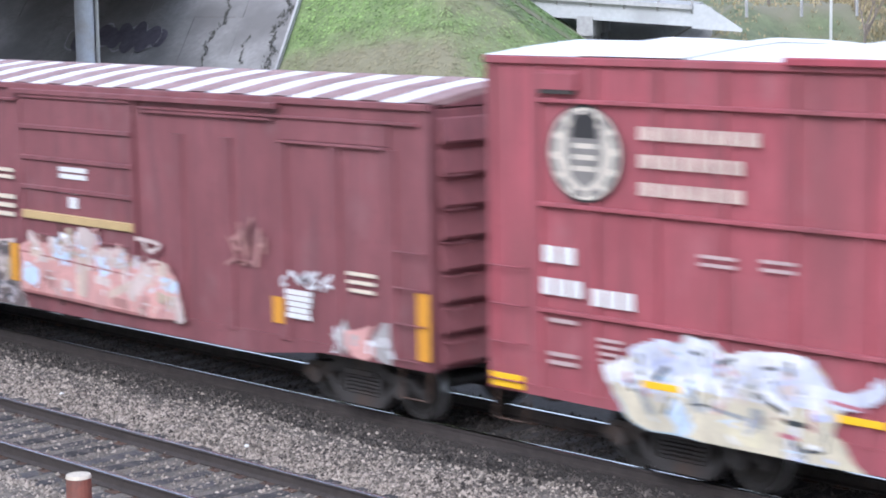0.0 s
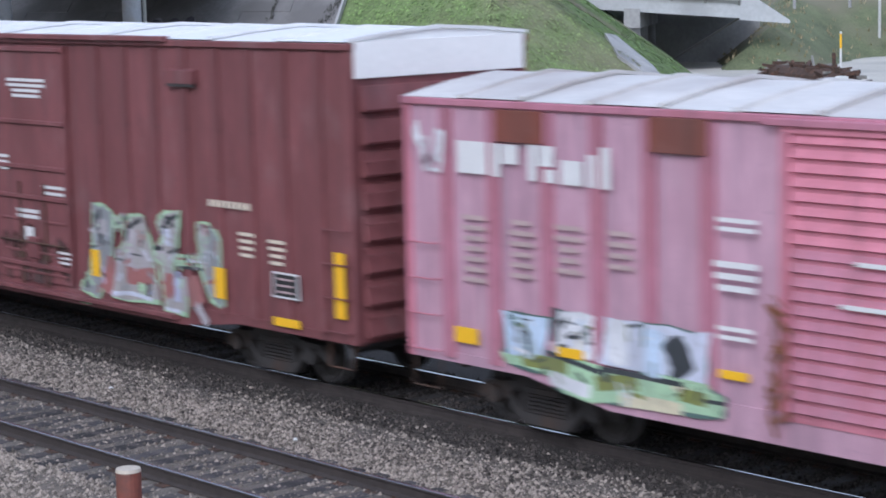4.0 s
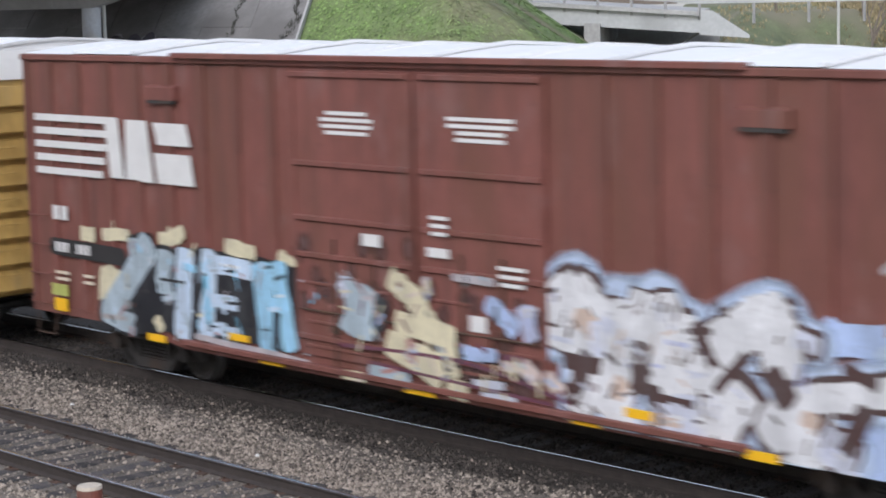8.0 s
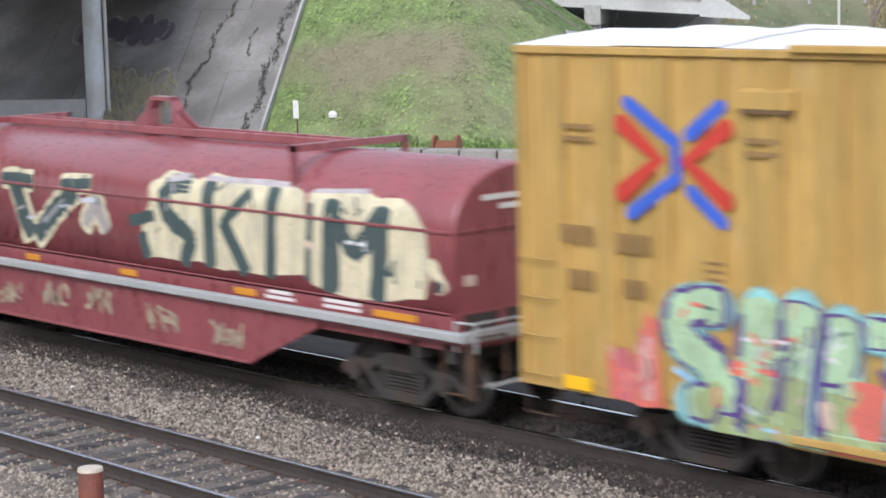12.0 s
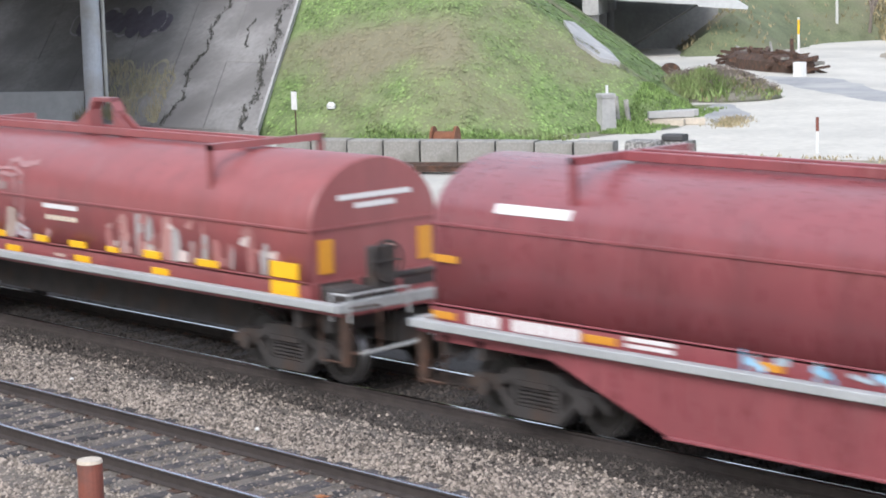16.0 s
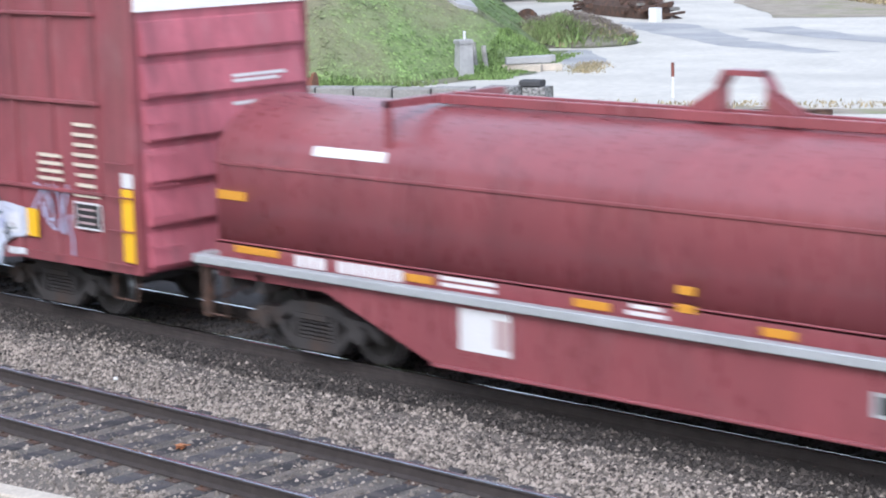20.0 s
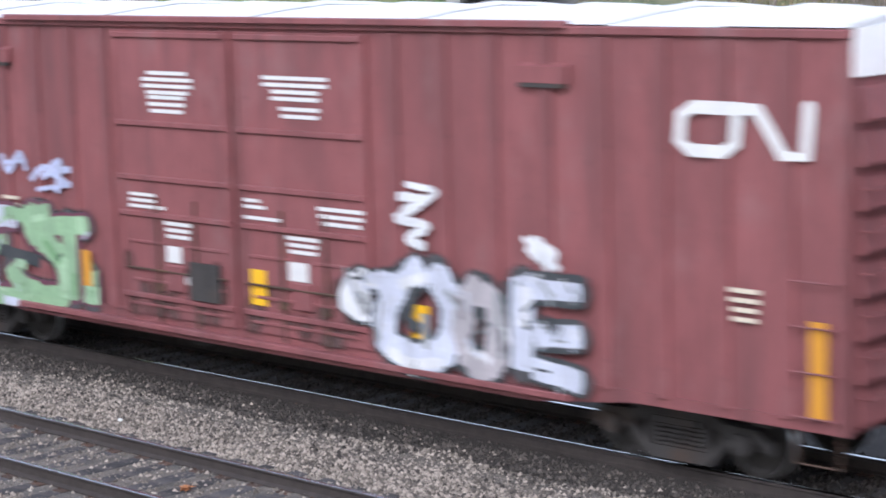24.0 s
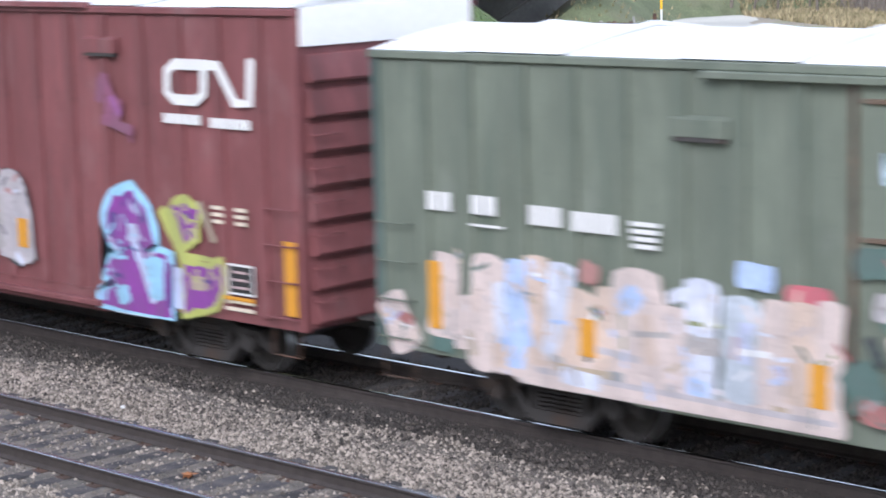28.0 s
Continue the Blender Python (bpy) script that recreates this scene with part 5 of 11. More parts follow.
class Piece:
    """a sprayed piece: a soft cloud, then an outline, then the filled forms, then marks on top of them, all with uneven edges"""

    def __init__(self, car, label, line=None, halo=None, dy=0.0, on=None, floor=0.72, flecks=3.0, seed=1):
        self.car, self.label, self.line, self.halo, self.dy, self.on, self.floor = car, label, line, halo, dy, on, floor
        self.forms, self.marks, self.flecks, self.rng = [], [], flecks, random.Random(len(label) * 7 + seed)

    def form(self, colour, width, *pts):
        self.forms.append((colour, width, pts))

    def mark(self, colour, width, *pts):
        self.marks.append((colour, width, pts))

    def rings(self, width, pts, grow, rough=0.0):
        """uneven pills along a stroke, or one closed form where the width is nought"""
        rng = self.rng
        if width <= 0:
            area = sum(a[0] * b[1] - b[0] * a[1] for a, b in zip(pts, pts[1:] + pts[:1]))
            pts = list(pts) if area > 0 else list(reversed(pts))
            ring = closed_curve(pts, 3) if width == 0 else [(a[0] + (c[0] - a[0]) * k / 3, a[1] + (c[1] - a[1]) * k / 3) for a, c in zip(pts, pts[1:] + pts[:1]) for k in range(3)]
            ring = [(u + rng.gauss(0, rough * 0.022), z + rng.gauss(0, rough * 0.022)) for u, z in ring]
            return [grown(ring, grow) if grow else ring]
        line = curve(pts, 3) if len(pts) > 2 else list(pts)
        r, out = width / 2 + grow, []
        for a, c in zip(line, line[1:]):
            t = math.atan2(c[1] - a[1], c[0] - a[0])
            k1, k2 = (1 + rough * rng.uniform(-0.16, 0.16) for _ in range(2))
            sq = rng.uniform(0.35, 0.8) if rough else 1.0
            ring = []
            for q, o, s, f in ((c, a, -math.pi / 2, k1), (a, c, math.pi / 2, k2)):
                for k in range(6):
                    e = s + math.pi * k / 5
                    cs, sn = math.cos(e), math.sin(e)
                    blunt = (1 / max(abs(cs), abs(sn)) * 0.75 + 0.25) if rough else 1.0
                    along, side = cs * r * sq * f * blunt, sn * r * f * blunt * (1 + rough * rng.uniform(-0.10, 0.10))
                    ring.append((q[0] + along * math.cos(t) - side * math.sin(t), q[1] + along * math.sin(t) + side * math.cos(t)))
                if rough:
                    for k in (0.3, 0.55, 0.8):
                        w = r * f * (1 + rough * rng.uniform(-0.16, 0.10))
                        m0, m1 = q[0] + (o[0] - q[0]) * k, q[1] + (o[1] - q[1]) * k
                        side = w * (1 if math.sin(s + math.pi) > 0 else -1)
                        ring.append((m0 - side * math.sin(t), m1 + side * math.cos(t)))
            out.append(ring)
        return out

    def spot(self, width, pts):
        """a random place on a stroke or inside a form"""
        rng = self.rng
        if width > 0:
            i = rng.randrange(len(pts) - 1)
            t = rng.random()
            return (pts[i][0] + (pts[i + 1][0] - pts[i][0]) * t + rng.uniform(-0.5, 0.5) * width, pts[i][1] + (pts[i + 1][1] - pts[i][1]) * t + rng.uniform(-0.5, 0.5) * width)
        i = rng.randrange(len(pts))
        p, q = pts[i], pts[(i + 1) % len(pts)]
        mid = [sum(c[k] for c in pts) / len(pts) for k in (0, 1)]
        t, r = rng.random(), 0.92 * rng.random() ** 0.5
        return tuple(mid[k] + r * (p[k] + (q[k] - p[k]) * t - mid[k]) for k in (0, 1))

    def done(self):
        names, b, y, rng = [], Build(), SIDE - 0.0008, self.rng

        def slot(name):
            if name not in names:
                names.append(name)
            return names.index(name)

        if self.halo:
            for colour, width, pts in self.forms:
                for ring in self.rings(width, list(pts), 0.0):
                    y -= 0.00006
                    mist(b, ring, self.halo[1] * 0.6, self.halo[1], y, slot("mist " + self.halo[0]), self.floor)
        if self.line:
            for colour, width, pts in self.forms:
                for ring in self.rings(width, list(pts), self.line[1], 0.7):
                    y -= 0.00006
                    lay(b, ring, y, slot(self.line[0]), self.floor)
        for colour, width, pts in self.forms + self.marks:
            for ring in self.rings(width, list(pts), 0.0, 1.0):
                y -= 0.00006
                lay(b, ring, y, slot(colour), self.floor)
        inks = [c for c, w, p in self.forms + self.marks] + ([self.line[0]] if self.line else [])
        for k in range(int(self.flecks * len(self.forms + self.marks))):      # drips, cuts and gaps
            colour, width, pts = rng.choice(self.forms)
            u, z = self.spot(width, pts)
            t = rng.choice((0.1, 1.5, 1.7, 0.8, 2.4)) + rng.uniform(-0.3, 0.3)
            d, w = rng.uniform(0.03, 0.13), rng.uniform(0.018, 0.06)
            for ring in self.rings(w, [(u - d * math.cos(t), z - d * math.sin(t)), (u + d * math.cos(t), z + d * math.sin(t))], 0.0, 1.5):
                y -= 0.00006
                lay(b, ring, y, slot(rng.choice(inks)), self.floor)
        mats = [M["sp_" + n[5:]] if n.startswith("mist ") else S["sp_" + n] for n in names]
        ob = part("graffiti", b, mats, self.car, self.label)
        if self.on:
            wrap(ob, self.on)
        ob.location.y = self.dy
        return ob


# ---- running gear ----
WHEELSETS = []


def wheelset_mesh():
    b = Build()
    for s in (-1, 1):
        y = s * 0.755
        prof = [(0.10, -0.09), (0.13, -0.09), (0.15, -0.05), (0.33, -0.03), (0.37, -0.07), (0.42, -0.07), (0.42, 0.045), (0.455, 0.06), (0.455, 0.085), (0.38, 0.085), (0.35, 0.03), (0.16, 0.037), (0.12, 0.06), (0.10, 0.06)]
        rings = []
        for k in range(24):
            a = 2 * math.pi * k / 24
            rings.append([(r * math.cos(a), y - s * t, r * math.sin(a)) for r, t in prof])
        n0 = len(b.v)
        for r in rings:
            b.v += r
        q = len(prof)
        for k in range(24):
            for j in range(q - 1):
                a, c = n0 + k * q + j, n0 + (k + 1) % 24 * q + j
                b.f.append((a, a + 1, c + 1, c))
                b.m.append(1 if j in (5,) else 0)
        for k in range(3):
            a = 2 * math.pi * k / 3
            b.cyl((0.07 * math.cos(a), y - s * 0.0, 0.07 * math.sin(a)), (0.07 * math.cos(a), y + s * 0.24, 0.07 * math.sin(a)), 0.02, n=6)
    b.cyl((0, -1.02, 0), (0, 1.02, 0), 0.075, n=12)
    return b.mesh("wheelset", [WHEEL, TREAD], False)


def truck_mesh():
    b = Build()
    for s in (-1, 1):
        y0, y1 = (s * 1.0 - 0.09, s * 1.0 + 0.09)
        # arched side frame with its two windows
        top = [(-1.22, 0.50), (-1.05, 0.62), (-0.62, 0.64), (-0.40, 0.76), (0.40, 0.76), (0.62, 0.64), (1.05, 0.62), (1.22, 0.50)]
        for (xa, za), (xb, zb) in zip(top, top[1:]):
            b.loft([[(xa, y0, za - 0.14), (xa, y1, za - 0.14), (xa, y1, za), (xa, y0, za)], [(xb, y0, zb - 0.14), (xb, y1, zb - 0.14), (xb, y1, zb), (xb, y0, zb)]])
        low = [(-0.72, 0.50), (-0.42, 0.20), (0.42, 0.20), (0.72, 0.50)]
        for (xa, za), (xb, zb) in zip(low, low[1:]):
            b.loft([[(xa, y0, za - 0.06), (xa, y1, za - 0.06), (xa, y1, za + 0.08), (xa, y0, za + 0.08)], [(xb, y0, zb - 0.06), (xb, y1, zb - 0.06), (xb, y1, zb + 0.08), (xb, y0, zb + 0.08)]])
        for x in (-0.42, 0.34):
            b.box(x, x + 0.08, y0, y1, 0.24, 0.66)
        for x in (-0.89, 0.89):
            b.cyl((x, s * 0.86, 0.455), (x, s * 1.17, 0.455), 0.135, 0.115, n=14)
        for x in (-0.22, 0.0, 0.22):
            for k in range(5):
                b.cyl((x, s * 1.0, 0.29 + 0.052 * k), (x, s * 1.0, 0.32 + 0.052 * k), 0.095, n=10)
        b.box(-0.30, 0.30, s * 1.0 - 0.12, s * 1.0 + 0.12, 0.55, 0.62)
    b.box(-0.24, 0.24, -1.1, 1.1, 0.56, 0.78)
    for x in (-0.42, 0.42):
        b.box(x - 0.05, x + 0.05, -0.9, 0.9, 0.36, 0.46)
        for s in (-1, 1):
            b.box(x + (0.0 if x > 0 else -0.09), x + (0.09 if x > 0 else 0.0), s * 0.755 - 0.06, s * 0.755 + 0.06, 0.30, 0.58)
    b.cyl((0, 0, 0.78), (0, 0, 0.86), 0.2, n=16)
    return b.mesh("truck", UNDER)


def coupler_mesh():
    b = Build()
    b.cbox(-0.30, 0.42, -0.07, 0.07, 0.77, 0.93, 0.02)
    b.loft([[(0.38, -0.16, 0.72), (0.38, 0.16, 0.72), (0.38, 0.16, 0.98), (0.38, -0.16, 0.98)], [(0.66, -0.10, 0.74), (0.66, 0.13, 0.74), (0.66, 0.13, 0.96), (0.66, -0.10, 0.96)]])
    b.cyl((0.30, -0.02, 0.95), (0.55, -0.35, 0.72), 0.02, n=6)
    b.tube([(0.05, 0.35, 0.86), (0.25, 0.33, 0.62), (0.48, 0.28, 0.50), (0.62, 0.24, 0.56)], 0.03, 8)
    return b.mesh("coupler", UNDER)


WHEELSET, TRUCK, COUPLER = wheelset_mesh(), truck_mesh(), coupler_mesh()


def running_gear(car, left, length, inset):
    for c in (inset, length - inset):
        t = part("truck", TRUCK, None, car, "dark cast truck with two axles")
        t.location = (c, 0, 0)
        for d in (-0.89, 0.89):
            w = part("wheelset", WHEELSET, None, t)
            w.location = (d, 0, 0.455)
            WHEELSETS.append((w, d, left, length))
    for c, s in ((0.0, 180), (length, 0)):
        o = part("coupler", COUPLER, None, car, "dark coupler with an air hose")
        o.location, o.rotation_euler = (c, 0, 0), (0, 0, radians(s))


CARS = []


def start_car(name, label, left, category="freight car"):
    car = thing(name, label, category, "train of freight cars", at=(left, TRACK_B, 0))
    CARS.append((car, left))
    return car


def grab_irons(car, length, m, top):
    """ladders of thin bars at both ends of the side"""
    for u0, u1 in ((0.08, 0.62), (length - 0.62, length - 0.08)):
        b = Build()
        b.tube([(u0, -1.59, 0), (u0, -1.675, 0), (u1, -1.675, 0), (u1, -1.59, 0)], 0.012, 5)
        me = b.mesh("grab_iron", m)
        for k in range(4):
            part("grab_iron", me, None, car).location = (0, 0, 1.02 + 0.46 * k)
        b = Build()
        b.tube([(u0, -1.55, 0.95), (u0 + 0.02, -1.60, 0.52), (u1 - 0.02, -1.60, 0.52), (u1, -1.55, 0.95)], 0.012, 5)
        part("stirrup_step", b, RUSTDARK, car)


def car_end(car, u, s, m, z0, z1, ribs, white=None, cap=None):
    """a pressed end wall with horizontal corrugations; s: +1 at the right-hand end"""
    b = Build()
    b.box(min(u, u - s * 0.05), max(u, u - s * 0.05), -1.52, 1.52, z0, z1)
    part("end_wall", b, m, car)
    step = (z1 - z0 - (0.55 if white else 0.12)) / ribs
    for k in range(ribs):
        z = z0 + 0.06 + step * k
        b = Build()
        pr = [(0.0, 0.0), (0.085, 0.012), (0.095, 0.04), (0.02, step * 0.78), (0.0, step * 0.82)]
        b.loft([[(u + s * d, y, z + c) for d, c in pr] for y in (-1.44, 1.44)])
        part("end_rib", b, m, car)
    for y in (-1.60, 1.50):
        b = Build()
        b.box(min(u, u - s * 0.10) - 0.004, max(u, u - s * 0.10) + 0.004, y, y + 0.10, z0 - 0.02, z1)
        part("corner_post", b, cap or m, car)
    if white:
        b = Build()
        b.box(min(u, u + s * 0.035), max(u, u + s * 0.035), -1.53, 1.53, z1 - 0.47, z1 + 0.012)
        part("end_panel", b, white, car, "white excess-height panel at the top of the end")
    # brake wheel and platform gear on the end
    b = Build()
    b.box(min(u, u + s * 0.34), max(u, u + s * 0.34), -0.7, 0.7, z0 + 0.02, z0 + 0.06)
    part("end_platform", b, UNDER, car)
    b = Build()
    b.tube([(u, -1.40, 0), (u + s * 0.13, -1.40, 0), (u + s * 0.13, -1.0, 0), (u, -1.0, 0)], 0.012, 5)
    me = b.mesh("end_rung", m)
    for k in range(6):
        part("end_rung", me, None, car).location = (0, 0, z0 + 0.35 + 0.42 * k)


def roof(car, L, z, crown, m, ribs, trim, stripe=None, over=0.05):
    """a low gable roof of crosswise sheets"""
    n = ribs
    w = (L + 0.02) / n
    for k in range(n):
        b = Build()
        u0, u1 = -0.01 + w * k, -0.01 + w * (k + 1) - 0.012
        lift = 0.012 if k % 2 else 0.0
        pr = [(-1.56 - over, z), (-0.8, z + crown * 0.62), (0, z + crown), (0.8, z + crown * 0.62), (1.56 + over, z), (1.50, z - 0.03), (-1.50, z - 0.03)]
        b.loft([[(u, y, c + lift) for y, c in pr] for u in (u0, u1)])
        part("roof_sheet", b, stripe if stripe and k % 2 else m, car)
        b = Build()
        pr2 = [(-1.56 - over, z + 0.004), (-0.8, z + crown * 0.62 + 0.004), (0, z + crown + 0.004), (0.8, z + crown * 0.62 + 0.004), (1.56 + over, z + 0.004)]
        b.loft([[(u, y, c + lift) for y, c in pr2] + [(u, y, c + lift + 0.045) for y, c in reversed(pr2)] for u in (u1 - 0.05, u1 + 0.03)])
        if not stripe:
            part("roof_seam", b, m, car)
    b = Build()
    for s in (-1, 1):
        b.cbox(-0.02, L + 0.02, min(s * 1.53, s * 1.625), max(s * 1.53, s * 1.625), z - 0.10, z - 0.006, 0.012)
    part("eave", b, trim, car, "eave angle along the roof")


def shell(car, left, L, m, z0, z1, trim=None, inset=2.25, sill=0.70):
    """side walls, sills and underframe"""
    b = Build()
    for s in (-1, 1):
        b.box(0.0, L, min(s * 1.48, s * 1.565), max(s * 1.48, s * 1.565), z0, z1)
    part("side_wall", b, m, car)
    b = Build()
    for s in (-1, 1):
        b.loft([[(u, s * 1.47, zb), (u, s * 1.588, zb), (u, s * 1.588, z0 + 0.10), (u, s * 1.47, z0 + 0.10)] for u, zb in ((u, za if s < 0 else z0 - 0.02) for u, za in ((0.02, z0 - 0.02), (inset + 0.2, z0 - 0.03), (inset + 1.6, sill), (L - inset - 1.6, sill), (L - inset - 0.2, z0 - 0.03), (L - 0.02, z0 - 0.02)))])
    part("side_sill", b, trim or m, car)
    b = Build()
    b.box(0.15, L - 0.15, -1.48, 1.48, z0 + 0.0, z0 + 0.12)
    b.box(0.2, L - 0.2, -0.34, 0.34, z0 - 0.18, z0 + 0.01)
    for k in range(int(L / 1.6)):
        b.box(0.8 + 1.6 * k, 0.95 + 1.6 * k, -1.46, 1.46, z0 - 0.10, z0 + 0.01)
    b.cyl((L * 0.42, -0.75, z0 - 0.25), (L * 0.42 + 0.9, -0.75, z0 - 0.25), 0.2, n=12)
    b.box(L * 0.42 - 0.5, L * 0.42 - 0.1, -0.95, -0.6, z0 - 0.45, z0 - 0.05)
    part("underframe", b, UNDER, car, "dark underframe with brake gear")
    running_gear(car, left, L, inset)


def posts(car, us, m, z0, z1, w=0.17, d=0.037):
    b = Build()
    b.loft([[(-w / 2 - 0.014, -1.563, z), (w / 2 + 0.014, -1.563, z), (w / 2, -1.583 - d, z), (-w / 2, -1.583 - d, z)] for z in (z0, z1)])
    me = b.mesh("side_post", m)
    for u in us:
        o = part("side_post", me, None, car)
        o.location = (u, 0, 0)


def belt(car, u0, u1, z, m, h=0.05, d=0.035, name="belt_rail"):
    b = Build()
    b.cbox(u0, u1, -1.612 - d, -1.58, z - h / 2, z + h / 2, 0.008)
    return part(name, b, m, car)


def vent_box(car, u, z, m, w=0.72):
    b = Build()
    b.loft([[(u, -1.58, z + 0.22), (u, -1.66, z + 0.18), (u, -1.66, z), (u, -1.58, z)], [(u + w, -1.58, z + 0.22), (u + w, -1.66, z + 0.18), (u + w, -1.66, z), (u + w, -1.58, z)]])
    part("vent_box", b, m, car, "small sheet-metal hood on the side")
    # the hood's shadow as a dark strip, brown on the ochre car
    b = Build()
    b.box(u + 0.03, u + w - 0.03, -1.655, -1.60, z - 0.05, z - 0.002)
    part("vent_slot", b, BROWNINK if m is YELLOW else UNDER, car, "dark strip under the hood, painted as its shadow")


def plug_door(car, u0, u1, z0, z1, m, bar_z, rods=True, rod_m=None, bar_m=None):
    """one leaf with horizontal stiffeners and upright locking rods"""
    b = Build()
    b.box(u0, u1, -1.628, -1.58, z0, z1)
    leaf = part("door", b, m, car)
    for z in bar_z:
        b = Build()
        b.cbox(u0 + 0.05, u1 - 0.05, -1.672, -1.622, z - 0.035, z + 0.035, 0.01)
        part("stiffener", b, bar_m or m, leaf)
    for u in (u0 + 0.02, u1 - 0.07):
        b = Build()
        b.box(u, u + 0.05, -1.645, -1.624, z0 + 0.02, z1 - 0.02)
        part("door_edge", b, m, leaf)
    for k, (a, c, z) in enumerate(((0.08, 0.92, 0.13), (0.12, 0.46, 0.46), (0.54, 0.90, 0.46), (0.10, 0.40, 0.98), (0.60, 0.92, 0.98))):
        b = Build()
        b.cbox(u0 + a * (u1 - u0), u0 + c * (u1 - u0), -1.650, -1.624, z0 + z - 0.02, z0 + z + 0.02, 0.006)
        part("door_rail", b, m, leaf)
    b = Build()
    b.cbox(u0 + 0.44 * (u1 - u0), u0 + 0.58 * (u1 - u0), -1.675, -1.624, z0 + 0.36, z0 + 0.72, 0.02)
    part("gear_box", b, m, leaf, "small gear box of the door lock")
    if rods:
        for u in (u0 + 0.35 * (u1 - u0), u0 + 0.68 * (u1 - u0)):
            b = Build()
            b.cyl((u, -1.655, z0 - 0.08), (u, -1.655, z0 + 0.42 * (z1 - z0)), 0.018, n=6)
            b.box(u - 0.08, u + 0.08, -1.67, -1.63, z0 + 0.35, z0 + 0.45)
            part("lock_rod", b, rod_m or RUSTDARK, leaf)
        b = Build()
        b.tube([(u0 + 0.15, -1.665, z0 + 0.62), (u1 - 0.15, -1.665, z0 + 0.62)], 0.018, 6)
        part("lock_bar", b, rod_m or RUSTDARK, leaf)
    return leaf


def door_track(car, u0, u1, z, m):
    b = Build()
    b.cbox(u0, u1, -1.70, -1.58, z - 0.06, z + 0.02, 0.01)
    part("door_track", b, m, car)


MISTS = dict(sp_ice=(0.52, 0.62, 0.80), sp_cream=(0.72, 0.66, 0.52), sp_white=(0.72, 0.72, 0.74), sp_lavender=(0.46, 0.48, 0.66), sp_magenta=(0.36, 0.06, 0.20), sp_peach=(0.55, 0.30, 0.27), sp_brown=(0.12, 0.06, 0.055), sp_cyan=(0.30, 0.62, 0.64), sp_dark=(0.08, 0.075, 0.08), sp_sky=(0.26, 0.52, 0.76))


def spray_set(**k):
    return {n: spray(n, c) for n, c in k.items()}


S = spray_set(sp_white=(0.73, 0.73, 0.75), sp_lavender=(0.50, 0.53, 0.72), sp_ice=(0.55, 0.66, 0.80), sp_sky=(0.24, 0.52, 0.78), sp_deep=(0.085, 0.105, 0.27),
              sp_black=(0.02, 0.02, 0.024), sp_cream=(0.60, 0.54, 0.40), sp_peach=(0.60, 0.46, 0.39), sp_pinkish=(0.62, 0.34, 0.31), sp_brown=(0.085, 0.048, 0.045),
              sp_magenta=(0.42, 0.07, 0.20), sp_green=(0.18, 0.34, 0.16), sp_mint=(0.42, 0.60, 0.38), sp_olive=(0.22, 0.24, 0.07), sp_purple=(0.10, 0.06, 0.22),
              sp_cyan=(0.25, 0.60, 0.62), sp_coral=(0.66, 0.17, 0.13), sp_grey=(0.30, 0.31, 0.32), sp_dark=(0.05, 0.055, 0.06), sp_teal=(0.10, 0.16, 0.14),
              sp_rose=(0.52, 0.14, 0.17), sp_violet=(0.24, 0.06, 0.30), sp_azure=(0.11, 0.42, 0.72), sp_lime=(0.45, 0.47, 0.13), sp_tan=(0.42, 0.34, 0.25), sp_lightpink=(0.60, 0.50, 0.465),
              sp_leaf=(0.30, 0.46, 0.27), sp_dusk=(0.235, 0.090, 0.150), sp_duskier=(0.26, 0.10, 0.24), sp_greyer2=(0.46, 0.42, 0.44), sp_deeper=(0.07, 0.16, 0.30), sp_maroon=(0.15, 0.05, 0.08), sp_lavwhite=(0.60, 0.62, 0.72), sp_skylight=(0.34, 0.60, 0.80), sp_skyblue=(0.22, 0.54, 0.76), sp_greyblue=(0.40, 0.48, 0.54), sp_greyer=(0.40, 0.37, 0.36), sp_creamy=(0.66, 0.60, 0.42),
              sp_iceblue=(0.42, 0.52, 0.76), sp_icegrey=(0.47, 0.51, 0.57), sp_peachy=(0.60, 0.47, 0.39), sp_rosy=(0.46, 0.16, 0.20), sp_dusty=(0.42, 0.22, 0.20), sp_dustier=(0.36, 0.15, 0.14),
              sp_moss=(0.34, 0.41, 0.20), sp_navy=(0.11, 0.15, 0.36), sp_ink=(0.055, 0.085, 0.085), sp_wornred=(0.37, 0.135, 0.115), sp_wornpale=(0.42, 0.20, 0.15), sp_umber=(0.15, 0.115, 0.11), sp_wash=(0.30, 0.20, 0.19), sp_slate=(0.22, 0.20, 0.21), sp_sandy=(0.42, 0.32, 0.27), sp_rosewash=(0.40, 0.22, 0.22), sp_greyblue_dim=(0.34, 0.33, 0.38), sp_pale_dim=(0.45, 0.42, 0.44), sp_lilac_dim=(0.38, 0.28, 0.34))
M = {n: spray(n.replace("sp_", "mist_"), c, True) for n, c in MISTS.items()}
g_ = lambda *names: [S["sp_" + n] for n in names]

L60 = 18.66


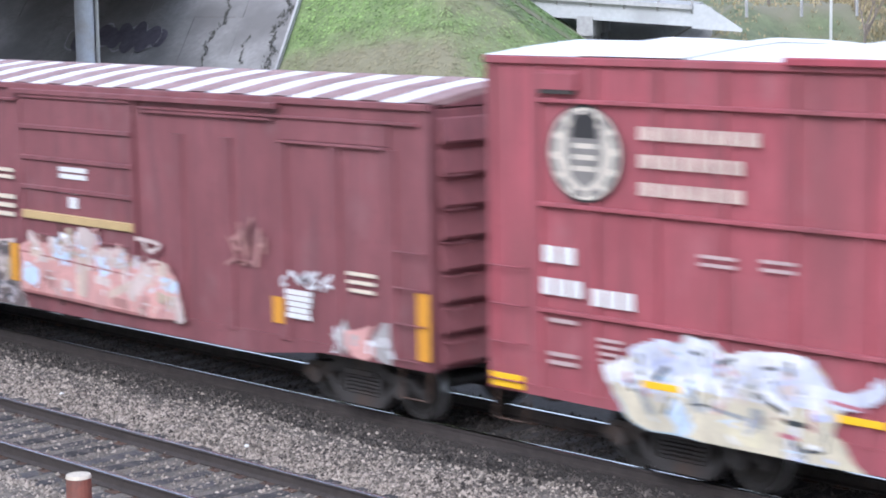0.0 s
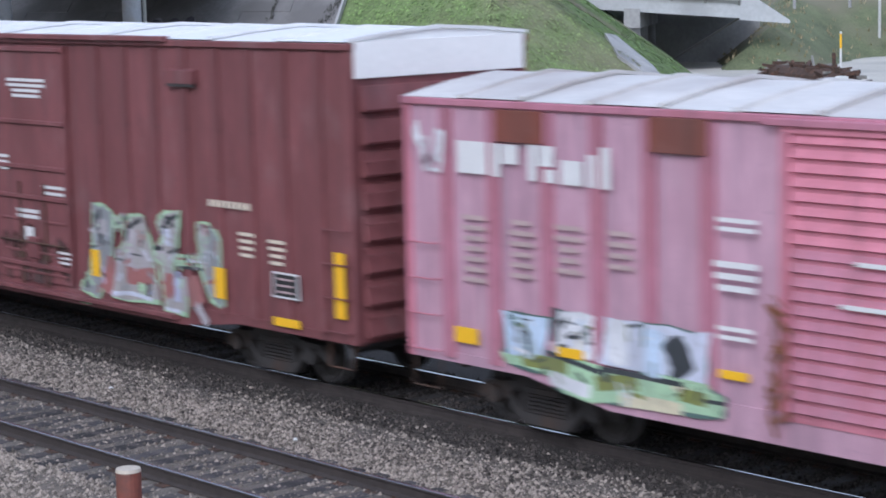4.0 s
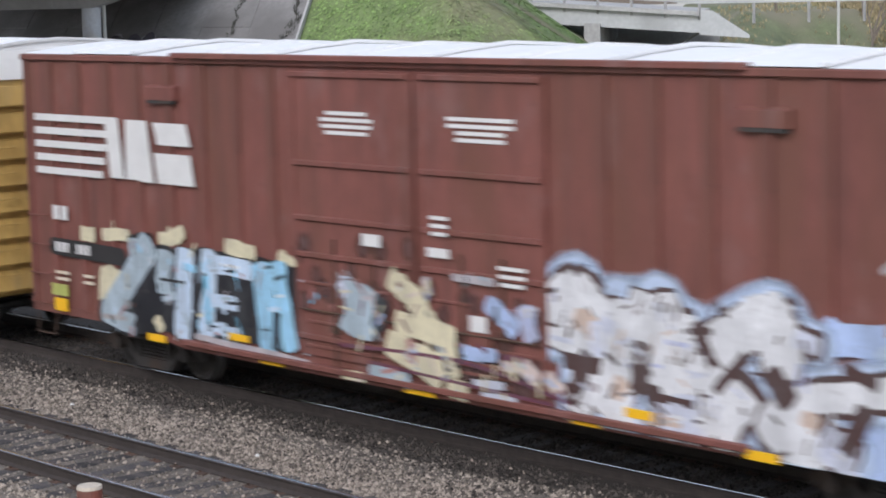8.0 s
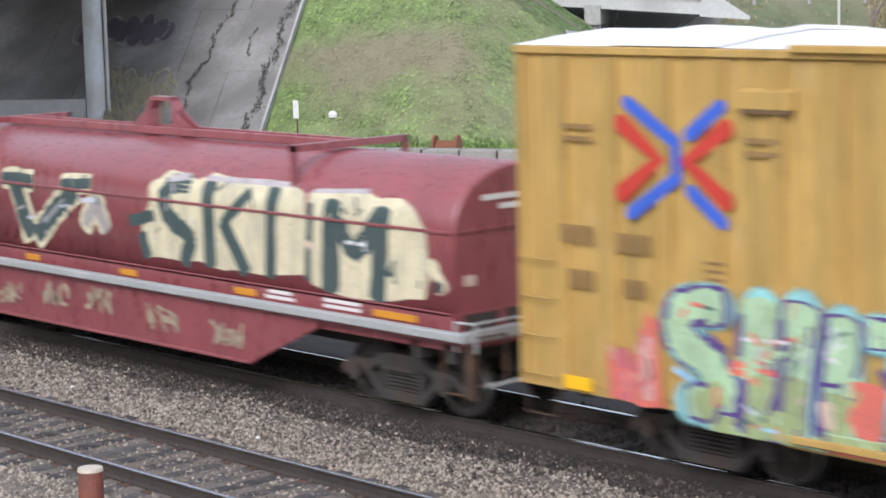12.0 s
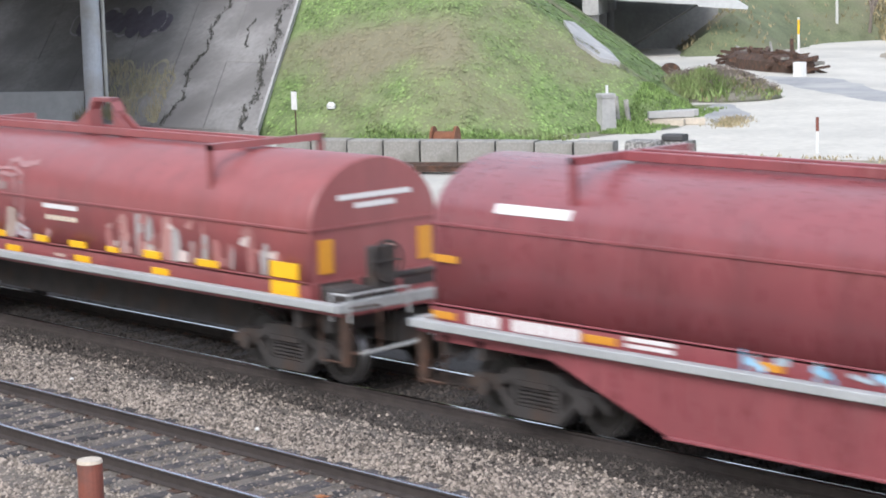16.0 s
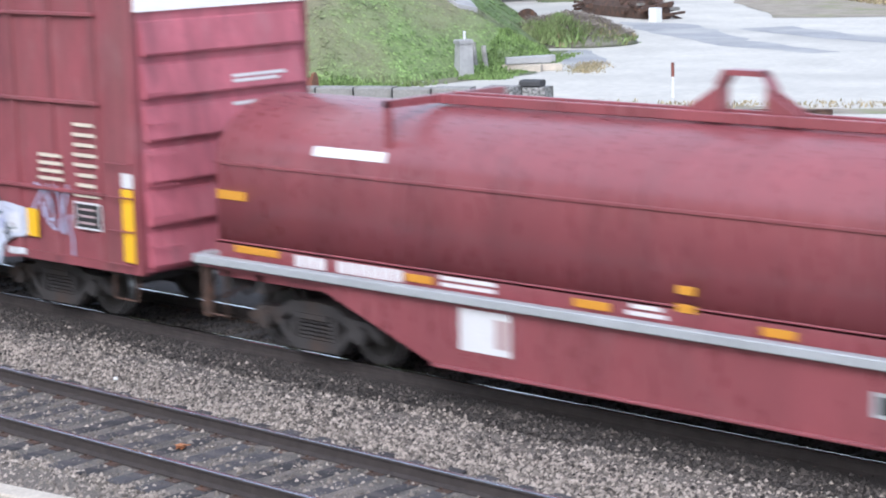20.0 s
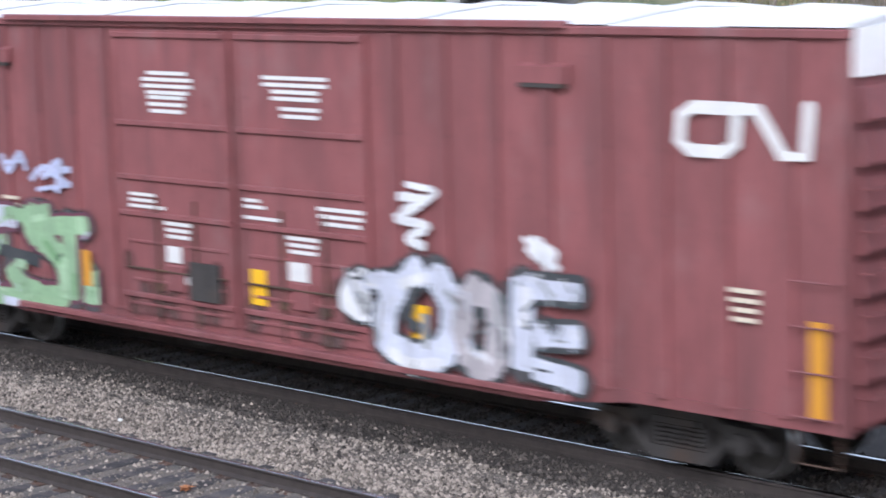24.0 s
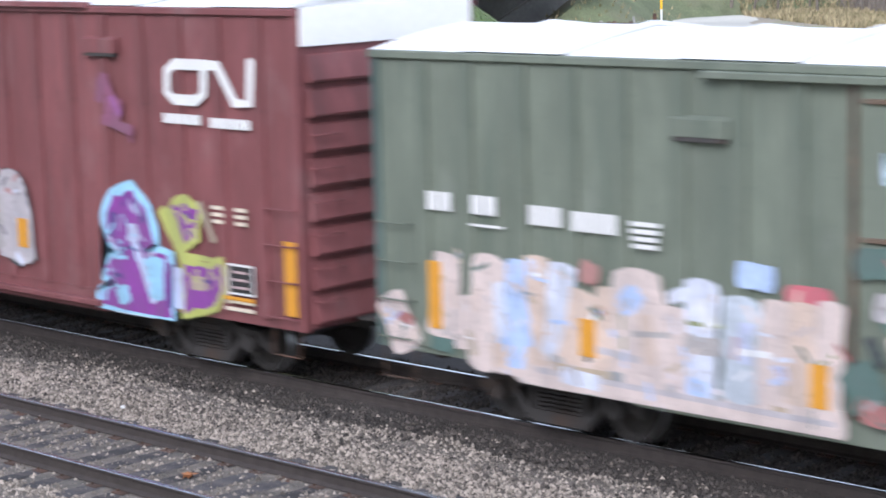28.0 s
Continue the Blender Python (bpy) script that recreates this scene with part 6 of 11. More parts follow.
# ---- red hi-cube box cars with a round emblem ----
def red_boxcar(name, left, L, label, second):
    m = RED_L if second else RED_A
    car = start_car(name, label, left)
    shell(car, left, L, m, 0.90, 4.86, inset=2.6, sill=0.72)
    roof(car, L, 4.90, 0.12, ROOF_WHITE, 12, m)
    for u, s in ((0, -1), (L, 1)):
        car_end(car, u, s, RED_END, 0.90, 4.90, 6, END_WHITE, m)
    b = Build()
    for d, y0, y1, z in ((0.086, 0.10, 0.95, 3.37), (0.073, 0.10, 1.10, 3.44), (0.040, 0.12, 0.72, 3.05), (0.036, 0.15, 0.62, 1.92), (0.022, 0.12, 0.66, 2.0)):
        b.box(L + d - 0.004, L + d + 0.006, y0, y1, z, z + 0.045)
    part("lettering", b, WHITE, car, "short white lettering bars on the end")
    grab_irons(car, L, m, 4.8)
    posts(car, [0.83, 1.72, 2.65, 3.6, 4.55, 5.5, 6.5, 7.45, 11.15, 12.1, 13.05, 14.0, 14.95, 15.9, 16.8, 17.8], m, 0.98, 4.78, 0.10, 0.030)
    for z in (4.39, 3.18, 1.93):
        for u0, u1 in ((0.88, 7.5), (11.1, 17.9)):
            belt(car, u0, u1, z, m)
    belt(car, 6.3, 7.45, 2.53, m)
    belt(car, 11.1, 12.0, 2.53, m)
    plug_door(car, 7.72, 10.75, 0.98, 4.76, RED_A_DOOR, (4.68, 3.49, 2.32, 1.10))
    for u in (7.56, 10.80):
        b = Build()
        b.box(u, u + 0.12, -1.63, -1.56, 0.92, 4.80)
        part("door_frame", b, m, car)
    door_track(car, 4.5, 14.4, 4.93, RED_A_DOOR)
    vent_box(car, 0.9, 4.52, m, 0.6)
    vent_box(car, 13.6, 4.44, m, 0.9)
    # round emblem and bars of its lettering
    b = Build()
    p = lambda a, r, y=0.0: (1.62 + 0.58 * r * math.cos(a), SIDE - 0.0008 - y, 3.80 + 0.56 * r * math.sin(a))
    for k in range(36):
        a0, a1 = 2 * math.pi * k / 36, 2 * math.pi * (k + 1) / 36
        b.poly([p(a0, 1.0), p(a1, 1.0), p(a1, 0.95), p(a0, 0.95)], 1)
        b.poly([p(a0, 0.95), p(a1, 0.95), p(a1, 0.0)], 0)
        if k % 3:
            b.poly([p(a0, 0.90, 0.001), p(a1, 0.90, 0.001), p(a1, 0.76, 0.001), p(a0, 0.76, 0.001)], 2)
    b.poly([(1.62 + a, SIDE - 0.0025, 3.80 + c) for a, c in ((-0.27, 0.30), (0.27, 0.30), (0.29, -0.02), (0.20, -0.28), (0.0, -0.40), (-0.20, -0.28), (-0.29, -0.02))], 2)
    b.poly([(1.62 + a, SIDE - 0.0032, 3.80 + c) for a, c in ((-0.20, 0.18), (0.20, 0.18), (0.20, 0.40), (0.10, 0.46), (-0.12, 0.44), (-0.20, 0.36))], 1)
    for k in range(3):
        b.poly([(1.62 + a, SIDE - 0.0038, 3.80 + c) for a, c in ((-0.18, 0.06 - 0.13 * k), (0.18, 0.06 - 0.13 * k), (0.18, 0.12 - 0.13 * k), (-0.18, 0.12 - 0.13 * k))], 0)
    part("emblem", b, [DIMCREAM, DARKINK, EMBLEM_GREY], car, "cream round emblem with a grey shield")
    rows = []
    for k, (n, z) in enumerate(((8, 4.00), (7, 3.69), (7, 3.38))):
        rows += block_text(2.45, z, n, 0.17, 0.15, 0.28)
    bars(car, rows, DIMMER, "three faded cream lines of lettering")
    bars(car, block_text(0.95, 2.50, 2, 0.22, 0.20) + block_text(0.92, 2.12, 3, 0.18, 0.20) + block_text(1.72, 2.06, 3, 0.18, 0.20), WHITE, "white car number bars")
    bars(car, lines(1.0, 1.9, 0.5, 2) + lines(1.0, 1.4, 0.5, 2) + lines(1.8, 1.66, 0.4, 4, 0.04, 0.04) + lines(3.3, 2.76, 0.55, 2, 0.04) + lines(4.15, 2.78, 0.5, 2, 0.04), DIM)
    bars(car, lines(17.26, 2.85, 0.6, 8, 0.05, 0.09, 3) + lines(16.45, 2.38, 0.6, 4, 0.05, 0.06, 5), CREAM, "small cream data lines")
    bars(car, lines(7.78, 3.15, 0.35, 3, 0.035, 0.04) + lines(7.82, 1.95, 0.35, 4, 0.04, 0.05) + lines(10.4, 1.75, 0.3, 3, 0.04, 0.04), CREAM, y=SIDE - 0.032)
    placard(car, 17.28, 1.42, 0.6, 0.38)
    return car


car = red_boxcar("box_car", -17.97, L60, "bright red hi-cube box car with a round cream emblem and graffiti", False)
p = Piece(car, "white and lavender sprayed piece on cream", flecks=5, line=("greyblue", 0.015))
p.form("cream", 0, (1.95, 1.32), (2.29, 1.53), (3.31, 1.84), (3.63, 1.76), (3.93, 1.67), (4.85, 1.79), (5.10, 1.50), (5.24, 1.35), (5.10, 1.10), (5.28, 0.95), (5.49, 0.58), (4.90, 0.58), (3.39, 0.71), (2.42, 0.78), (2.16, 0.97))
p.form("lavwhite", -1, (1.93, 1.30), (2.29, 1.53), (3.31, 1.86), (3.63, 1.76), (3.97, 1.69), (4.85, 1.81), (5.10, 1.52), (4.89, 1.33), (4.53, 1.28), (3.93, 1.28), (3.31, 1.30), (2.58, 1.14), (2.17, 1.16))
p.mark("white", 0.20, (1.95, 1.29), (2.29, 1.40), (2.71, 1.30), (3.31, 1.38))
p.mark("lavwhite", 0.18, (2.34, 1.56), (2.71, 1.70), (2.99, 1.68), (3.31, 1.53))
p.mark("white", 0.14, (3.12, 1.82), (3.35, 1.78))
p.mark("white", 0.16, (3.55, 1.62), (4.16, 1.76), (4.74, 1.78))
p.mark("white", 0.14, (3.47, 1.34), (4.16, 1.37), (4.53, 1.25))
p.mark("lavwhite", 0.18, (4.81, 1.70), (5.10, 1.45), (5.45, 1.47), (5.75, 1.65))
p.mark("ice", 0.24, (2.95, 1.05), (3.11, 0.85))
p.mark("lightpink", 0.21, (4.56, 1.61), (4.53, 1.40))
p.mark("white", 0.18, (4.89, 1.53), (4.89, 1.24))
p.mark("grey", 0.10, (2.41, 1.26), (2.63, 0.94))
p.mark("grey", 0.12, (3.24, 1.24), (3.35, 1.08))
p.mark("dark", 0.05, (4.05, 1.39), (4.49, 1.21))
p.mark("grey", 0.15, (4.12, 1.17), (4.12, 1.02))
p.mark("dark", 0.05, (4.79, 0.84), (4.97, 0.87))
p.mark("dark", 0.04, (4.23, 1.65), (4.36, 1.67))
p.mark("lavender", 0.07, (2.59, 1.47), (2.99, 1.62))
p.mark("lavender", 0.09, (2.99, 1.43), (3.11, 1.57))
p.mark("dark", 0.05, (3.23, 1.71), (3.31, 1.69))
p.mark("lavender", 0.09, (4.89, 1.21), (5.07, 1.24))
p.mark("rosy", 0.04, (5.10, 1.42), (5.55, 1.38))
p.mark("white", 0.14, (4.60, 0.90), (4.68, 0.73))
p.mark("creamy", 0.20, (3.74, 0.95), (4.16, 0.86))
p.mark("grey", 0.05, (3.47, 1.12), (3.97, 1.07))
p.mark("tan", 0.04, (4.38, 1.14), (4.89, 1.09))
p.mark("lavender", 0.09, (4.97, 0.72), (5.00, 0.61))
p.done()
reflectors(car, [(0.06, 0.92, 0.55, 0.17), (2.5, 1.22, 0.55, 0.08), (5.2, 1.22, 0.6, 0.08)])
car = red_boxcar("box_car", -196.46, L60, "bright red box car with round cream emblem, pink and white graffiti", True)
p = Piece(car, "pink sprayed piece with a dark blue band and olive rim", flecks=6)
p.form("rosy", -1, (3.45, 1.80), (3.97, 1.92), (5.27, 1.97), (6.33, 1.91), (6.98, 1.81), (7.60, 1.52), (7.64, 0.78), (7.42, 0.64), (3.52, 0.62), (3.02, 0.84), (3.10, 1.30))
p.mark("olive", 0.08, (3.38, 2.01), (4.30, 1.99), (4.95, 1.95), (5.89, 2.05), (6.33, 1.96))
p.mark("olive", 0.07, (4.96, 2.05), (5.26, 1.91))
p.mark("olive", 0.13, (3.10, 1.55), (3.33, 1.43))
p.mark("olive", 0.09, (7.19, 1.73), (7.32, 1.59))
p.mark("rose", 0.31, (3.78, 1.69), (3.83, 1.31))
p.mark("pinkish", 0.41, (4.53, 1.78), (4.51, 1.43))
p.mark("lightpink", 0.13, (5.79, 1.76), (6.32, 1.79))
p.mark("rose", 0.27, (5.85, 1.45), (6.30, 1.43))
p.mark("rose", 0.26, (6.59, 1.42), (7.45, 1.34))
p.mark("pinkish", 0.21, (3.53, 1.72), (3.59, 1.45))
p.mark("pinkish", 0.24, (5.25, 1.71), (5.23, 1.44))
p.mark("lightpink", 0.10, (6.86, 1.70), (7.19, 1.73))
p.mark("maroon", 0.08, (4.37, 1.79), (4.77, 1.65))
p.mark("purple", 0.11, (5.45, 1.82), (5.56, 1.79))
p.mark("maroon", 0.07, (6.46, 1.71), (6.59, 1.42))
p.mark("maroon", 0.04, (5.78, 1.55), (6.45, 1.56))
p.mark("navy", 0.43, (3.21, 1.08), (4.32, 1.11), (5.52, 1.10), (6.57, 1.06), (7.50, 1.01))
p.mark("deep", 0.27, (3.82, 1.14), (3.89, 0.93))
p.mark("deep", 0.17, (4.64, 1.01), (5.20, 1.04))
p.mark("lavender", 0.19, (5.06, 1.27), (5.52, 1.17))
p.mark("deep", 0.16, (5.66, 0.96), (5.81, 0.92))
p.mark("lavwhite", 0.18, (6.67, 0.92), (7.00, 0.94))
p.mark("lavender", 0.08, (5.90, 1.13), (6.20, 1.13))
p.mark("rose", 0.21, (3.74, 0.74), (4.45, 0.71))
p.mark("rose", 0.20, (5.02, 0.70), (5.64, 0.71))
p.mark("rose", 0.22, (5.87, 0.66), (6.62, 0.64))
p.mark("rose", 0.19, (7.13, 0.69), (7.34, 0.70))
p.mark("deep", 0.07, (4.54, 0.87), (4.70, 0.75))
p.mark("deep", 0.07, (5.73, 0.86), (5.79, 0.66))
p.mark("maroon", 0.11, (3.06, 1.35), (3.21, 1.03))
p.mark("navy", 0.13, (5.25, 1.76), (5.40, 1.67))
p.done()
p = Piece(car, "white and lavender sprayed piece with dark green shadows", flecks=6, line=("teal", 0.018))
p.form("lavwhite", -1, (11.42, 1.75), (12.01, 1.80), (12.75, 1.55), (13.27, 1.71), (13.55, 1.79), (13.82, 1.50), (14.64, 1.69), (14.90, 1.52), (15.29, 1.66), (16.22, 1.57), (16.17, 1.26), (15.53, 1.08), (15.41, 0.71), (14.95, 0.70), (13.80, 0.78), (12.72, 0.86), (12.21, 1.07), (11.60, 1.34))
p.mark("teal", 0.11, (11.53, 1.46), (12.21, 1.20), (12.65, 0.92))
p.mark("teal", 0.14, (13.45, 0.75), (14.88, 0.78))
p.mark("white", 0.21, (13.19, 1.59), (13.11, 1.36))
p.mark("white", 0.28, (13.55, 1.71), (13.54, 1.31))
p.mark("cream", 0.33, (13.99, 1.15), (14.22, 0.99))
p.mark("ice", 0.33, (11.32, 1.25), (11.39, 1.18))
p.mark("lavwhite", 0.28, (11.82, 1.00), (12.05, 1.07))
p.mark("greyer", 0.15, (14.61, 1.82), (14.71, 1.78))
p.mark("teal", 0.13, (15.32, 1.73), (15.39, 1.67))
p.mark("greyer2", 0.08, (13.97, 1.75), (14.64, 1.68))
p.mark("lavender", 0.27, (15.02, 0.89), (15.21, 0.78))
p.mark("white", 0.29, (15.76, 1.36), (15.85, 1.36))
p.mark("dark", 0.05, (13.89, 1.44), (14.37, 1.52))
p.mark("pinkish", 0.08, (12.09, 1.84), (12.76, 1.79))
p.mark("lavender", 0.13, (12.00, 1.58), (12.67, 1.32))
p.mark("greyer", 0.07, (13.82, 1.29), (14.37, 1.30))
p.mark("teal", 0.08, (14.36, 1.09), (14.42, 0.89))
p.mark("lavender", 0.12, (14.90, 1.36), (15.54, 1.33))
p.mark("dark", 0.04, (13.94, 0.88), (14.22, 0.87))
p.mark("grey", 0.12, (13.26, 1.63), (13.30, 1.77))
p.mark("white", 0.16, (12.74, 1.16), (13.39, 1.02))
p.mark("white", 0.12, (11.46, 1.67), (11.92, 1.63))
p.mark("teal", 0.08, (11.20, 1.36), (11.60, 1.40))
p.mark("greyer2", 0.14, (14.90, 1.41), (14.96, 1.11))
p.mark("lavender", 0.07, (13.03, 1.14), (13.74, 1.12))
p.mark("white", 0.09, (15.66, 0.95), (16.03, 0.97))
p.done()
p = Piece(car, "white scrawled tag on the door", flecks=0.6, dy=-0.03)
p.form("white", 0.07, (8.42, 3.09), (8.53, 2.67), (8.33, 2.56))
p.form("white", 0.05, (8.48, 2.89), (9.06, 2.98))
p.form("white", 0.05, (8.33, 2.56), (8.79, 2.59), (9.42, 2.44))
p.form("white", 0.07, (9.11, 2.61), (9.06, 2.93), (9.50, 2.96), (9.42, 2.50))
p.form("white", 0.06, (9.63, 2.96), (9.98, 2.77), (9.60, 2.42))
p.form("lavwhite", 0.04, (8.87, 2.83), (9.24, 2.72))
p.form("lavwhite", 0.04, (9.74, 2.70), (10.02, 2.84))
p.done()
p = Piece(car, "white sprayed scrawl up the corner", flecks=0.6)
p.form("white", 0.05, (0.98, 2.64), (1.45, 2.58))
p.form("white", 0.05, (0.97, 2.49), (1.44, 2.46), (1.00, 2.32), (1.47, 2.26))
p.form("white", 0.05, (0.93, 2.14), (1.41, 2.15))
p.form("lavwhite", 0.05, (0.50, 2.70), (0.88, 2.60))
p.form("white", 0.07, (1.18, 2.68), (1.02, 2.09))
p.form("lavwhite", 0.05, (0.49, 2.58), (0.80, 2.71))
p.done()
p = Piece(car, "peeled pale patches in the red paint", flecks=1.0)
p.form("wornred", 0.06, (11.40, 3.98), (11.63, 3.97))
p.form("wornred", 0.07, (11.43, 3.83), (11.66, 3.81))
p.form("wornpale", 0.08, (12.15, 3.86), (12.29, 3.80))
p.form("wornred", 0.06, (12.93, 3.95), (13.10, 3.94))
p.form("wornred", 0.06, (12.93, 3.82), (13.14, 3.81))
p.form("wornpale", 0.07, (12.94, 3.60), (13.10, 3.60))
p.form("wornpale", 0.14, (13.86, 3.76), (13.85, 3.42))
p.form("wornred", 0.07, (14.55, 3.65), (14.76, 3.64))
p.form("wornred", 0.07, (14.58, 3.46), (14.78, 3.45))
p.form("wornred", 0.06, (11.54, 3.38), (11.73, 3.38))
p.done()
tag(car, 16.3, 17.2, 0.95, 2.0, 36, S["sp_lavender"], "pale scrawled tag", 0.04, 6)
reflectors(car, [(2.27, 1.29, 0.26, 0.40), (3.94, 1.26, 0.25, 0.42), (5.55, 1.27, 0.25, 0.42), (12.73, 1.23, 0.27, 0.36), (14.44, 1.09, 0.27, 0.38), (16.15, 1.21, 0.25, 0.40), (18.36, 1.05, 0.24, 1.0), (0.12, 1.2, 0.22, 1.0)])
bars(car, [(0.12, 2.22, 0.22, 0.18), (18.36, 2.07, 0.24, 0.2)], WHITE)

# ---- low maroon box car with a striped roof ----
L = 15.62
car = start_car("box_car", "low maroon box car with striped roof and peach graffiti", -34.62)
shell(car, -34.62, L, OXIDE_B, 0.92, 4.22, inset=2.0, sill=0.72)
roof(car, L, 4.27, 0.22, ROOF_WHITE, 34, OXIDE_B, ROOF_BROWN)
for u, s in ((0, -1), (L, 1)):
    car_end(car, u, s, OXIDE_B, 0.92, 4.22, 8)
    b = Build()
    b.loft([[(u, y, z) for y, z in ((-1.55, 4.2), (1.55, 4.2), (0, 4.47))], [(u - s * 0.03, y, z) for y, z in ((-1.55, 4.2), (1.55, 4.2), (0, 4.47))]])
    part("gable", b, OXIDE_B, car)
grab_irons(car, L, OXIDE_B, 4.2)
posts(car, [0.75, 1.85, 2.9, 4.0, 5.15, 10.3, 11.45, 12.65, 13.75, 14.85], OXIDE_B, 0.98, 3.66, 0.20, 0.037)
for u0, u1, z in ((0.3, 6.0, 4.0), (9.4, 15.4, 4.0), (0.76, 5.11, 3.68), (12.63, 14.85, 3.67), (9.45, 12.5, 3.95)):
    belt(car, u0, u1, z, OXIDE_B, 0.04, 0.025)
for u0, u1 in ((0.76, 5.11), (12.63, 14.85)):
    b = Build()
    b.box(u0, u1, -1.597, -1.56, 3.70, 3.98)
    part("letter_panel", b, OXIDE_B, car)
plug_door(car, 6.14, 9.25, 0.95, 4.14, OXIDE_B, (4.08, 3.60, 3.12, 2.66, 1.70, 1.05))
door_track(car, 5.95, 12.65, 4.16, OXIDE_B)
b = Build()
b.cbox(6.2, 9.2, -1.685, -1.62, 2.16, 2.29, 0.012)
part("crowbar_rail", b, TAN, car, "tan rail across the door")
p = Piece(car, "dark grey and beige angular sprayed piece", flecks=6, line=("lightpink", 0.02))
p.form("umber", -1, (1.39, 1.15), (1.99, 1.66), (2.70, 1.68), (3.02, 1.76), (3.85, 1.80), (4.63, 1.69), (5.86, 1.78), (5.88, 1.06), (6.20, 0.74), (4.68, 0.71), (2.51, 0.69), (2.04, 0.86))
p.mark("dark", 0.22, (1.72, 1.14), (2.14, 1.49), (2.58, 1.59))
p.mark("dark", 0.31, (2.55, 1.64), (2.81, 1.34), (2.48, 0.87))
p.mark("tan", 0.26, (2.93, 1.43), (3.46, 1.39))
p.mark("dark", 0.20, (3.36, 1.63), (3.84, 1.68))
p.mark("dark", 0.29, (3.46, 1.29), (3.30, 0.92))
p.mark("greyer", 0.28, (3.91, 1.29), (4.12, 1.12))
p.mark("dark", 0.29, (4.42, 1.40), (4.77, 1.44))
p.mark("greyer2", 0.27, (4.19, 0.94), (4.47, 0.93))
p.mark("lightpink", 0.08, (1.47, 1.16), (2.00, 1.63))
p.mark("lightpink", 0.06, (3.02, 1.71), (3.70, 1.81))
p.mark("lightpink", 0.08, (3.84, 1.68), (4.63, 1.62))
p.mark("lightpink", 0.09, (2.68, 1.05), (3.20, 1.46))
p.mark("lightpink", 0.09, (2.60, 0.83), (3.45, 0.84))
p.mark("lightpink", 0.21, (3.60, 1.11), (3.74, 0.78))
p.mark("dark", 0.31, (4.76, 1.54), (5.10, 1.15))
p.mark("dark", 0.20, (5.17, 1.54), (5.38, 1.52))
p.mark("lightpink", 0.06, (4.69, 1.63), (5.85, 1.76))
p.mark("lightpink", 0.17, (5.37, 1.28), (5.51, 1.39))
p.mark("greyer2", 0.28, (5.70, 0.90), (5.77, 0.86))
p.mark("dark", 0.16, (4.81, 0.97), (5.23, 0.93))
p.mark("tan", 0.27, (2.21, 1.14), (2.37, 1.06))
p.mark("greyer2", 0.18, (3.99, 1.60), (4.20, 1.47))
p.mark("dark", 0.09, (1.55, 1.01), (2.52, 0.82))
p.mark("dark", 0.07, (4.25, 1.04), (5.09, 0.86))
p.mark("tan", 0.21, (5.57, 1.21), (5.64, 1.41))
p.mark("lightpink", 0.07, (5.37, 1.47), (5.57, 1.16), (5.37, 1.00))
p.mark("tan", 0.13, (2.06, 1.48), (2.38, 1.31), (2.20, 0.99))
p.mark("lightpink", 0.09, (2.91, 0.97), (3.15, 1.20), (3.53, 1.15))
p.mark("greyer2", 0.14, (3.90, 1.00), (4.34, 1.10))
p.mark("tan", 0.12, (4.35, 1.69), (4.27, 1.43))
p.mark("lightpink", 0.10, (4.54, 1.27), (4.90, 1.65))
p.mark("tan", 0.14, (5.10, 1.20), (5.16, 1.02))
p.mark("greyer2", 0.11, (5.37, 1.04), (5.64, 1.03))
p.mark("lightpink", 0.09, (4.02, 0.82), (4.39, 1.11))
p.mark("pinkish", 0.10, (2.28, 0.84), (2.51, 0.77))
p.mark("lightpink", 0.06, (4.95, 0.84), (5.36, 0.81))
p.done()
p = Piece(car, "peach and pale blue sprayed piece", flecks=7, dy=-0.06)
p.form("pinkish", -1, (6.07, 1.69), (6.43, 1.91), (6.80, 1.78), (6.99, 1.93), (7.29, 1.79), (7.71, 2.05), (8.29, 2.16), (8.34, 1.87), (8.68, 1.78), (8.84, 1.95), (9.11, 1.83), (9.17, 1.67), (9.69, 1.78), (10.05, 1.78), (10.25, 1.57), (10.48, 1.19), (10.39, 0.96), (9.54, 0.95), (6.10, 1.00))
p.mark("lightpink", 0.17, (6.42, 1.90), (6.74, 1.59))
p.mark("lightpink", 0.17, (6.99, 1.89), (7.11, 1.59))
p.mark("ice", 0.27, (7.11, 1.72), (7.47, 1.63))
p.mark("tan", 0.17, (7.53, 2.04), (7.59, 1.69))
p.mark("lightpink", 0.44, (8.00, 2.00), (7.94, 1.60))
p.mark("ice", 0.32, (8.40, 1.70), (8.46, 1.58))
p.mark("lightpink", 0.23, (8.90, 1.85), (9.01, 1.61))
p.mark("ice", 0.33, (6.26, 1.30), (6.52, 1.24))
p.mark("peachy", 0.28, (7.88, 1.59), (7.82, 1.15))
p.mark("lightpink", 0.19, (7.29, 1.21), (7.47, 1.19))
p.mark("lightpink", 0.14, (8.23, 1.38), (8.57, 1.34))
p.mark("lightpink", 0.25, (9.12, 1.24), (9.75, 1.70))
p.mark("peachy", 0.20, (9.80, 1.71), (10.00, 1.66))
p.mark("ice", 0.19, (9.95, 1.49), (10.26, 1.45))
p.mark("tan", 0.17, (9.85, 1.27), (10.16, 1.23))
p.mark("lightpink", 0.19, (10.26, 1.28), (10.36, 1.01))
p.mark("dusty", 0.21, (6.86, 1.29), (6.98, 1.21))
p.mark("dusty", 0.14, (8.68, 1.10), (9.01, 1.06))
p.mark("dusty", 0.13, (9.44, 1.04), (9.54, 1.22))
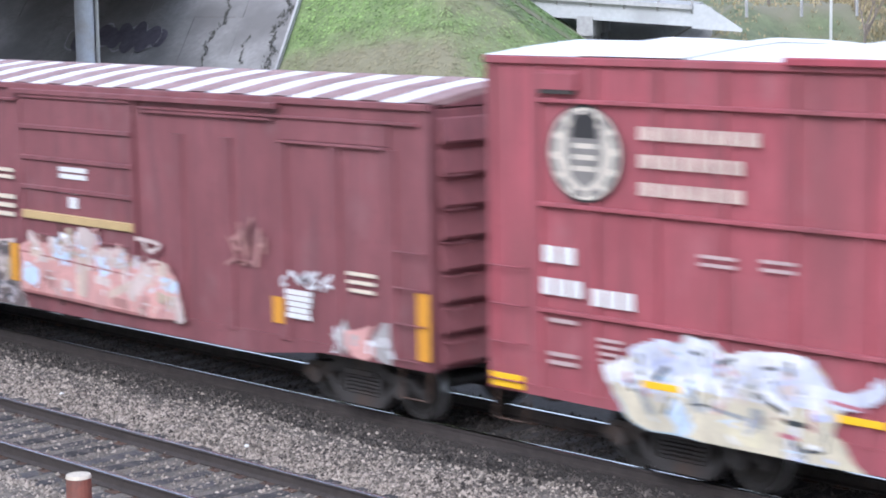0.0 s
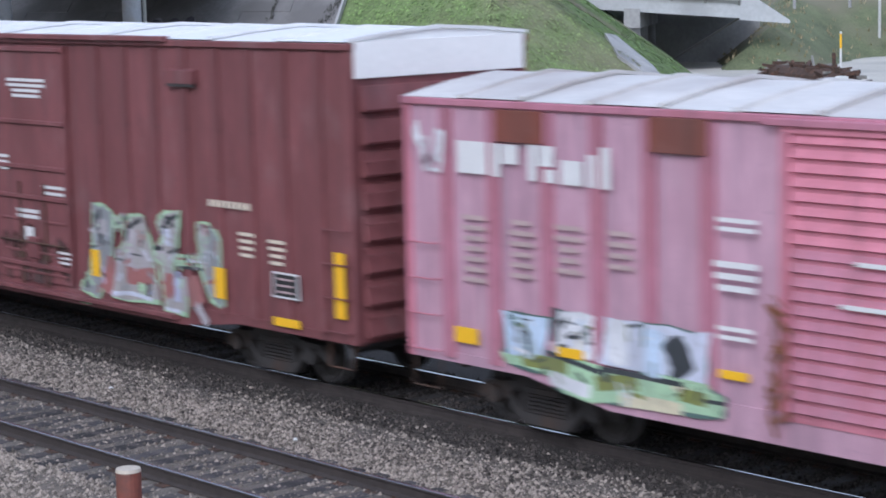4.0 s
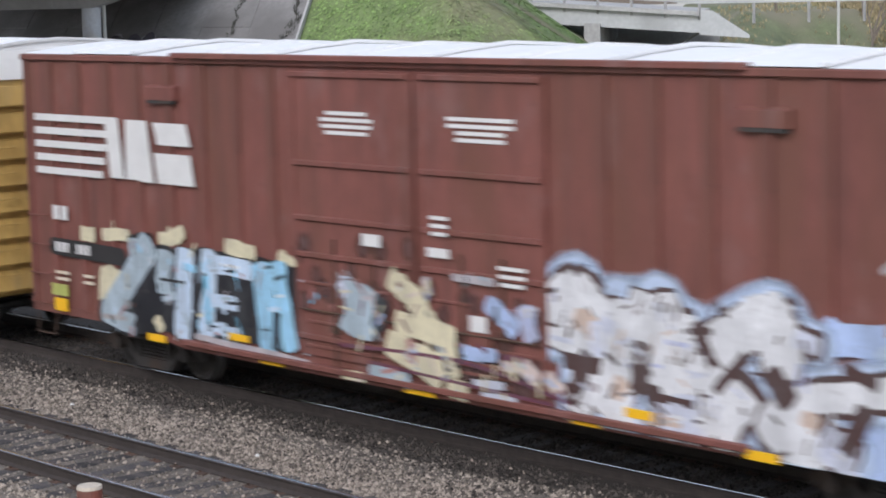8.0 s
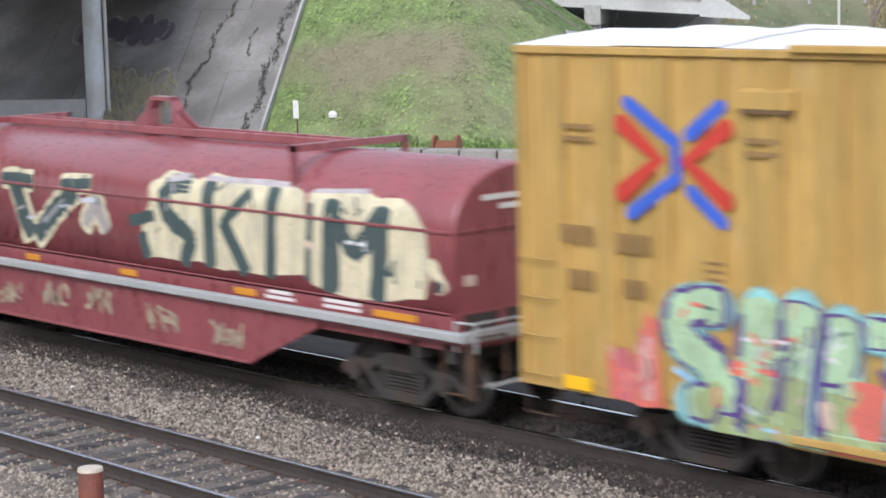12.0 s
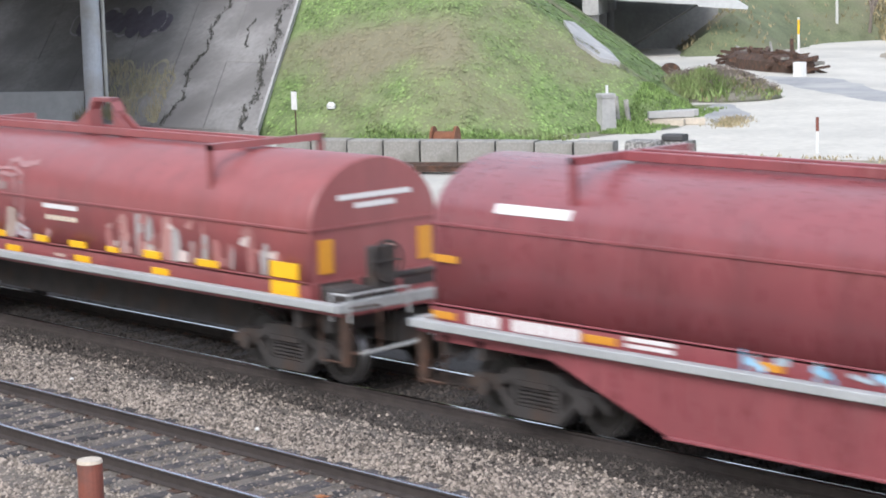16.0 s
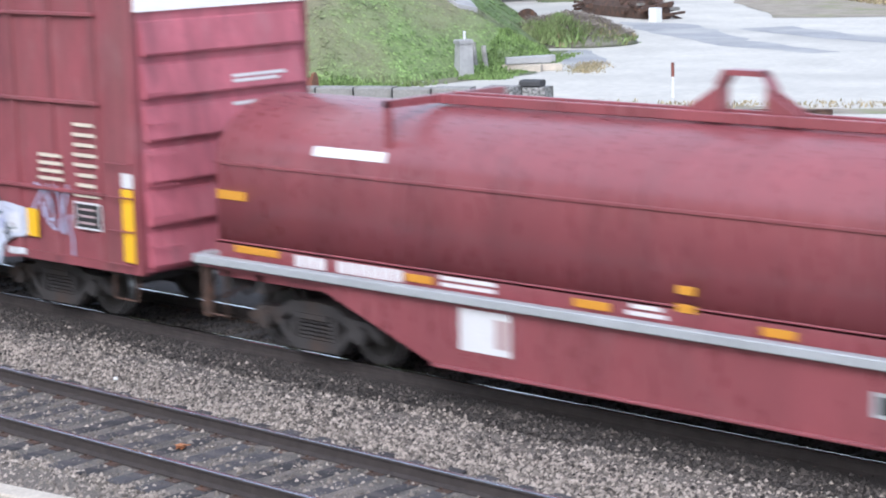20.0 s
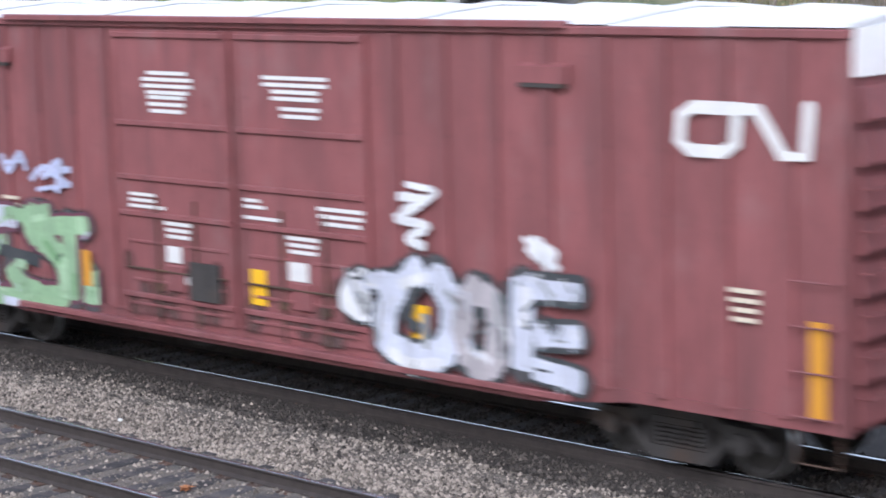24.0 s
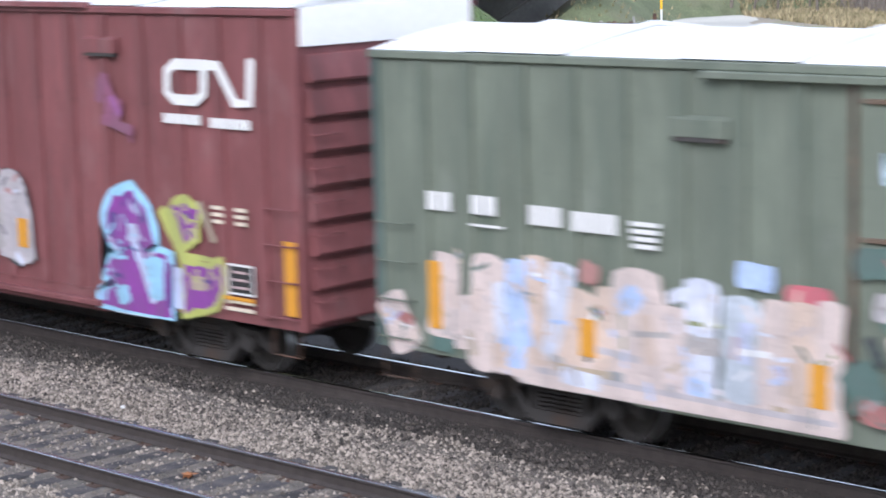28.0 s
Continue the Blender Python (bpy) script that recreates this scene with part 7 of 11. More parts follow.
p.mark("lightpink", 0.13, (6.68, 1.58), (6.86, 1.56))
p.mark("peachy", 0.14, (8.57, 1.17), (9.12, 1.37))
# two brown lines: rail shadows on the door, painted over the piece
p.mark("dustier", 0.04, (6.13, 1.01), (9.54, 0.96))
p.mark("dustier", 0.03, (6.11, 1.63), (9.11, 1.52))
p.mark("lightpink", 0.06, (9.33, 2.09), (9.90, 2.05), (9.64, 1.92), (9.48, 2.08))
p.mark("peachy", 0.13, (6.43, 1.64), (6.68, 1.62))
p.mark("white", 0.11, (7.30, 1.96), (7.47, 1.94))
p.done()
graf(car, 13.7, 14.9, 0.90, 1.5, 3, 43, g_("greyer", "pinkish"), None, None, g_("white", "greyer"), "small pale sprayed piece", True, 0.03, 0.1, None, 0.15, 0.2, False)
tag(car, 11.4, 12.3, 1.9, 2.6, 44, S["sp_dusty"], "faint pinkish scrawled tag", 0.05, 6)
tag(car, 12.65, 13.7, 1.72, 1.98, 45, S["sp_white"], "white scrawled tag", 0.05, 6)
tag(car, 0.8, 1.6, 1.0, 1.75, 46, S["sp_white"], "white scrawled tag", 0.05, 6)
bars(car, lines(12.7, 1.62, 0.6, 5, 0.07, 0.01), WHITE)
bars(car, block_text(1.7, 2.85, 4, 0.12, 0.16) + block_text(1.05, 2.35, 3, 0.14, 0.2) + block_text(1.85, 2.35, 2, 0.14, 0.2) + lines(1.8, 2.0, 0.4, 2) + lines(3.1, 2.15, 0.35, 3, 0.04, 0.04), DIM)
bars(car, lines(5.25, 2.85, 0.65, 2, 0.06) + lines(5.25, 2.42, 0.68, 3, 0.07, 0.07) + lines(14.0, 2.0, 0.6, 3, 0.05, 0.06), CREAM)
bars(car, lines(7.25, 2.95, 0.8, 2, 0.075, 0.03) + [(7.3, 2.62, 0.6, 0.03), (7.5, 2.40, 0.26, 0.17)], WHITE, y=SIDE - 0.032)
reflectors(car, [(15.38, 1.04, 0.24, 0.86), (0.04, 1.0, 0.2, 0.86), (12.45, 1.2, 0.24, 0.36), (5.72, 1.12, 0.24, 0.6), (2.6, 1.25, 0.2, 0.36)], REFLECT_O)

# ---- faded pink box car ----
L = 15.70
car = start_car("box_car", "faded pink box car with slatted door, brown patches and blue graffiti", -51.5)
shell(car, -51.5, L, PINK, 0.92, 4.20, PINK, 2.0, 0.66)
roof(car, L, 4.25, 0.24, ROOF_WORN, 14, PINK_RIB)
for u, s in ((0, -1), (L, 1)):
    car_end(car, u, s, PINK_END, 0.92, 4.22, 8)
    b = Build()
    b.loft([[(u, y, z) for y, z in ((-1.55, 4.2), (1.55, 4.2), (0, 4.47))], [(u - s * 0.03, y, z) for y, z in ((-1.55, 4.2), (1.55, 4.2), (0, 4.47))]])
    part("gable", b, PINK_END, car)
grab_irons(car, L, PINK_END, 4.2)
posts(car, [0.80, 1.66, 2.60, 3.43, 4.26, 5.13, 9.42, 10.49, 11.36, 12.24, 13.10, 13.93, 14.79], PINK_RIB, 0.96, 4.12, 0.19, 0.037)
b = Build()
b.box(6.18, 9.15, -1.605, -1.58, 0.95, 4.12)
door = part("door", b, PINK_END, car, "slatted sliding door")
for k in range(20):
    b = Build()
    z = 1.05 + 0.152 * k
    b.loft([[(u, -1.60, z), (u, -1.655, z + 0.02), (u, -1.60, z + 0.115)] for u in (6.34, 9.02)])
    part("slat", b, PINK_END if k > 11 else PINK_RIB, door)
b = Build()
for u in (6.2, 9.03):
    b.box(u, u + 0.11, -1.65, -1.60, 0.95, 4.12)
b.box(6.2, 9.14, -1.652, -1.60, 4.06, 4.14)
part("door_rim", b, PINK_END, door)
door_track(car, 6.0, 12.6, 4.19, PINK_RIB)
rnd = random.Random(8)
for u, w in ((6.14, 0.20), (9.08, 0.16)):
    b = Build()
    for k in range(26):
        z = rnd.uniform(0.95, 2.35)
        stroke(b, [(u + rnd.uniform(-0.1, 0.2), z), (u + rnd.uniform(-0.1, 0.2), z - rnd.uniform(0.05, 0.3))], rnd.uniform(0.02, 0.07), -1.662 - 0.0003 * k)
    part("rust_streak", b, RUST, car, "rust streaks beside the door")
for u0, u1, z0, z1 in ((1.76, 2.58, 3.75, 4.14), (4.30, 5.17, 3.75, 4.15), (11.26, 12.23, 3.70, 4.09), (13.86, 14.79, 3.70, 4.17)):
    b = Build()
    b.cbox(u0, u1, SIDE - 0.020, SIDE + 0.02, z0, z1, 0.004)
    part("patch_plate", b, PATCH, car, "brown patch plate")
b = Build()
bl = [(1.04, 3.33, 0.55, 0.40), (1.68, 3.33, 0.14, 0.40), (1.86, 3.50, 0.28, 0.23), (2.32, 3.33, 0.14, 0.42), (2.50, 3.52, 0.26, 0.23), (2.60, 3.33, 0.18, 0.14), (2.88, 3.33, 0.36, 0.27), (3.32, 3.33, 0.13, 0.36), (3.54, 3.33, 0.14, 0.46)]
for u, z, w, h in bl:
    b.box(u, u + w, SIDE - 0.004, SIDE - 0.001, z - 0.02 * (u - 1), z + h - 0.01 * (u - 1))
part("lettering", b, WHITE, car, "bold white block lettering")
rows = []
for k, u in enumerate((1.1, 1.95, 2.75, 3.6)):
    rows += lines(u, 2.75, 0.45, 7 - k, 0.06, 0.07, k)
bars(car, rows, DIM, "faded data lines")
bars(car, lines(5.32, 3.05, 0.6, 2, 0.05, 0.05) + lines(5.28, 2.55, 0.66, 3, 0.07, 0.06) + lines(5.32, 1.85, 0.55, 2, 0.05, 0.05) + lines(7.2, 2.72, 0.9, 1, 0.05) + lines(7.0, 2.26, 1.3, 1, 0.05), WHITE, y=SIDE - 0.052)
p = Piece(car, "sky-blue, white and magenta sprayed piece", line=("dark", 0.055))
p.form("white", -1, (9.34, 1.30), (9.33, 0.97), (10.57, 0.87), (12.69, 0.72), (13.36, 0.85), (13.44, 1.16), (12.97, 1.31), (11.82, 1.33), (9.92, 1.23))
p.form("skylight", -1, (9.61, 2.11), (10.40, 2.12), (10.53, 1.54), (10.41, 1.20), (9.34, 1.11), (9.33, 1.49), (9.59, 1.57))
p.form("white", 0, (10.60, 2.12), (10.89, 2.30), (11.20, 2.20), (11.29, 1.72), (11.21, 1.30), (10.61, 1.22))
p.form("skylight", 0.41, (11.47, 2.09), (11.40, 1.64), (11.29, 1.26))
p.form("skyblue", 0.36, (11.53, 2.01), (12.17, 1.20))
p.form("pinkish", 0.35, (12.01, 1.97), (12.04, 1.71))
p.form("skylight", -1, (12.30, 2.07), (12.65, 2.17), (13.34, 2.10), (13.32, 1.57), (13.73, 1.41), (13.52, 1.21), (12.97, 1.18), (12.29, 1.22))
p.mark("white", 0.19, (9.74, 1.92), (10.09, 1.49))
p.mark("skyblue", 0.15, (9.94, 2.03), (10.27, 1.78))
p.mark("rose", 0.20, (10.39, 1.98), (10.42, 1.57))
p.mark("magenta", 0.37, (10.88, 2.15), (10.90, 2.01))
p.mark("magenta", 0.19, (10.81, 1.64), (11.13, 1.67))
p.mark("white", 0.13, (10.65, 1.80), (11.16, 1.84))
p.mark("magenta", 0.16, (12.10, 2.03), (11.98, 1.84))
p.mark("rose", 0.19, (12.73, 2.03), (12.79, 1.93))
p.mark("white", 0.28, (12.44, 1.54), (12.70, 1.49))
p.mark("white", 0.22, (13.12, 1.63), (13.21, 1.85))
p.mark("skyblue", 0.23, (12.95, 2.05), (13.23, 1.94))
p.mark("magenta", 0.28, (12.49, 1.07), (12.92, 1.00))
p.mark("magenta", 0.18, (9.86, 1.36), (10.25, 1.34))
p.mark("white", 0.21, (11.64, 1.35), (11.86, 1.58))
p.mark("skyblue", 0.23, (10.86, 1.07), (11.21, 1.07))
p.mark("greyer", 0.12, (10.11, 0.93), (10.50, 0.79))
p.mark("dusty", 0.13, (11.54, 0.80), (11.63, 0.81))
p.mark("ice", 0.14, (13.41, 1.49), (13.73, 1.41))
p.mark("dark", 0.06, (12.18, 1.42), (12.35, 1.58))
p.mark("skyblue", 0.20, (9.45, 1.32), (9.72, 1.32))
p.mark("ice", 0.21, (11.94, 1.39), (12.23, 1.12))
p.mark("skyblue", 0.14, (12.36, 1.84), (12.70, 1.79))
p.mark("white", 0.17, (10.71, 1.42), (11.15, 1.43))
p.mark("rose", 0.19, (11.70, 1.32), (11.76, 1.24))
p.mark("greyer", 0.12, (12.92, 0.87), (13.19, 0.87))
p.mark("dark", 0.05, (9.37, 1.00), (12.63, 0.79))
p.mark("skyblue", 0.20, (12.98, 1.35), (13.31, 1.35))
p.mark("dark", 0.07, (11.29, 1.94), (11.23, 1.71))
p.done()
b = Build()
for k in range(5):
    stroke(b, [(8.72 + 0.1 * k, 1.0 + 0.1 * (k % 3)), (9.3, 1.35)], 0.16, SIDE - 0.058 - 0.0003 * k)
    stroke(b, [(13.35 + 0.12 * k, 1.0), (13.45 + 0.1 * k, 1.45)], 0.16, SIDE - 0.002 - 0.0003 * k)
part("graffiti", b, S["sp_dark"], car, "black sprayed smear")
p = Piece(car, "white and olive sprayed piece", line=("teal", 0.02))
p.form("ice", -1, (1.84, 1.65), (2.64, 1.67), (2.50, 1.12), (1.89, 1.05))
p.form("white", -1, (2.75, 1.79), (3.37, 1.76), (3.34, 1.26), (2.69, 1.25))
p.form("lavwhite", -1, (3.61, 1.76), (4.26, 1.79), (5.19, 1.77), (5.11, 1.20), (3.48, 1.22))
p.form("mint", -1, (1.80, 1.16), (2.51, 1.20), (3.48, 1.16), (5.11, 1.20), (5.41, 1.05), (5.35, 0.83), (4.20, 0.79), (2.87, 0.76), (2.59, 0.98), (1.89, 1.02))
p.mark("dark", 0.33, (4.65, 1.58), (4.77, 1.33))
p.mark("olive", 0.16, (2.20, 1.11), (2.89, 1.10))
p.mark("olive", 0.18, (3.46, 0.97), (4.03, 1.06))
p.mark("olive", 0.15, (4.75, 1.03), (5.10, 1.01))
p.mark("dark", 0.06, (3.48, 1.16), (4.76, 1.14))
p.mark("dark", 0.05, (5.10, 1.00), (5.41, 1.01))
p.mark("white", 0.17, (2.69, 0.94), (3.26, 0.86))
p.mark("creamy", 0.16, (3.83, 0.84), (4.74, 0.86))
p.mark("teal", 0.09, (1.94, 1.63), (2.12, 1.42))
p.mark("greyblue", 0.23, (2.13, 1.48), (2.31, 1.21))
p.mark("dark", 0.12, (2.75, 1.76), (2.72, 1.42))
p.mark("white", 0.32, (3.79, 1.64), (3.77, 1.36))
p.mark("ice", 0.24, (4.34, 1.63), (4.32, 1.25))
p.mark("dark", 0.06, (2.61, 1.24), (3.47, 1.11))
p.mark("dark", 0.13, (3.57, 1.12), (3.58, 1.03))
p.done()
tag(car, 0.15, 0.8, 3.3, 3.95, 53, S["sp_white"], "white scrawled tag", 0.05, 6)
reflectors(car, [(0.95, 1.18, 0.42, 0.20), (2.8, 1.22, 0.42, 0.12), (5.33, 1.30, 0.42, 0.10), (9.75, 1.20, 0.42, 0.10), (12.3, 1.13, 0.45, 0.13), (14.08, 1.13, 0.58, 0.24)])
placard(car, 14.08, 1.40, 0.56, 0.30)


# ---- oxide-red hi-cube cars with two plug doors ----
def double_door_car(name, left, L, m, label, white=END_WHITE, bar_z=(3.53, 2.80, 2.31, 1.20), d0=6.85, mid=9.23, d1=11.62, door=None, rod_m=None, stripes=None, split=True):
    car = start_car(name, label, left)
    shell(car, left, L, m, 0.88, 4.86, inset=2.5, sill=0.68)
    roof(car, L, 4.90, 0.13, ROOF_WHITE, 12, m, stripes)
    for u, s in ((0, -1), (L, 1)):
        car_end(car, u, s, m, 0.88, 4.90, 8, white)
    grab_irons(car, L, m, 4.8)
    us = [0.72 + 0.79 * k for k in range(8)]
    posts(car, us + [L - u for u in us], m, 0.96, 4.78, 0.16, 0.037)
    plug_door(car, d0, mid - 0.05, 0.95, 4.76, door or m, bar_z + (4.70,), rod_m=rod_m)
    plug_door(car, mid + 0.05, d1, 0.95, 4.76, door or m, bar_z + (4.70,), rod_m=rod_m)
    door_track(car, 4.1, 14.5, 4.93, m)
    door_track(car, 4.1, 14.5, 0.82, m)
    vent_box(car, 3.4, 4.27, m)
    vent_box(car, L - 4.25, 4.27, m)
    bars(car, lines(d0 + 0.6, 4.18, 1.1, 4, 0.05, 0.035, 1) + lines(mid + 0.6, 4.18, 1.2, 4, 0.05, 0.035, 2), DIMWHITE if door else WHITE, "white instruction lines on the doors", SIDE - 0.022)
    return car


car = double_door_car("box_car", -71.27, 18.70, OXIDE, "oxide-red double-door hi-cube box car with white and grey graffiti")
p = Piece(car, "white and lavender sprayed piece with dark blue shadows", line=("deep", 0.03))
p.form("lavwhite", -1, (1.01, 1.43), (2.02, 1.59), (2.95, 1.64), (3.58, 1.61), (4.33, 1.83), (5.48, 2.04), (6.66, 1.91), (6.87, 0.88), (4.82, 0.78), (2.86, 0.80), (1.14, 0.91))
p.form("lavwhite", 0.18, (0.73, 1.50), (1.26, 1.70))
p.form("lavwhite", 0.53, (1.33, 1.71), (1.19, 1.04))
p.form("lavwhite", 0.33, (1.63, 1.40), (1.85, 1.12))
p.form("lavwhite", 0.36, (2.00, 2.05), (2.00, 1.19))
p.form("lavwhite", 0.35, (1.23, 1.00), (1.99, 0.89))
p.form("lavwhite", 0.47, (2.35, 1.62), (2.23, 0.97))
p.form("lavwhite", 0.26, (2.54, 1.72), (2.90, 1.75))
p.form("lavwhite", 0.37, (2.96, 1.74), (3.13, 1.61), (2.83, 0.99))
p.form("lavwhite", 0.31, (3.43, 2.09), (3.38, 1.73))
p.form("ice", 0.32, (3.93, 2.00), (3.96, 1.61))
p.form("lavwhite", 0.46, (3.78, 1.16), (3.77, 0.87))
p.form("lavwhite", 0.28, (4.67, 2.37), (4.66, 2.19))
p.form("white", 0.65, (4.46, 2.03), (4.37, 0.91))
p.form("white", 0.62, (5.24, 2.47), (5.16, 1.97), (5.14, 0.92))
p.form("lavwhite", 0.55, (5.66, 1.97), (5.58, 0.89))
p.form("lavwhite", 0.49, (6.16, 1.99), (6.18, 0.89))
p.form("lavwhite", 0.40, (6.77, 2.09), (6.81, 1.75))
p.form("lavwhite", 0.44, (6.65, 1.43), (6.64, 0.91))
p.form("white", 0.30, (2.86, 0.95), (4.50, 0.86), (6.64, 0.84))
p.mark("deep", 0.21, (4.49, 1.64), (4.81, 1.66))
p.mark("deep", 0.15, (5.15, 1.33), (5.11, 0.82))
p.mark("deep", 0.06, (3.48, 1.60), (3.92, 1.59))
p.mark("dark", 0.09, (3.66, 1.95), (3.62, 1.71))
p.mark("greyblue", 0.09, (5.65, 1.65), (5.95, 1.61))
p.mark("deep", 0.12, (5.76, 1.01), (6.06, 0.94))
p.mark("dark", 0.10, (3.57, 1.13), (3.62, 1.00))
p.mark("deep", 0.12, (1.47, 1.35), (1.54, 1.16))
p.mark("deep", 0.15, (2.12, 1.45), (2.15, 1.16))
p.mark("deep", 0.07, (2.53, 1.47), (2.68, 1.49))
p.mark("rose", 0.22, (5.66, 2.46), (5.90, 2.44))
p.mark("white", 0.05, (5.72, 2.26), (5.93, 2.26))
p.mark("greyblue", 0.10, (4.20, 2.01), (4.30, 1.83))
p.mark("lavender", 0.12, (5.42, 2.17), (5.53, 1.87))
p.mark("lavender", 0.08, (5.84, 1.82), (5.89, 1.47))
p.mark("greyblue", 0.06, (4.28, 1.36), (4.96, 1.40))
p.mark("greyblue", 0.05, (4.28, 1.18), (5.02, 1.22))
p.mark("greyblue", 0.05, (4.31, 0.99), (5.02, 1.03))
p.mark("deep", 0.10, (3.02, 1.50), (3.19, 1.33))
p.mark("lavender", 0.12, (6.36, 1.61), (6.42, 1.27))
p.mark("deep", 0.07, (6.60, 1.86), (6.71, 1.91))
p.mark("lavender", 0.15, (1.53, 0.93), (1.76, 0.91))
p.mark("deep", 0.10, (5.47, 1.51), (5.37, 1.22))
p.mark("greyblue", 0.09, (5.95, 1.25), (6.30, 1.21))
p.done()
smear(car, 6.95, 9.1, 0.96, 2.2, 46, 601, -0.008)
smear(car, 9.35, 11.5, 0.96, 1.8, 26, 602, -0.008)
p = Piece(car, "grey sprayed piece with a mint outline", flecks=4, line=("mint", 0.05))
p.form("grey", -1, (12.29, 2.30), (12.60, 2.31), (12.80, 2.19), (12.74, 1.48), (12.31, 0.84), (11.83, 0.97), (12.11, 1.21), (12.23, 1.62))
p.form("greyer", -1, (13.15, 2.09), (13.35, 2.21), (13.64, 2.23), (13.83, 1.92), (13.93, 1.48), (14.02, 0.97), (12.73, 0.90), (12.84, 1.42), (13.00, 1.67), (13.15, 1.80))
p.form("greyer", -1, (14.07, 2.19), (14.26, 2.33), (14.62, 2.36), (14.53, 1.89), (14.39, 1.55), (14.76, 1.15), (14.75, 0.90), (14.21, 0.85), (14.12, 1.58), (13.95, 1.64), (14.21, 1.96))
p.form("grey", -1, (15.10, 2.23), (15.37, 2.23), (15.63, 2.06), (15.66, 1.07), (15.38, 1.14), (15.17, 1.61))
p.form("mint", 0.11, (12.87, 2.10), (13.20, 2.10))
p.form("mint", 0.10, (14.53, 1.65), (15.16, 1.68))
p.mark("dark", 0.08, (13.15, 1.84), (13.25, 2.01), (13.59, 2.18))
p.mark("dark", 0.07, (14.17, 2.03), (14.30, 2.21), (14.58, 2.31))
p.mark("dark", 0.05, (15.24, 2.22), (15.39, 2.20))
p.mark("dark", 0.09, (12.45, 2.23), (12.46, 1.68))
p.mark("greyer2", 0.21, (13.36, 1.98), (13.24, 1.40))
p.mark("greyer2", 0.17, (12.96, 1.63), (12.94, 1.24))
p.mark("lavwhite", 0.19, (14.30, 2.07), (14.30, 1.88))
p.mark("greyer2", 0.17, (14.07, 1.76), (14.35, 1.61))
p.mark("greyer2", 0.20, (12.54, 2.04), (12.55, 1.93))
p.mark("dustier", 0.28, (12.58, 1.07), (12.73, 1.44))
p.mark("dustier", 0.29, (13.24, 1.28), (13.88, 1.35))
p.mark("dustier", 0.31, (14.35, 1.35), (14.30, 1.13))
p.mark("dustier", 0.32, (14.94, 1.36), (15.03, 1.12))
p.mark("lavwhite", 0.07, (12.73, 0.96), (13.29, 1.02), (13.83, 0.98))
p.mark("lavwhite", 0.06, (14.21, 0.89), (14.58, 0.87))
p.mark("greyer2", 0.16, (15.03, 1.01), (15.25, 0.79))
p.mark("mint", 0.15, (13.53, 1.15), (13.59, 1.12))
p.mark("dark", 0.05, (14.58, 1.55), (15.16, 1.57))
p.mark("mint", 0.10, (11.83, 0.73), (12.05, 0.72))
p.mark("dark", 0.10, (13.76, 1.20), (13.73, 1.04))
p.mark("dark", 0.09, (12.00, 1.07), (12.02, 1.00))
p.mark("lavender", 0.16, (14.53, 1.45), (14.53, 1.05))
p.mark("greyer2", 0.13, (14.71, 1.40), (14.74, 1.15))
p.mark("greyer2", 0.15, (15.24, 2.12), (15.27, 1.87))
p.mark("dark", 0.08, (13.93, 1.78), (14.16, 1.79))
p.mark("greyer2", 0.18, (13.64, 1.67), (13.69, 1.49))
p.done()
b = Build()
for u in (0.15, 6.55):
    rnd = random.Random(int(u * 10))
    lay(b, closed_curve([(u - 0.05 + 0.75 * p, 0.74 + 0.34 * q) for p, q in lump(rnd, False)]), SIDE - 0.0005, 0)
part("graffiti", b, S["sp_lime"], car, "lime sprayed smear")
tag(car, 0.1, 0.6, 3.6, 4.2, 63, S["sp_greyer2"], "pale scrawled tag", 0.035, 7)
bars(car, block_text(0.92, 2.42, 2, 0.22, 0.22) + block_text(0.97, 2.05, 2, 0.14, 0.17) + block_text(1.85, 2.05, 3, 0.12, 0.14), WHITE, "white car number bars")
bars(car, lines(1.75, 2.75, 0.45, 4, 0.05, 0.05) + lines(3.9, 2.15, 0.35, 3, 0.05, 0.04), DIM)
bars(car, lines(9.45, 2.92, 0.35, 3, 0.05, 0.05) + lines(10.8, 2.48, 0.7, 3, 0.05, 0.05) + lines(7.7, 2.12, 0.5, 2, 0.05, 0.04) + [(7.75, 1.72, 0.25, 0.2), (10.2, 1.6, 0.28, 0.22)] + lines(9.95, 2.05, 0.75, 2, 0.06, 0.03) + lines(11.2, 1.45, 0.4, 3, 0.04, 0.04), WHITE, y=SIDE - 0.024)
bars(car, block_text(15.4, 2.52, 8, 0.10, 0.10) + lines(16.1, 2.15, 0.4, 4, 0.05, 0.05) + lines(16.8, 2.1, 0.4, 4, 0.05, 0.05), CREAM)
reflectors(car, [(0.22, 1.18, 0.20, 1.05), (12.18, 1.19, 0.24, 0.42), (15.5, 1.19, 0.26, 0.45), (8.0, 0.72, 0.55, 0.09), (4.1, 1.25, 0.22, 0.4), (6.1, 1.25, 0.22, 0.42), (18.3, 1.2, 0.22, 0.9), (16.9, 0.95, 0.6, 0.12)])
placard(car, 16.9, 1.35, 0.6, 0.36)

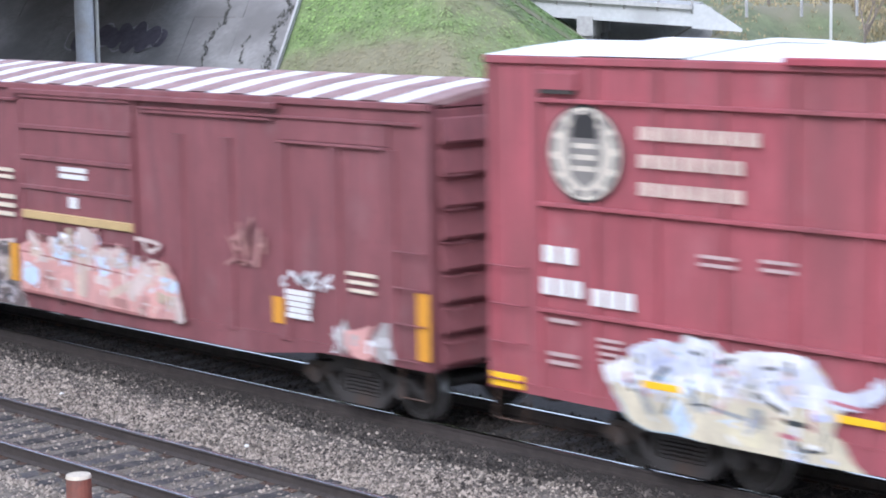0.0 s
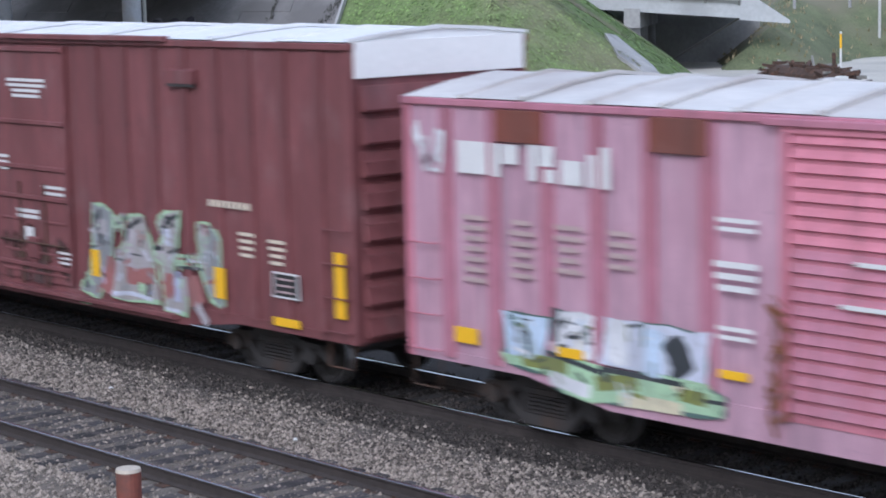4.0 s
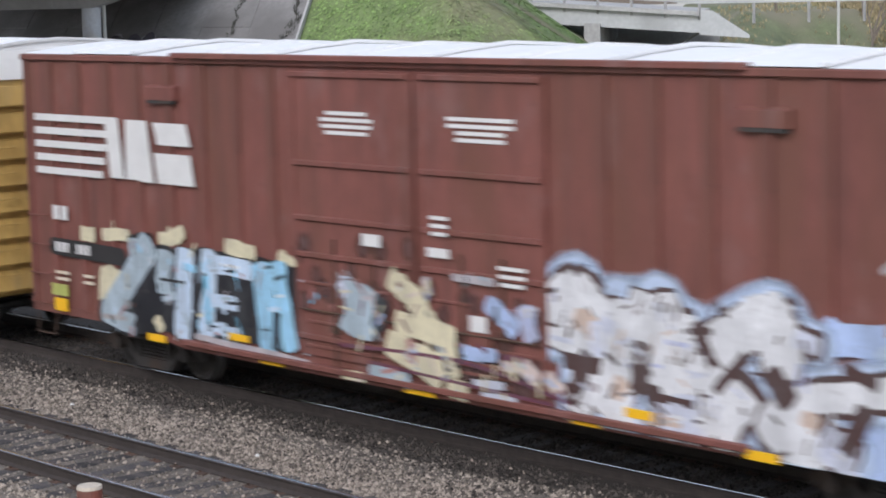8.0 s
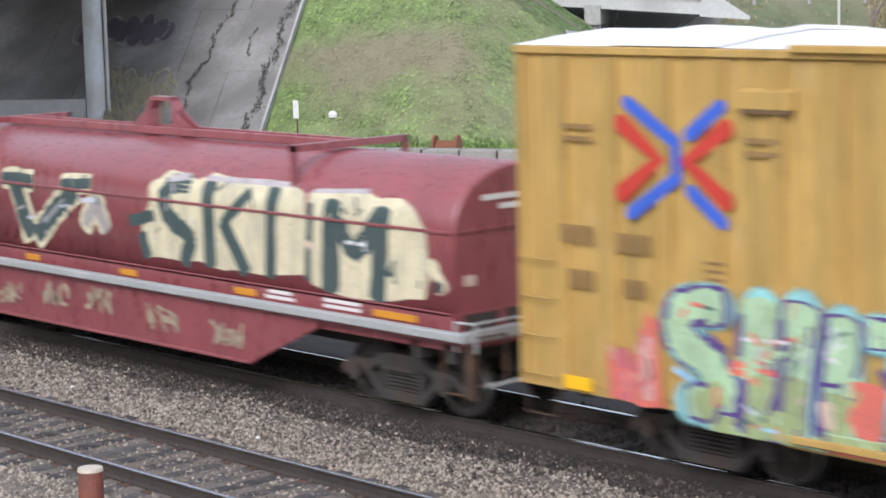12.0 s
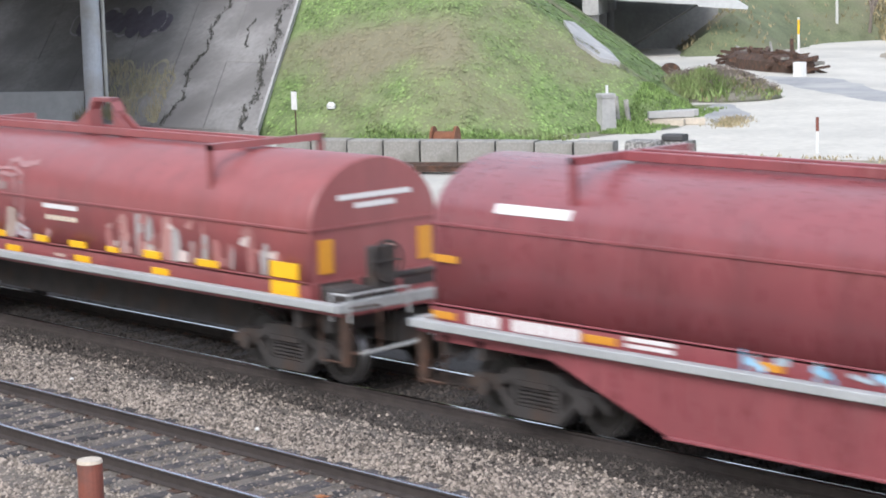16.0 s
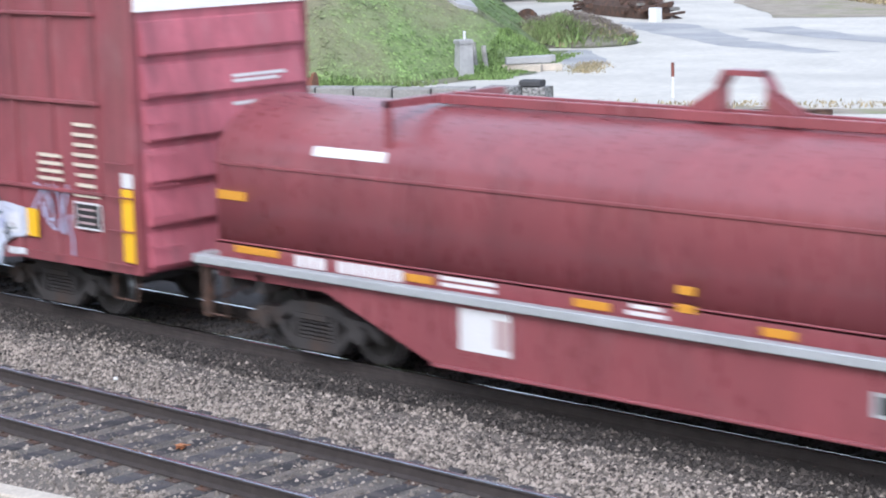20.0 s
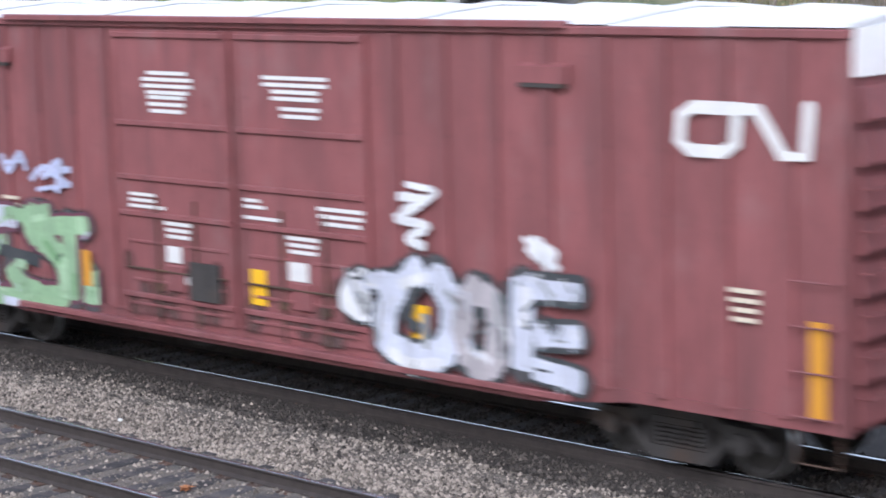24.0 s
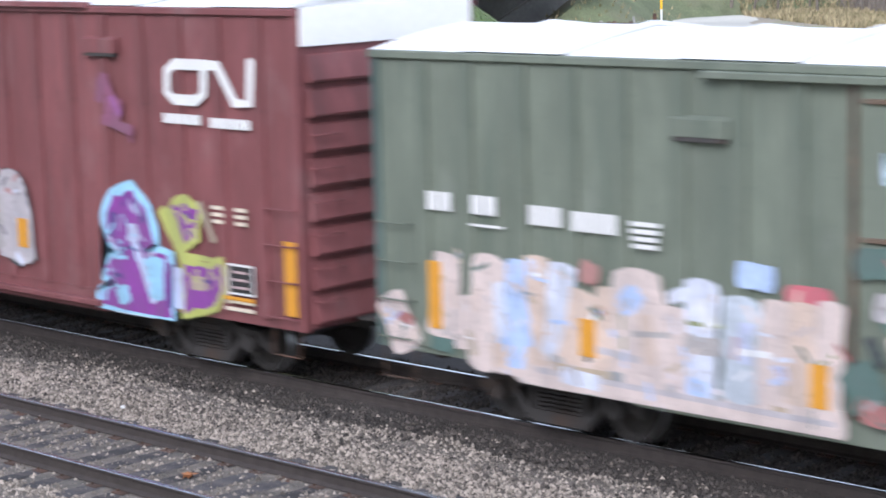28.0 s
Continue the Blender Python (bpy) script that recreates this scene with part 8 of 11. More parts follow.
car = double_door_car("box_car", -90.83, 18.60, OXIDE_F, "brown-red hi-cube box car with a striped white emblem and large graffiti", CREAM, d0=6.74, mid=9.20, d1=11.48)
b = Build()
for k in range(5):
    z = 3.98 - 0.205 * k
    b.loft([[(u, SIDE - 0.001, z - 0.02 * u * 0.0), (u, SIDE - 0.001, z - 0.105), (u, SIDE - 0.004, z - 0.105), (u, SIDE - 0.004, z)] for u in (0.32, 2.45 - 0.07 * k)])
for ua, ub, da, db, za, zb in ((2.36, 2.72, 0.10, -0.08, 3.08, 3.98), (2.66, 3.02, -0.16, 0.28, 3.08, 3.96), (3.10, 3.46, 0.10, -0.06, 3.06, 3.96), (3.58, 4.40, 0.06, -0.02, 3.62, 3.94), (3.56, 4.46, 0.04, 0.0, 3.06, 3.50)):
    b.poly([(ua - da, SIDE - 0.005, zb), (ub - da, SIDE - 0.005, zb), (ub + db + da, SIDE - 0.005, za), (ua + db + da, SIDE - 0.005, za)])
part("emblem", b, WHITE, car, "white emblem of stripes and bold blocks")
p = Piece(car, "cream sprayed cloud behind pale blue letters", flecks=0.6)
p.form("creamy", 0.23, (2.11, 2.21), (2.76, 2.24))
p.form("creamy", 0.24, (3.65, 2.23), (4.13, 2.39))
p.form("creamy", 0.24, (5.24, 2.27), (5.76, 2.22))
p.form("creamy", 0.27, (6.44, 2.18), (6.78, 2.08))
p.form("creamy", 0.14, (7.27, 2.22), (7.54, 2.20))
p.form("creamy", -1, (1.97, 1.72), (2.80, 1.73), (2.27, 1.29), (1.93, 1.21))
p.form("creamy", 0.24, (1.55, 2.19), (1.81, 2.18))
p.done()
p = Piece(car, "pale blue sprayed letters with black outline and cream cloud", line=("black", 0.055))
p.form("black", -1, (2.81, 2.03), (4.18, 2.10), (5.82, 2.13), (6.41, 2.10), (7.15, 2.09), (7.97, 2.06), (8.06, 1.51), (6.60, 1.03), (3.85, 0.95), (2.88, 0.84), (2.92, 1.44))
p.form("greyblue", 0.33, (2.85, 2.05), (3.31, 2.11))
p.form("greyblue", 0.47, (3.23, 2.06), (2.29, 1.10))
p.form("greyblue", 0.36, (2.07, 1.05), (2.78, 0.91))
p.form("greyblue", 0.41, (3.71, 1.98), (3.65, 1.51))
p.form("ice", 0.43, (4.19, 2.06), (4.05, 0.93))
p.form("ice", 0.44, (4.77, 2.07), (4.65, 1.00))
p.form("ice", 0.29, (4.82, 1.99), (5.69, 1.96))
p.form("ice", 0.20, (4.73, 1.46), (5.33, 1.47))
p.form("ice", 0.20, (4.71, 1.05), (5.40, 1.09))
p.form("skylight", 0.44, (5.99, 1.96), (6.13, 1.05))
p.form("skylight", 0.39, (6.32, 2.03), (6.57, 1.03))
p.form("ice", 0.32, (6.99, 2.02), (6.95, 1.27))
p.form("lavwhite", 0.27, (7.59, 1.94), (7.86, 2.03))
p.form("greyblue", 0.29, (7.47, 1.59), (8.01, 1.54))
p.mark("black", 0.25, (2.95, 0.89), (3.36, 1.27), (3.73, 1.17))
p.mark("black", 0.15, (5.22, 1.71), (5.67, 1.68))
p.mark("black", 0.16, (5.63, 1.71), (5.49, 1.34))
p.mark("black", 0.15, (5.16, 1.20), (5.59, 1.22))
p.mark("black", 0.11, (4.63, 1.82), (4.47, 1.41))
p.mark("black", 0.16, (6.29, 1.42), (6.24, 0.95))
p.mark("black", 0.04, (3.55, 1.66), (4.16, 1.66))
p.mark("grey", 0.14, (2.62, 1.22), (2.73, 1.19))
p.mark("skylight", 0.12, (4.17, 1.90), (4.43, 1.88))
p.mark("white", 0.04, (5.07, 2.00), (5.45, 1.99))
p.mark("skyblue", 0.11, (4.68, 1.78), (4.71, 1.13))
p.mark("greyer2", 0.10, (4.38, 0.91), (5.88, 0.86), (6.93, 0.82))
p.mark("creamy", 0.18, (3.45, 1.03), (3.51, 0.95))
p.mark("greyblue", 0.12, (3.88, 1.45), (3.61, 1.38))
p.mark("greyer", 0.08, (2.03, 0.96), (2.61, 0.98))
p.mark("skylight", 0.15, (5.86, 1.81), (5.91, 1.42))
p.mark("dustier", 0.03, (6.73, 1.40), (8.11, 1.40))
p.mark("dustier", 0.03, (6.77, 2.40), (8.14, 2.37))
p.mark("greyer2", 0.14, (6.89, 1.18), (6.94, 0.96))
p.mark("dustier", 0.10, (7.29, 1.19), (8.05, 1.09))
p.done()
smear(car, 6.8, 9.1, 1.6, 2.6, 16, 603, -0.008)
smear(car, 9.3, 11.4, 0.96, 2.2, 34, 604, -0.008)
p = Piece(car, "pale blue sprayed cloud", flecks=0.6)
p.form("iceblue", 0.38, (15.58, 2.13), (16.38, 2.19))
p.form("iceblue", 0.84, (16.48, 1.83), (16.29, 0.85))
p.form("iceblue", 0.72, (17.21, 1.71), (17.07, 0.94))
p.form("iceblue", 0.52, (17.82, 1.68), (17.73, 1.01))
p.form("iceblue", 0.40, (18.11, 1.38), (18.46, 1.23))
p.form("iceblue", 0.57, (15.85, 1.67), (16.00, 0.99))
p.form("iceblue", 0.23, (18.45, 0.96), (18.67, 0.97))
p.mark("dustier", 0.29, (16.90, 1.69), (16.88, 1.38))
p.mark("ice", 0.26, (16.28, 2.04), (16.54, 1.61))
p.mark("lavender", 0.18, (17.38, 1.36), (17.75, 1.29))
p.done()
p = Piece(car, "grey-blue and cream sprayed forms across the doors", dy=-0.06)
p.form("greyblue", 0.61, (8.13, 1.88), (8.05, 1.46))
p.form("dark", 0.27, (8.54, 1.81), (8.45, 1.51))
p.form("creamy", 0.31, (8.77, 2.15), (9.20, 1.90), (9.47, 1.62))
p.form("creamy", 0.33, (8.88, 1.60), (9.85, 1.49))
p.form("creamy", 0.41, (8.69, 1.31), (9.60, 1.02))
p.form("creamy", 0.33, (9.73, 1.48), (9.84, 1.06))
p.form("dusty", 0.15, (9.08, 1.36), (9.10, 1.14))
p.form("greyblue", 0.20, (8.32, 0.90), (8.99, 0.85))
p.form("creamy", 0.20, (7.79, 0.74), (8.09, 0.73))
p.form("creamy", 0.27, (9.84, 0.86), (10.02, 0.84))
p.form("iceblue", 0.28, (10.56, 1.98), (10.94, 1.75))
p.form("lavender", 0.29, (11.13, 1.98), (11.26, 1.66))
p.form("iceblue", 0.18, (10.11, 1.35), (10.60, 1.37))
p.form("lavwhite", 0.13, (10.42, 0.83), (10.93, 0.85))
p.form("lightpink", 0.24, (11.15, 1.27), (11.31, 1.17))
p.form("lightpink", 0.21, (11.53, 1.20), (11.74, 1.06))
p.form("lavwhite", 0.12, (10.25, 0.98), (10.76, 1.01))
p.form("maroon", 0.12, (10.77, 1.35), (11.10, 1.35))
p.form("lightpink", 0.12, (10.77, 1.26), (10.99, 1.25))
# thin maroon lines: shadows of the door bars, drawn in as colour
p.form("maroon", 0.05, (7.71, 1.17), (10.08, 1.22), (11.84, 0.95))
p.form("maroon", 0.04, (8.30, 1.01), (11.58, 0.89))
p.form("greyer2", 0.12, (9.42, 2.19), (9.45, 2.02))
p.form("greyer2", 0.10, (9.93, 2.26), (10.61, 2.26))
p.form("brown", 0.08, (9.67, 1.34), (9.78, 1.00))
p.form("lavwhite", 0.18, (7.73, 1.98), (7.83, 1.85))
p.form("dark", 0.06, (7.94, 2.09), (8.13, 1.97))
p.done()
p = Piece(car, "white sprayed piece outlined in dark brown with a pale blue cloud", line=("brown", 0.06), halo=("ice", 0.13))
p.form("white", -1, (11.54, 2.29), (12.16, 2.27), (12.46, 2.05), (12.76, 1.84), (12.66, 1.47), (11.85, 1.53), (11.44, 1.62))
p.form("white", 0.39, (11.97, 1.05), (11.95, 0.93))
p.form("white", 0.47, (12.56, 1.82), (12.60, 0.90))
p.form("white", 0.28, (12.85, 2.25), (13.47, 2.12))
p.form("white", 0.42, (12.71, 2.11), (13.33, 1.56))
p.form("white", 0.30, (13.33, 2.03), (13.70, 2.05))
p.form("white", 0.31, (13.09, 1.49), (13.84, 1.45))
p.form("white", 0.38, (13.31, 1.09), (13.36, 0.95))
p.form("white", 0.28, (13.75, 1.81), (13.79, 1.62))
p.form("white", 0.31, (13.80, 1.23), (13.97, 1.11))
p.form("white", 0.61, (11.55, 1.85), (11.95, 2.28), (12.32, 1.78))
p.form("white", 0.68, (12.64, 2.05), (12.56, 1.25))
p.form("white", 0.68, (13.22, 2.13), (13.50, 1.45))
p.form("white", 0.53, (14.15, 1.93), (14.85, 2.25), (14.93, 1.76))
p.form("lavwhite", 0.21, (15.17, 2.07), (15.39, 2.02))
p.form("white", 0.75, (14.27, 1.40), (14.00, 0.90))
p.form("white", 0.37, (15.22, 1.42), (16.35, 1.64))
p.form("white", 0.68, (14.89, 1.17), (15.28, 0.80))
p.form("lavwhite", 0.69, (13.47, 1.09), (13.55, 0.79))
p.form("white", 0.60, (12.10, 1.33), (12.66, 1.07))
p.form("lavwhite", 0.40, (15.55, 1.00), (15.79, 0.89))
p.mark("brown", 0.20, (11.79, 1.44), (12.26, 1.42))
p.mark("brown", 0.14, (11.95, 1.29), (11.84, 0.99))
p.mark("brown", 0.12, (12.32, 1.59), (12.26, 1.38))
p.mark("brown", 0.08, (12.80, 1.49), (13.09, 1.45))
p.mark("brown", 0.09, (12.91, 1.38), (12.85, 1.02))
p.mark("brown", 0.07, (13.61, 1.98), (13.97, 2.02))
p.mark("greyer", 0.09, (13.38, 1.64), (13.56, 1.63))
p.mark("peachy", 0.29, (11.98, 1.95), (12.18, 1.89))
p.mark("peachy", 0.17, (12.55, 1.17), (12.58, 1.14))
p.mark("peachy", 0.15, (13.00, 0.92), (13.47, 0.95))
p.mark("lavwhite", 0.08, (11.53, 1.69), (11.85, 1.67))
p.mark("brown", 0.04, (11.48, 1.85), (11.64, 1.83))
p.mark("lavwhite", 0.18, (12.36, 1.95), (12.51, 1.89))
p.mark("lavender", 0.06, (13.33, 1.83), (13.61, 1.83))
p.mark("greyer2", 0.10, (12.05, 1.19), (12.25, 1.17))
p.mark("brown", 0.30, (12.12, 1.52), (11.83, 0.99))
p.mark("brown", 0.25, (12.98, 1.71), (12.91, 1.28))
p.mark("brown", 0.18, (13.78, 2.08), (13.86, 1.79))
p.mark("brown", 0.29, (14.82, 1.63), (15.01, 1.41))
p.mark("brown", 0.25, (16.03, 1.40), (15.80, 0.97))
p.mark("brown", 0.14, (15.76, 1.83), (16.15, 1.69))
p.mark("peachy", 0.26, (12.56, 1.25), (12.65, 1.19))
p.mark("peachy", 0.20, (15.26, 1.23), (15.36, 1.19))
p.mark("brown", 0.14, (14.46, 1.78), (14.05, 1.38))
p.mark("lavwhite", 0.23, (12.27, 1.90), (12.30, 1.59))
p.mark("brown", 0.10, (13.13, 1.18), (13.70, 1.17))
p.done()
b = Build()
stroke(b, [(0.7, 1.93), (2.55, 1.90)], 0.27, SIDE - 0.0005)
part("number_patch", b, DARKINK, car, "black number patch")
bars(car, block_text(0.75, 1.85, 3, 0.10, 0.15) + block_text(1.35, 1.85, 3, 0.10, 0.15) + block_text(0.72, 2.35, 2, 0.18, 0.22), WHITE, y=SIDE - 0.0016)
bars(car, lines(0.72, 1.5, 0.4, 2, 0.05, 0.05) + lines(1.5, 1.5, 0.3, 2, 0.05, 0.05) + lines(16.55, 1.95, 0.4, 4, 0.04, 0.06) + lines(17.2, 1.95, 0.45, 4, 0.06, 0.05), CREAM)
bars(car, lines(9.5, 2.95, 0.35, 3, 0.05, 0.05) + [(8.2, 2.52, 0.36, 0.16), (9.45, 2.48, 0.4, 0.12)] + lines(10.7, 2.42, 0.5, 3, 0.05, 0.05) + [(10.2, 1.62, 0.3, 0.2)], WHITE, y=SIDE - 0.066)
p = Piece(car, "pale grey scrawled tag with a crown", flecks=0.5)
p.form("greyer2", 0.09, (16.25, 2.87), (17.18, 3.44), (17.61, 2.95), (16.43, 3.01), (18.15, 3.15))
p.form("greyer2", 0.10, (16.46, 3.32), (17.82, 2.70), (16.79, 2.55), (17.71, 3.29))
p.form("greyer2", 0.08, (16.49, 2.75), (17.02, 2.44), (18.03, 2.59), (18.28, 2.90))
p.form("greyer2", 0.09, (16.95, 3.43), (17.19, 3.57), (17.49, 3.45), (17.32, 3.27))
p.form("greyer2", 0.08, (17.68, 2.95), (18.30, 3.07), (17.82, 2.79))
p.done()
reflectors(car, [(0.68, 0.92, 0.36, 0.20), (3.19, 0.72, 0.45, 0.11), (5.2, 0.95, 0.45, 0.10), (5.9, 0.70, 0.5, 0.09), (8.9, 0.68, 0.55, 0.09), (11.85, 0.70, 0.45, 0.09), (12.7, 0.90, 0.4, 0.11), (14.45, 0.68, 0.45, 0.11), (16.6, 0.95, 0.5, 0.10), (18.1, 0.92, 0.36, 0.16)], REFLECT)
b = Build()
b.box(0.62, 1.06, SIDE - 0.012, SIDE - 0.004, 1.16, 1.34)
part("sticker", b, S["sp_lime"], car, "yellow-green sticker")
placard(car, 17.2, 1.15, 0.6, 0.5)

# ---- ochre box car with black doors ----
car = double_door_car("box_car", -110.97, 18.67, YELLOW, "ochre-yellow box car with black doors and mint graffiti",
                      d0=6.76, mid=9.29, d1=11.64, door=BLACK, bar_z=(3.54, 2.38), rod_m=BLACK)
b = Build()
b.box(9.235, 9.345, SIDE - 0.014, SIDE - 0.001, 0.95, 4.72)
part("door_seam", b, BLACK, car, "black strip between the doors")
b = Build()
for pts in (((1.70, 4.04), (2.24, 3.66), (1.70, 3.26)), ((3.20, 4.04), (2.66, 3.66), (3.20, 3.26))):
    stroke(b, pts, 0.22, SIDE - 0.001, 0)
for k, pts in enumerate((((1.80, 4.28), (2.50, 3.86), (2.52, 3.48), (1.84, 3.04)), ((3.14, 4.28), (2.70, 3.96)), ((3.16, 3.02), (2.72, 3.34)))):
    stroke(b, pts, 0.16, SIDE - 0.003 - 0.0004 * k, 1)
part("emblem", b, [LOGO_RED, LOGO_BLUE], car, "crossed red and blue emblem")
b = Build()
b.box(14.30, 16.10, SIDE - 0.003, SIDE - 0.001, 3.98, 4.13)
for u in (14.42, 15.02, 15.62):
    b.box(u, u + 0.34, SIDE - 0.003, SIDE - 0.001, 3.55, 3.94)
part("lettering", b, LOGO_RED, car, "bold red bar above three red blocks")
b = Build()
lay_glyph(b, "Railcar Pooling Experts", 12.98, 17.42, 3.16, 3.44, SIDE - 0.001, 0, 0.01)
part("lettering", b, BROWNINK, car, "brown slogan lettering")
bars(car, lines(0.75, 3.95, 0.5, 2, 0.06, 0.08) + lines(3.45, 3.9, 0.5, 2, 0.06, 0.08) + block_text(0.72, 2.62, 3, 0.14, 0.22) + block_text(1.6, 2.58, 3, 0.14, 0.22) + block_text(0.85, 2.1, 2, 0.16, 0.22) + block_text(1.7, 2.08, 2, 0.14, 0.20) + lines(16.4, 2.2, 0.45, 6, 0.03, 0.05) + lines(2.9, 2.55, 0.3, 3, 0.04, 0.05), DIMBROWN, "worn brown number bars")
p = Piece(car, "mint-green sprayed letters with purple shadow and cyan outline", line=("purple", 0.05), halo=("cyan", 0.07), dy=-0.012)
p.form("mint", 0.35, (3.09, 2.10), (2.62, 2.04), (2.54, 1.72), (3.00, 1.46), (3.15, 1.10), (2.71, 0.99))
p.form("mint", 0.42, (3.69, 2.10), (3.67, 0.83))
p.form("mint", 0.41, (4.24, 2.14), (4.08, 0.88))
p.form("mint", 0.21, (3.66, 1.72), (4.14, 1.75))
p.form("mint", 0.23, (3.06, 0.81), (4.14, 0.81))
p.form("mint", 0.39, (4.77, 2.04), (4.69, 0.94))
p.form("mint", 0.27, (5.14, 2.04), (6.01, 2.07))
p.form("mint", 0.44, (5.61, 2.03), (5.59, 0.91))
p.form("mint", 0.36, (6.43, 2.06), (6.37, 0.91))
p.form("mint", 0.22, (6.43, 2.02), (7.01, 2.06))
p.form("mint", 0.20, (6.38, 1.38), (6.90, 1.41))
p.form("mint", 0.23, (6.35, 0.86), (7.00, 0.87))
p.form("mint", 0.20, (4.45, 0.82), (6.21, 0.82))
p.mark("moss", 0.32, (3.09, 1.14), (2.87, 0.98))
p.mark("moss", 0.22, (3.02, 0.80), (4.10, 0.81))
p.mark("moss", 0.36, (3.69, 1.29), (3.68, 0.90))
p.mark("moss", 0.35, (4.12, 1.33), (4.11, 0.95))
p.mark("moss", 0.33, (4.71, 1.30), (4.69, 0.98))
p.mark("moss", 0.37, (5.61, 1.39), (5.61, 0.91))
p.mark("moss", 0.31, (6.42, 1.47), (6.39, 0.91))
p.mark("moss", 0.17, (4.45, 0.82), (6.97, 0.87))
p.mark("coral", 0.43, (5.10, 1.43), (5.07, 1.00))
p.mark("coral", 0.25, (6.07, 1.33), (5.95, 0.99))
p.mark("coral", 0.16, (3.32, 1.46), (3.42, 1.46))
p.mark("purple", 0.10, (3.41, 2.04), (3.38, 1.63))
p.mark("purple", 0.12, (3.96, 2.04), (3.93, 1.09))
p.mark("purple", 0.12, (4.53, 2.04), (4.42, 0.91))
p.mark("purple", 0.18, (5.97, 1.55), (6.10, 1.55))
p.mark("purple", 0.19, (6.76, 1.63), (6.93, 1.63))
p.mark("purple", 0.19, (6.75, 1.11), (6.95, 1.11))
p.mark("purple", 0.15, (3.43, 1.31), (3.39, 0.80))
p.mark("purple", 0.13, (2.98, 1.73), (3.19, 1.64))
p.mark("purple", 0.12, (5.26, 1.66), (5.40, 1.50))
p.mark("white", 0.04, (3.45, 1.79), (4.05, 1.82))
p.mark("skylight", 0.09, (2.49, 1.34), (2.73, 1.25))
p.mark("teal", 0.04, (2.80, 2.09), (3.05, 2.07))
p.mark("teal", 0.04, (4.53, 1.91), (4.84, 2.02))
p.mark("lavwhite", 0.05, (6.59, 1.38), (6.86, 1.39))
p.mark("peachy", 0.18, (4.55, 1.19), (4.58, 1.02))
p.mark("coral", 0.09, (4.60, 0.75), (5.63, 0.76))
p.done()
p = Piece(car, "mint-green sprayed letters with purple shadow and cyan outline", line=("purple", 0.05), halo=("cyan", 0.07), dy=-0.012)
p.form("mint", 0.36, (11.79, 0.86), (11.97, 2.01))
p.form("mint", 0.34, (12.34, 0.91), (12.28, 2.04))
p.form("mint", 0.22, (11.91, 2.04), (12.40, 2.07))
p.form("mint", 0.20, (11.85, 1.20), (12.29, 1.25))
p.form("mint", 0.33, (13.68, 2.04), (13.11, 2.00), (12.98, 1.56), (13.47, 1.36), (13.52, 0.98), (12.88, 0.93))
p.form("mint", 0.30, (14.20, 2.05), (14.14, 1.57), (14.07, 0.93))
p.form("mint", 0.33, (15.59, 1.62), (15.35, 1.97), (14.91, 1.97), (14.65, 1.55), (14.68, 1.01), (15.08, 0.78), (15.49, 0.90))
p.mark("moss", 0.28, (11.79, 1.20), (11.73, 0.87))
p.mark("moss", 0.28, (12.35, 1.22), (12.34, 0.86))
p.mark("moss", 0.25, (13.12, 1.14), (13.46, 0.91))
p.mark("moss", 0.29, (14.67, 1.34), (14.73, 0.98))
p.mark("moss", 0.24, (15.03, 0.81), (15.44, 0.84))
p.mark("purple", 0.12, (12.62, 1.91), (12.65, 0.86))
p.mark("purple", 0.13, (12.11, 1.59), (12.08, 1.32))
p.mark("purple", 0.16, (12.04, 1.00), (12.08, 0.96))
p.mark("purple", 0.17, (13.30, 1.72), (13.47, 1.57), (13.81, 1.52))
p.mark("purple", 0.14, (13.23, 1.20), (13.29, 0.99))
p.mark("purple", 0.14, (13.80, 1.31), (13.85, 0.85))
p.mark("purple", 0.13, (15.00, 1.59), (14.94, 1.17))
p.mark("purple", 0.08, (15.09, 1.56), (15.49, 1.48))
p.mark("purple", 0.16, (15.49, 1.40), (15.84, 1.57))
p.mark("purple", 0.17, (15.69, 0.99), (15.73, 0.74))
p.mark("coral", 0.28, (15.23, 1.27), (15.26, 1.24))
p.mark("coral", 0.14, (13.97, 1.29), (14.02, 1.28))
p.mark("coral", 0.14, (14.40, 1.01), (14.50, 0.74))
p.mark("coral", 0.08, (13.96, 0.70), (14.61, 0.70))
p.mark("cyan", 0.10, (15.64, 1.26), (15.88, 1.34))
p.mark("white", 0.03, (14.41, 1.70), (14.83, 1.69))
p.mark("skylight", 0.06, (12.71, 1.29), (13.23, 1.16))
p.mark("mint", 0.14, (14.20, 2.20), (14.34, 2.17))
p.mark("teal", 0.03, (13.98, 1.97), (14.41, 2.04))
p.mark("white", 0.05, (11.92, 1.26), (12.29, 1.28))
p.done()
p = Piece(car, "coral-red sprayed figures", dy=-0.06)
p.form("coral", 0, (15.94, 1.76), (16.18, 1.85), (16.36, 1.72), (16.25, 1.47), (16.46, 1.30), (16.51, 0.84), (15.93, 0.79), (15.88, 1.22), (15.74, 1.28))
p.form("coral", -1, (10.98, 1.69), (11.30, 1.77), (11.55, 1.62), (11.52, 0.75), (10.80, 0.75), (10.75, 1.30))
p.form("coral", 0, (7.16, 1.77), (7.56, 1.87), (7.87, 1.69), (7.75, 1.52), (7.92, 1.35), (7.69, 0.76), (7.23, 0.71), (7.11, 1.03))
p.form("coral", -1, (1.52, 1.54), (1.90, 1.26), (2.10, 1.94), (2.28, 1.86), (2.30, 0.87), (1.50, 0.89))
p.mark("rose", 0.11, (16.03, 1.68), (16.17, 1.62))
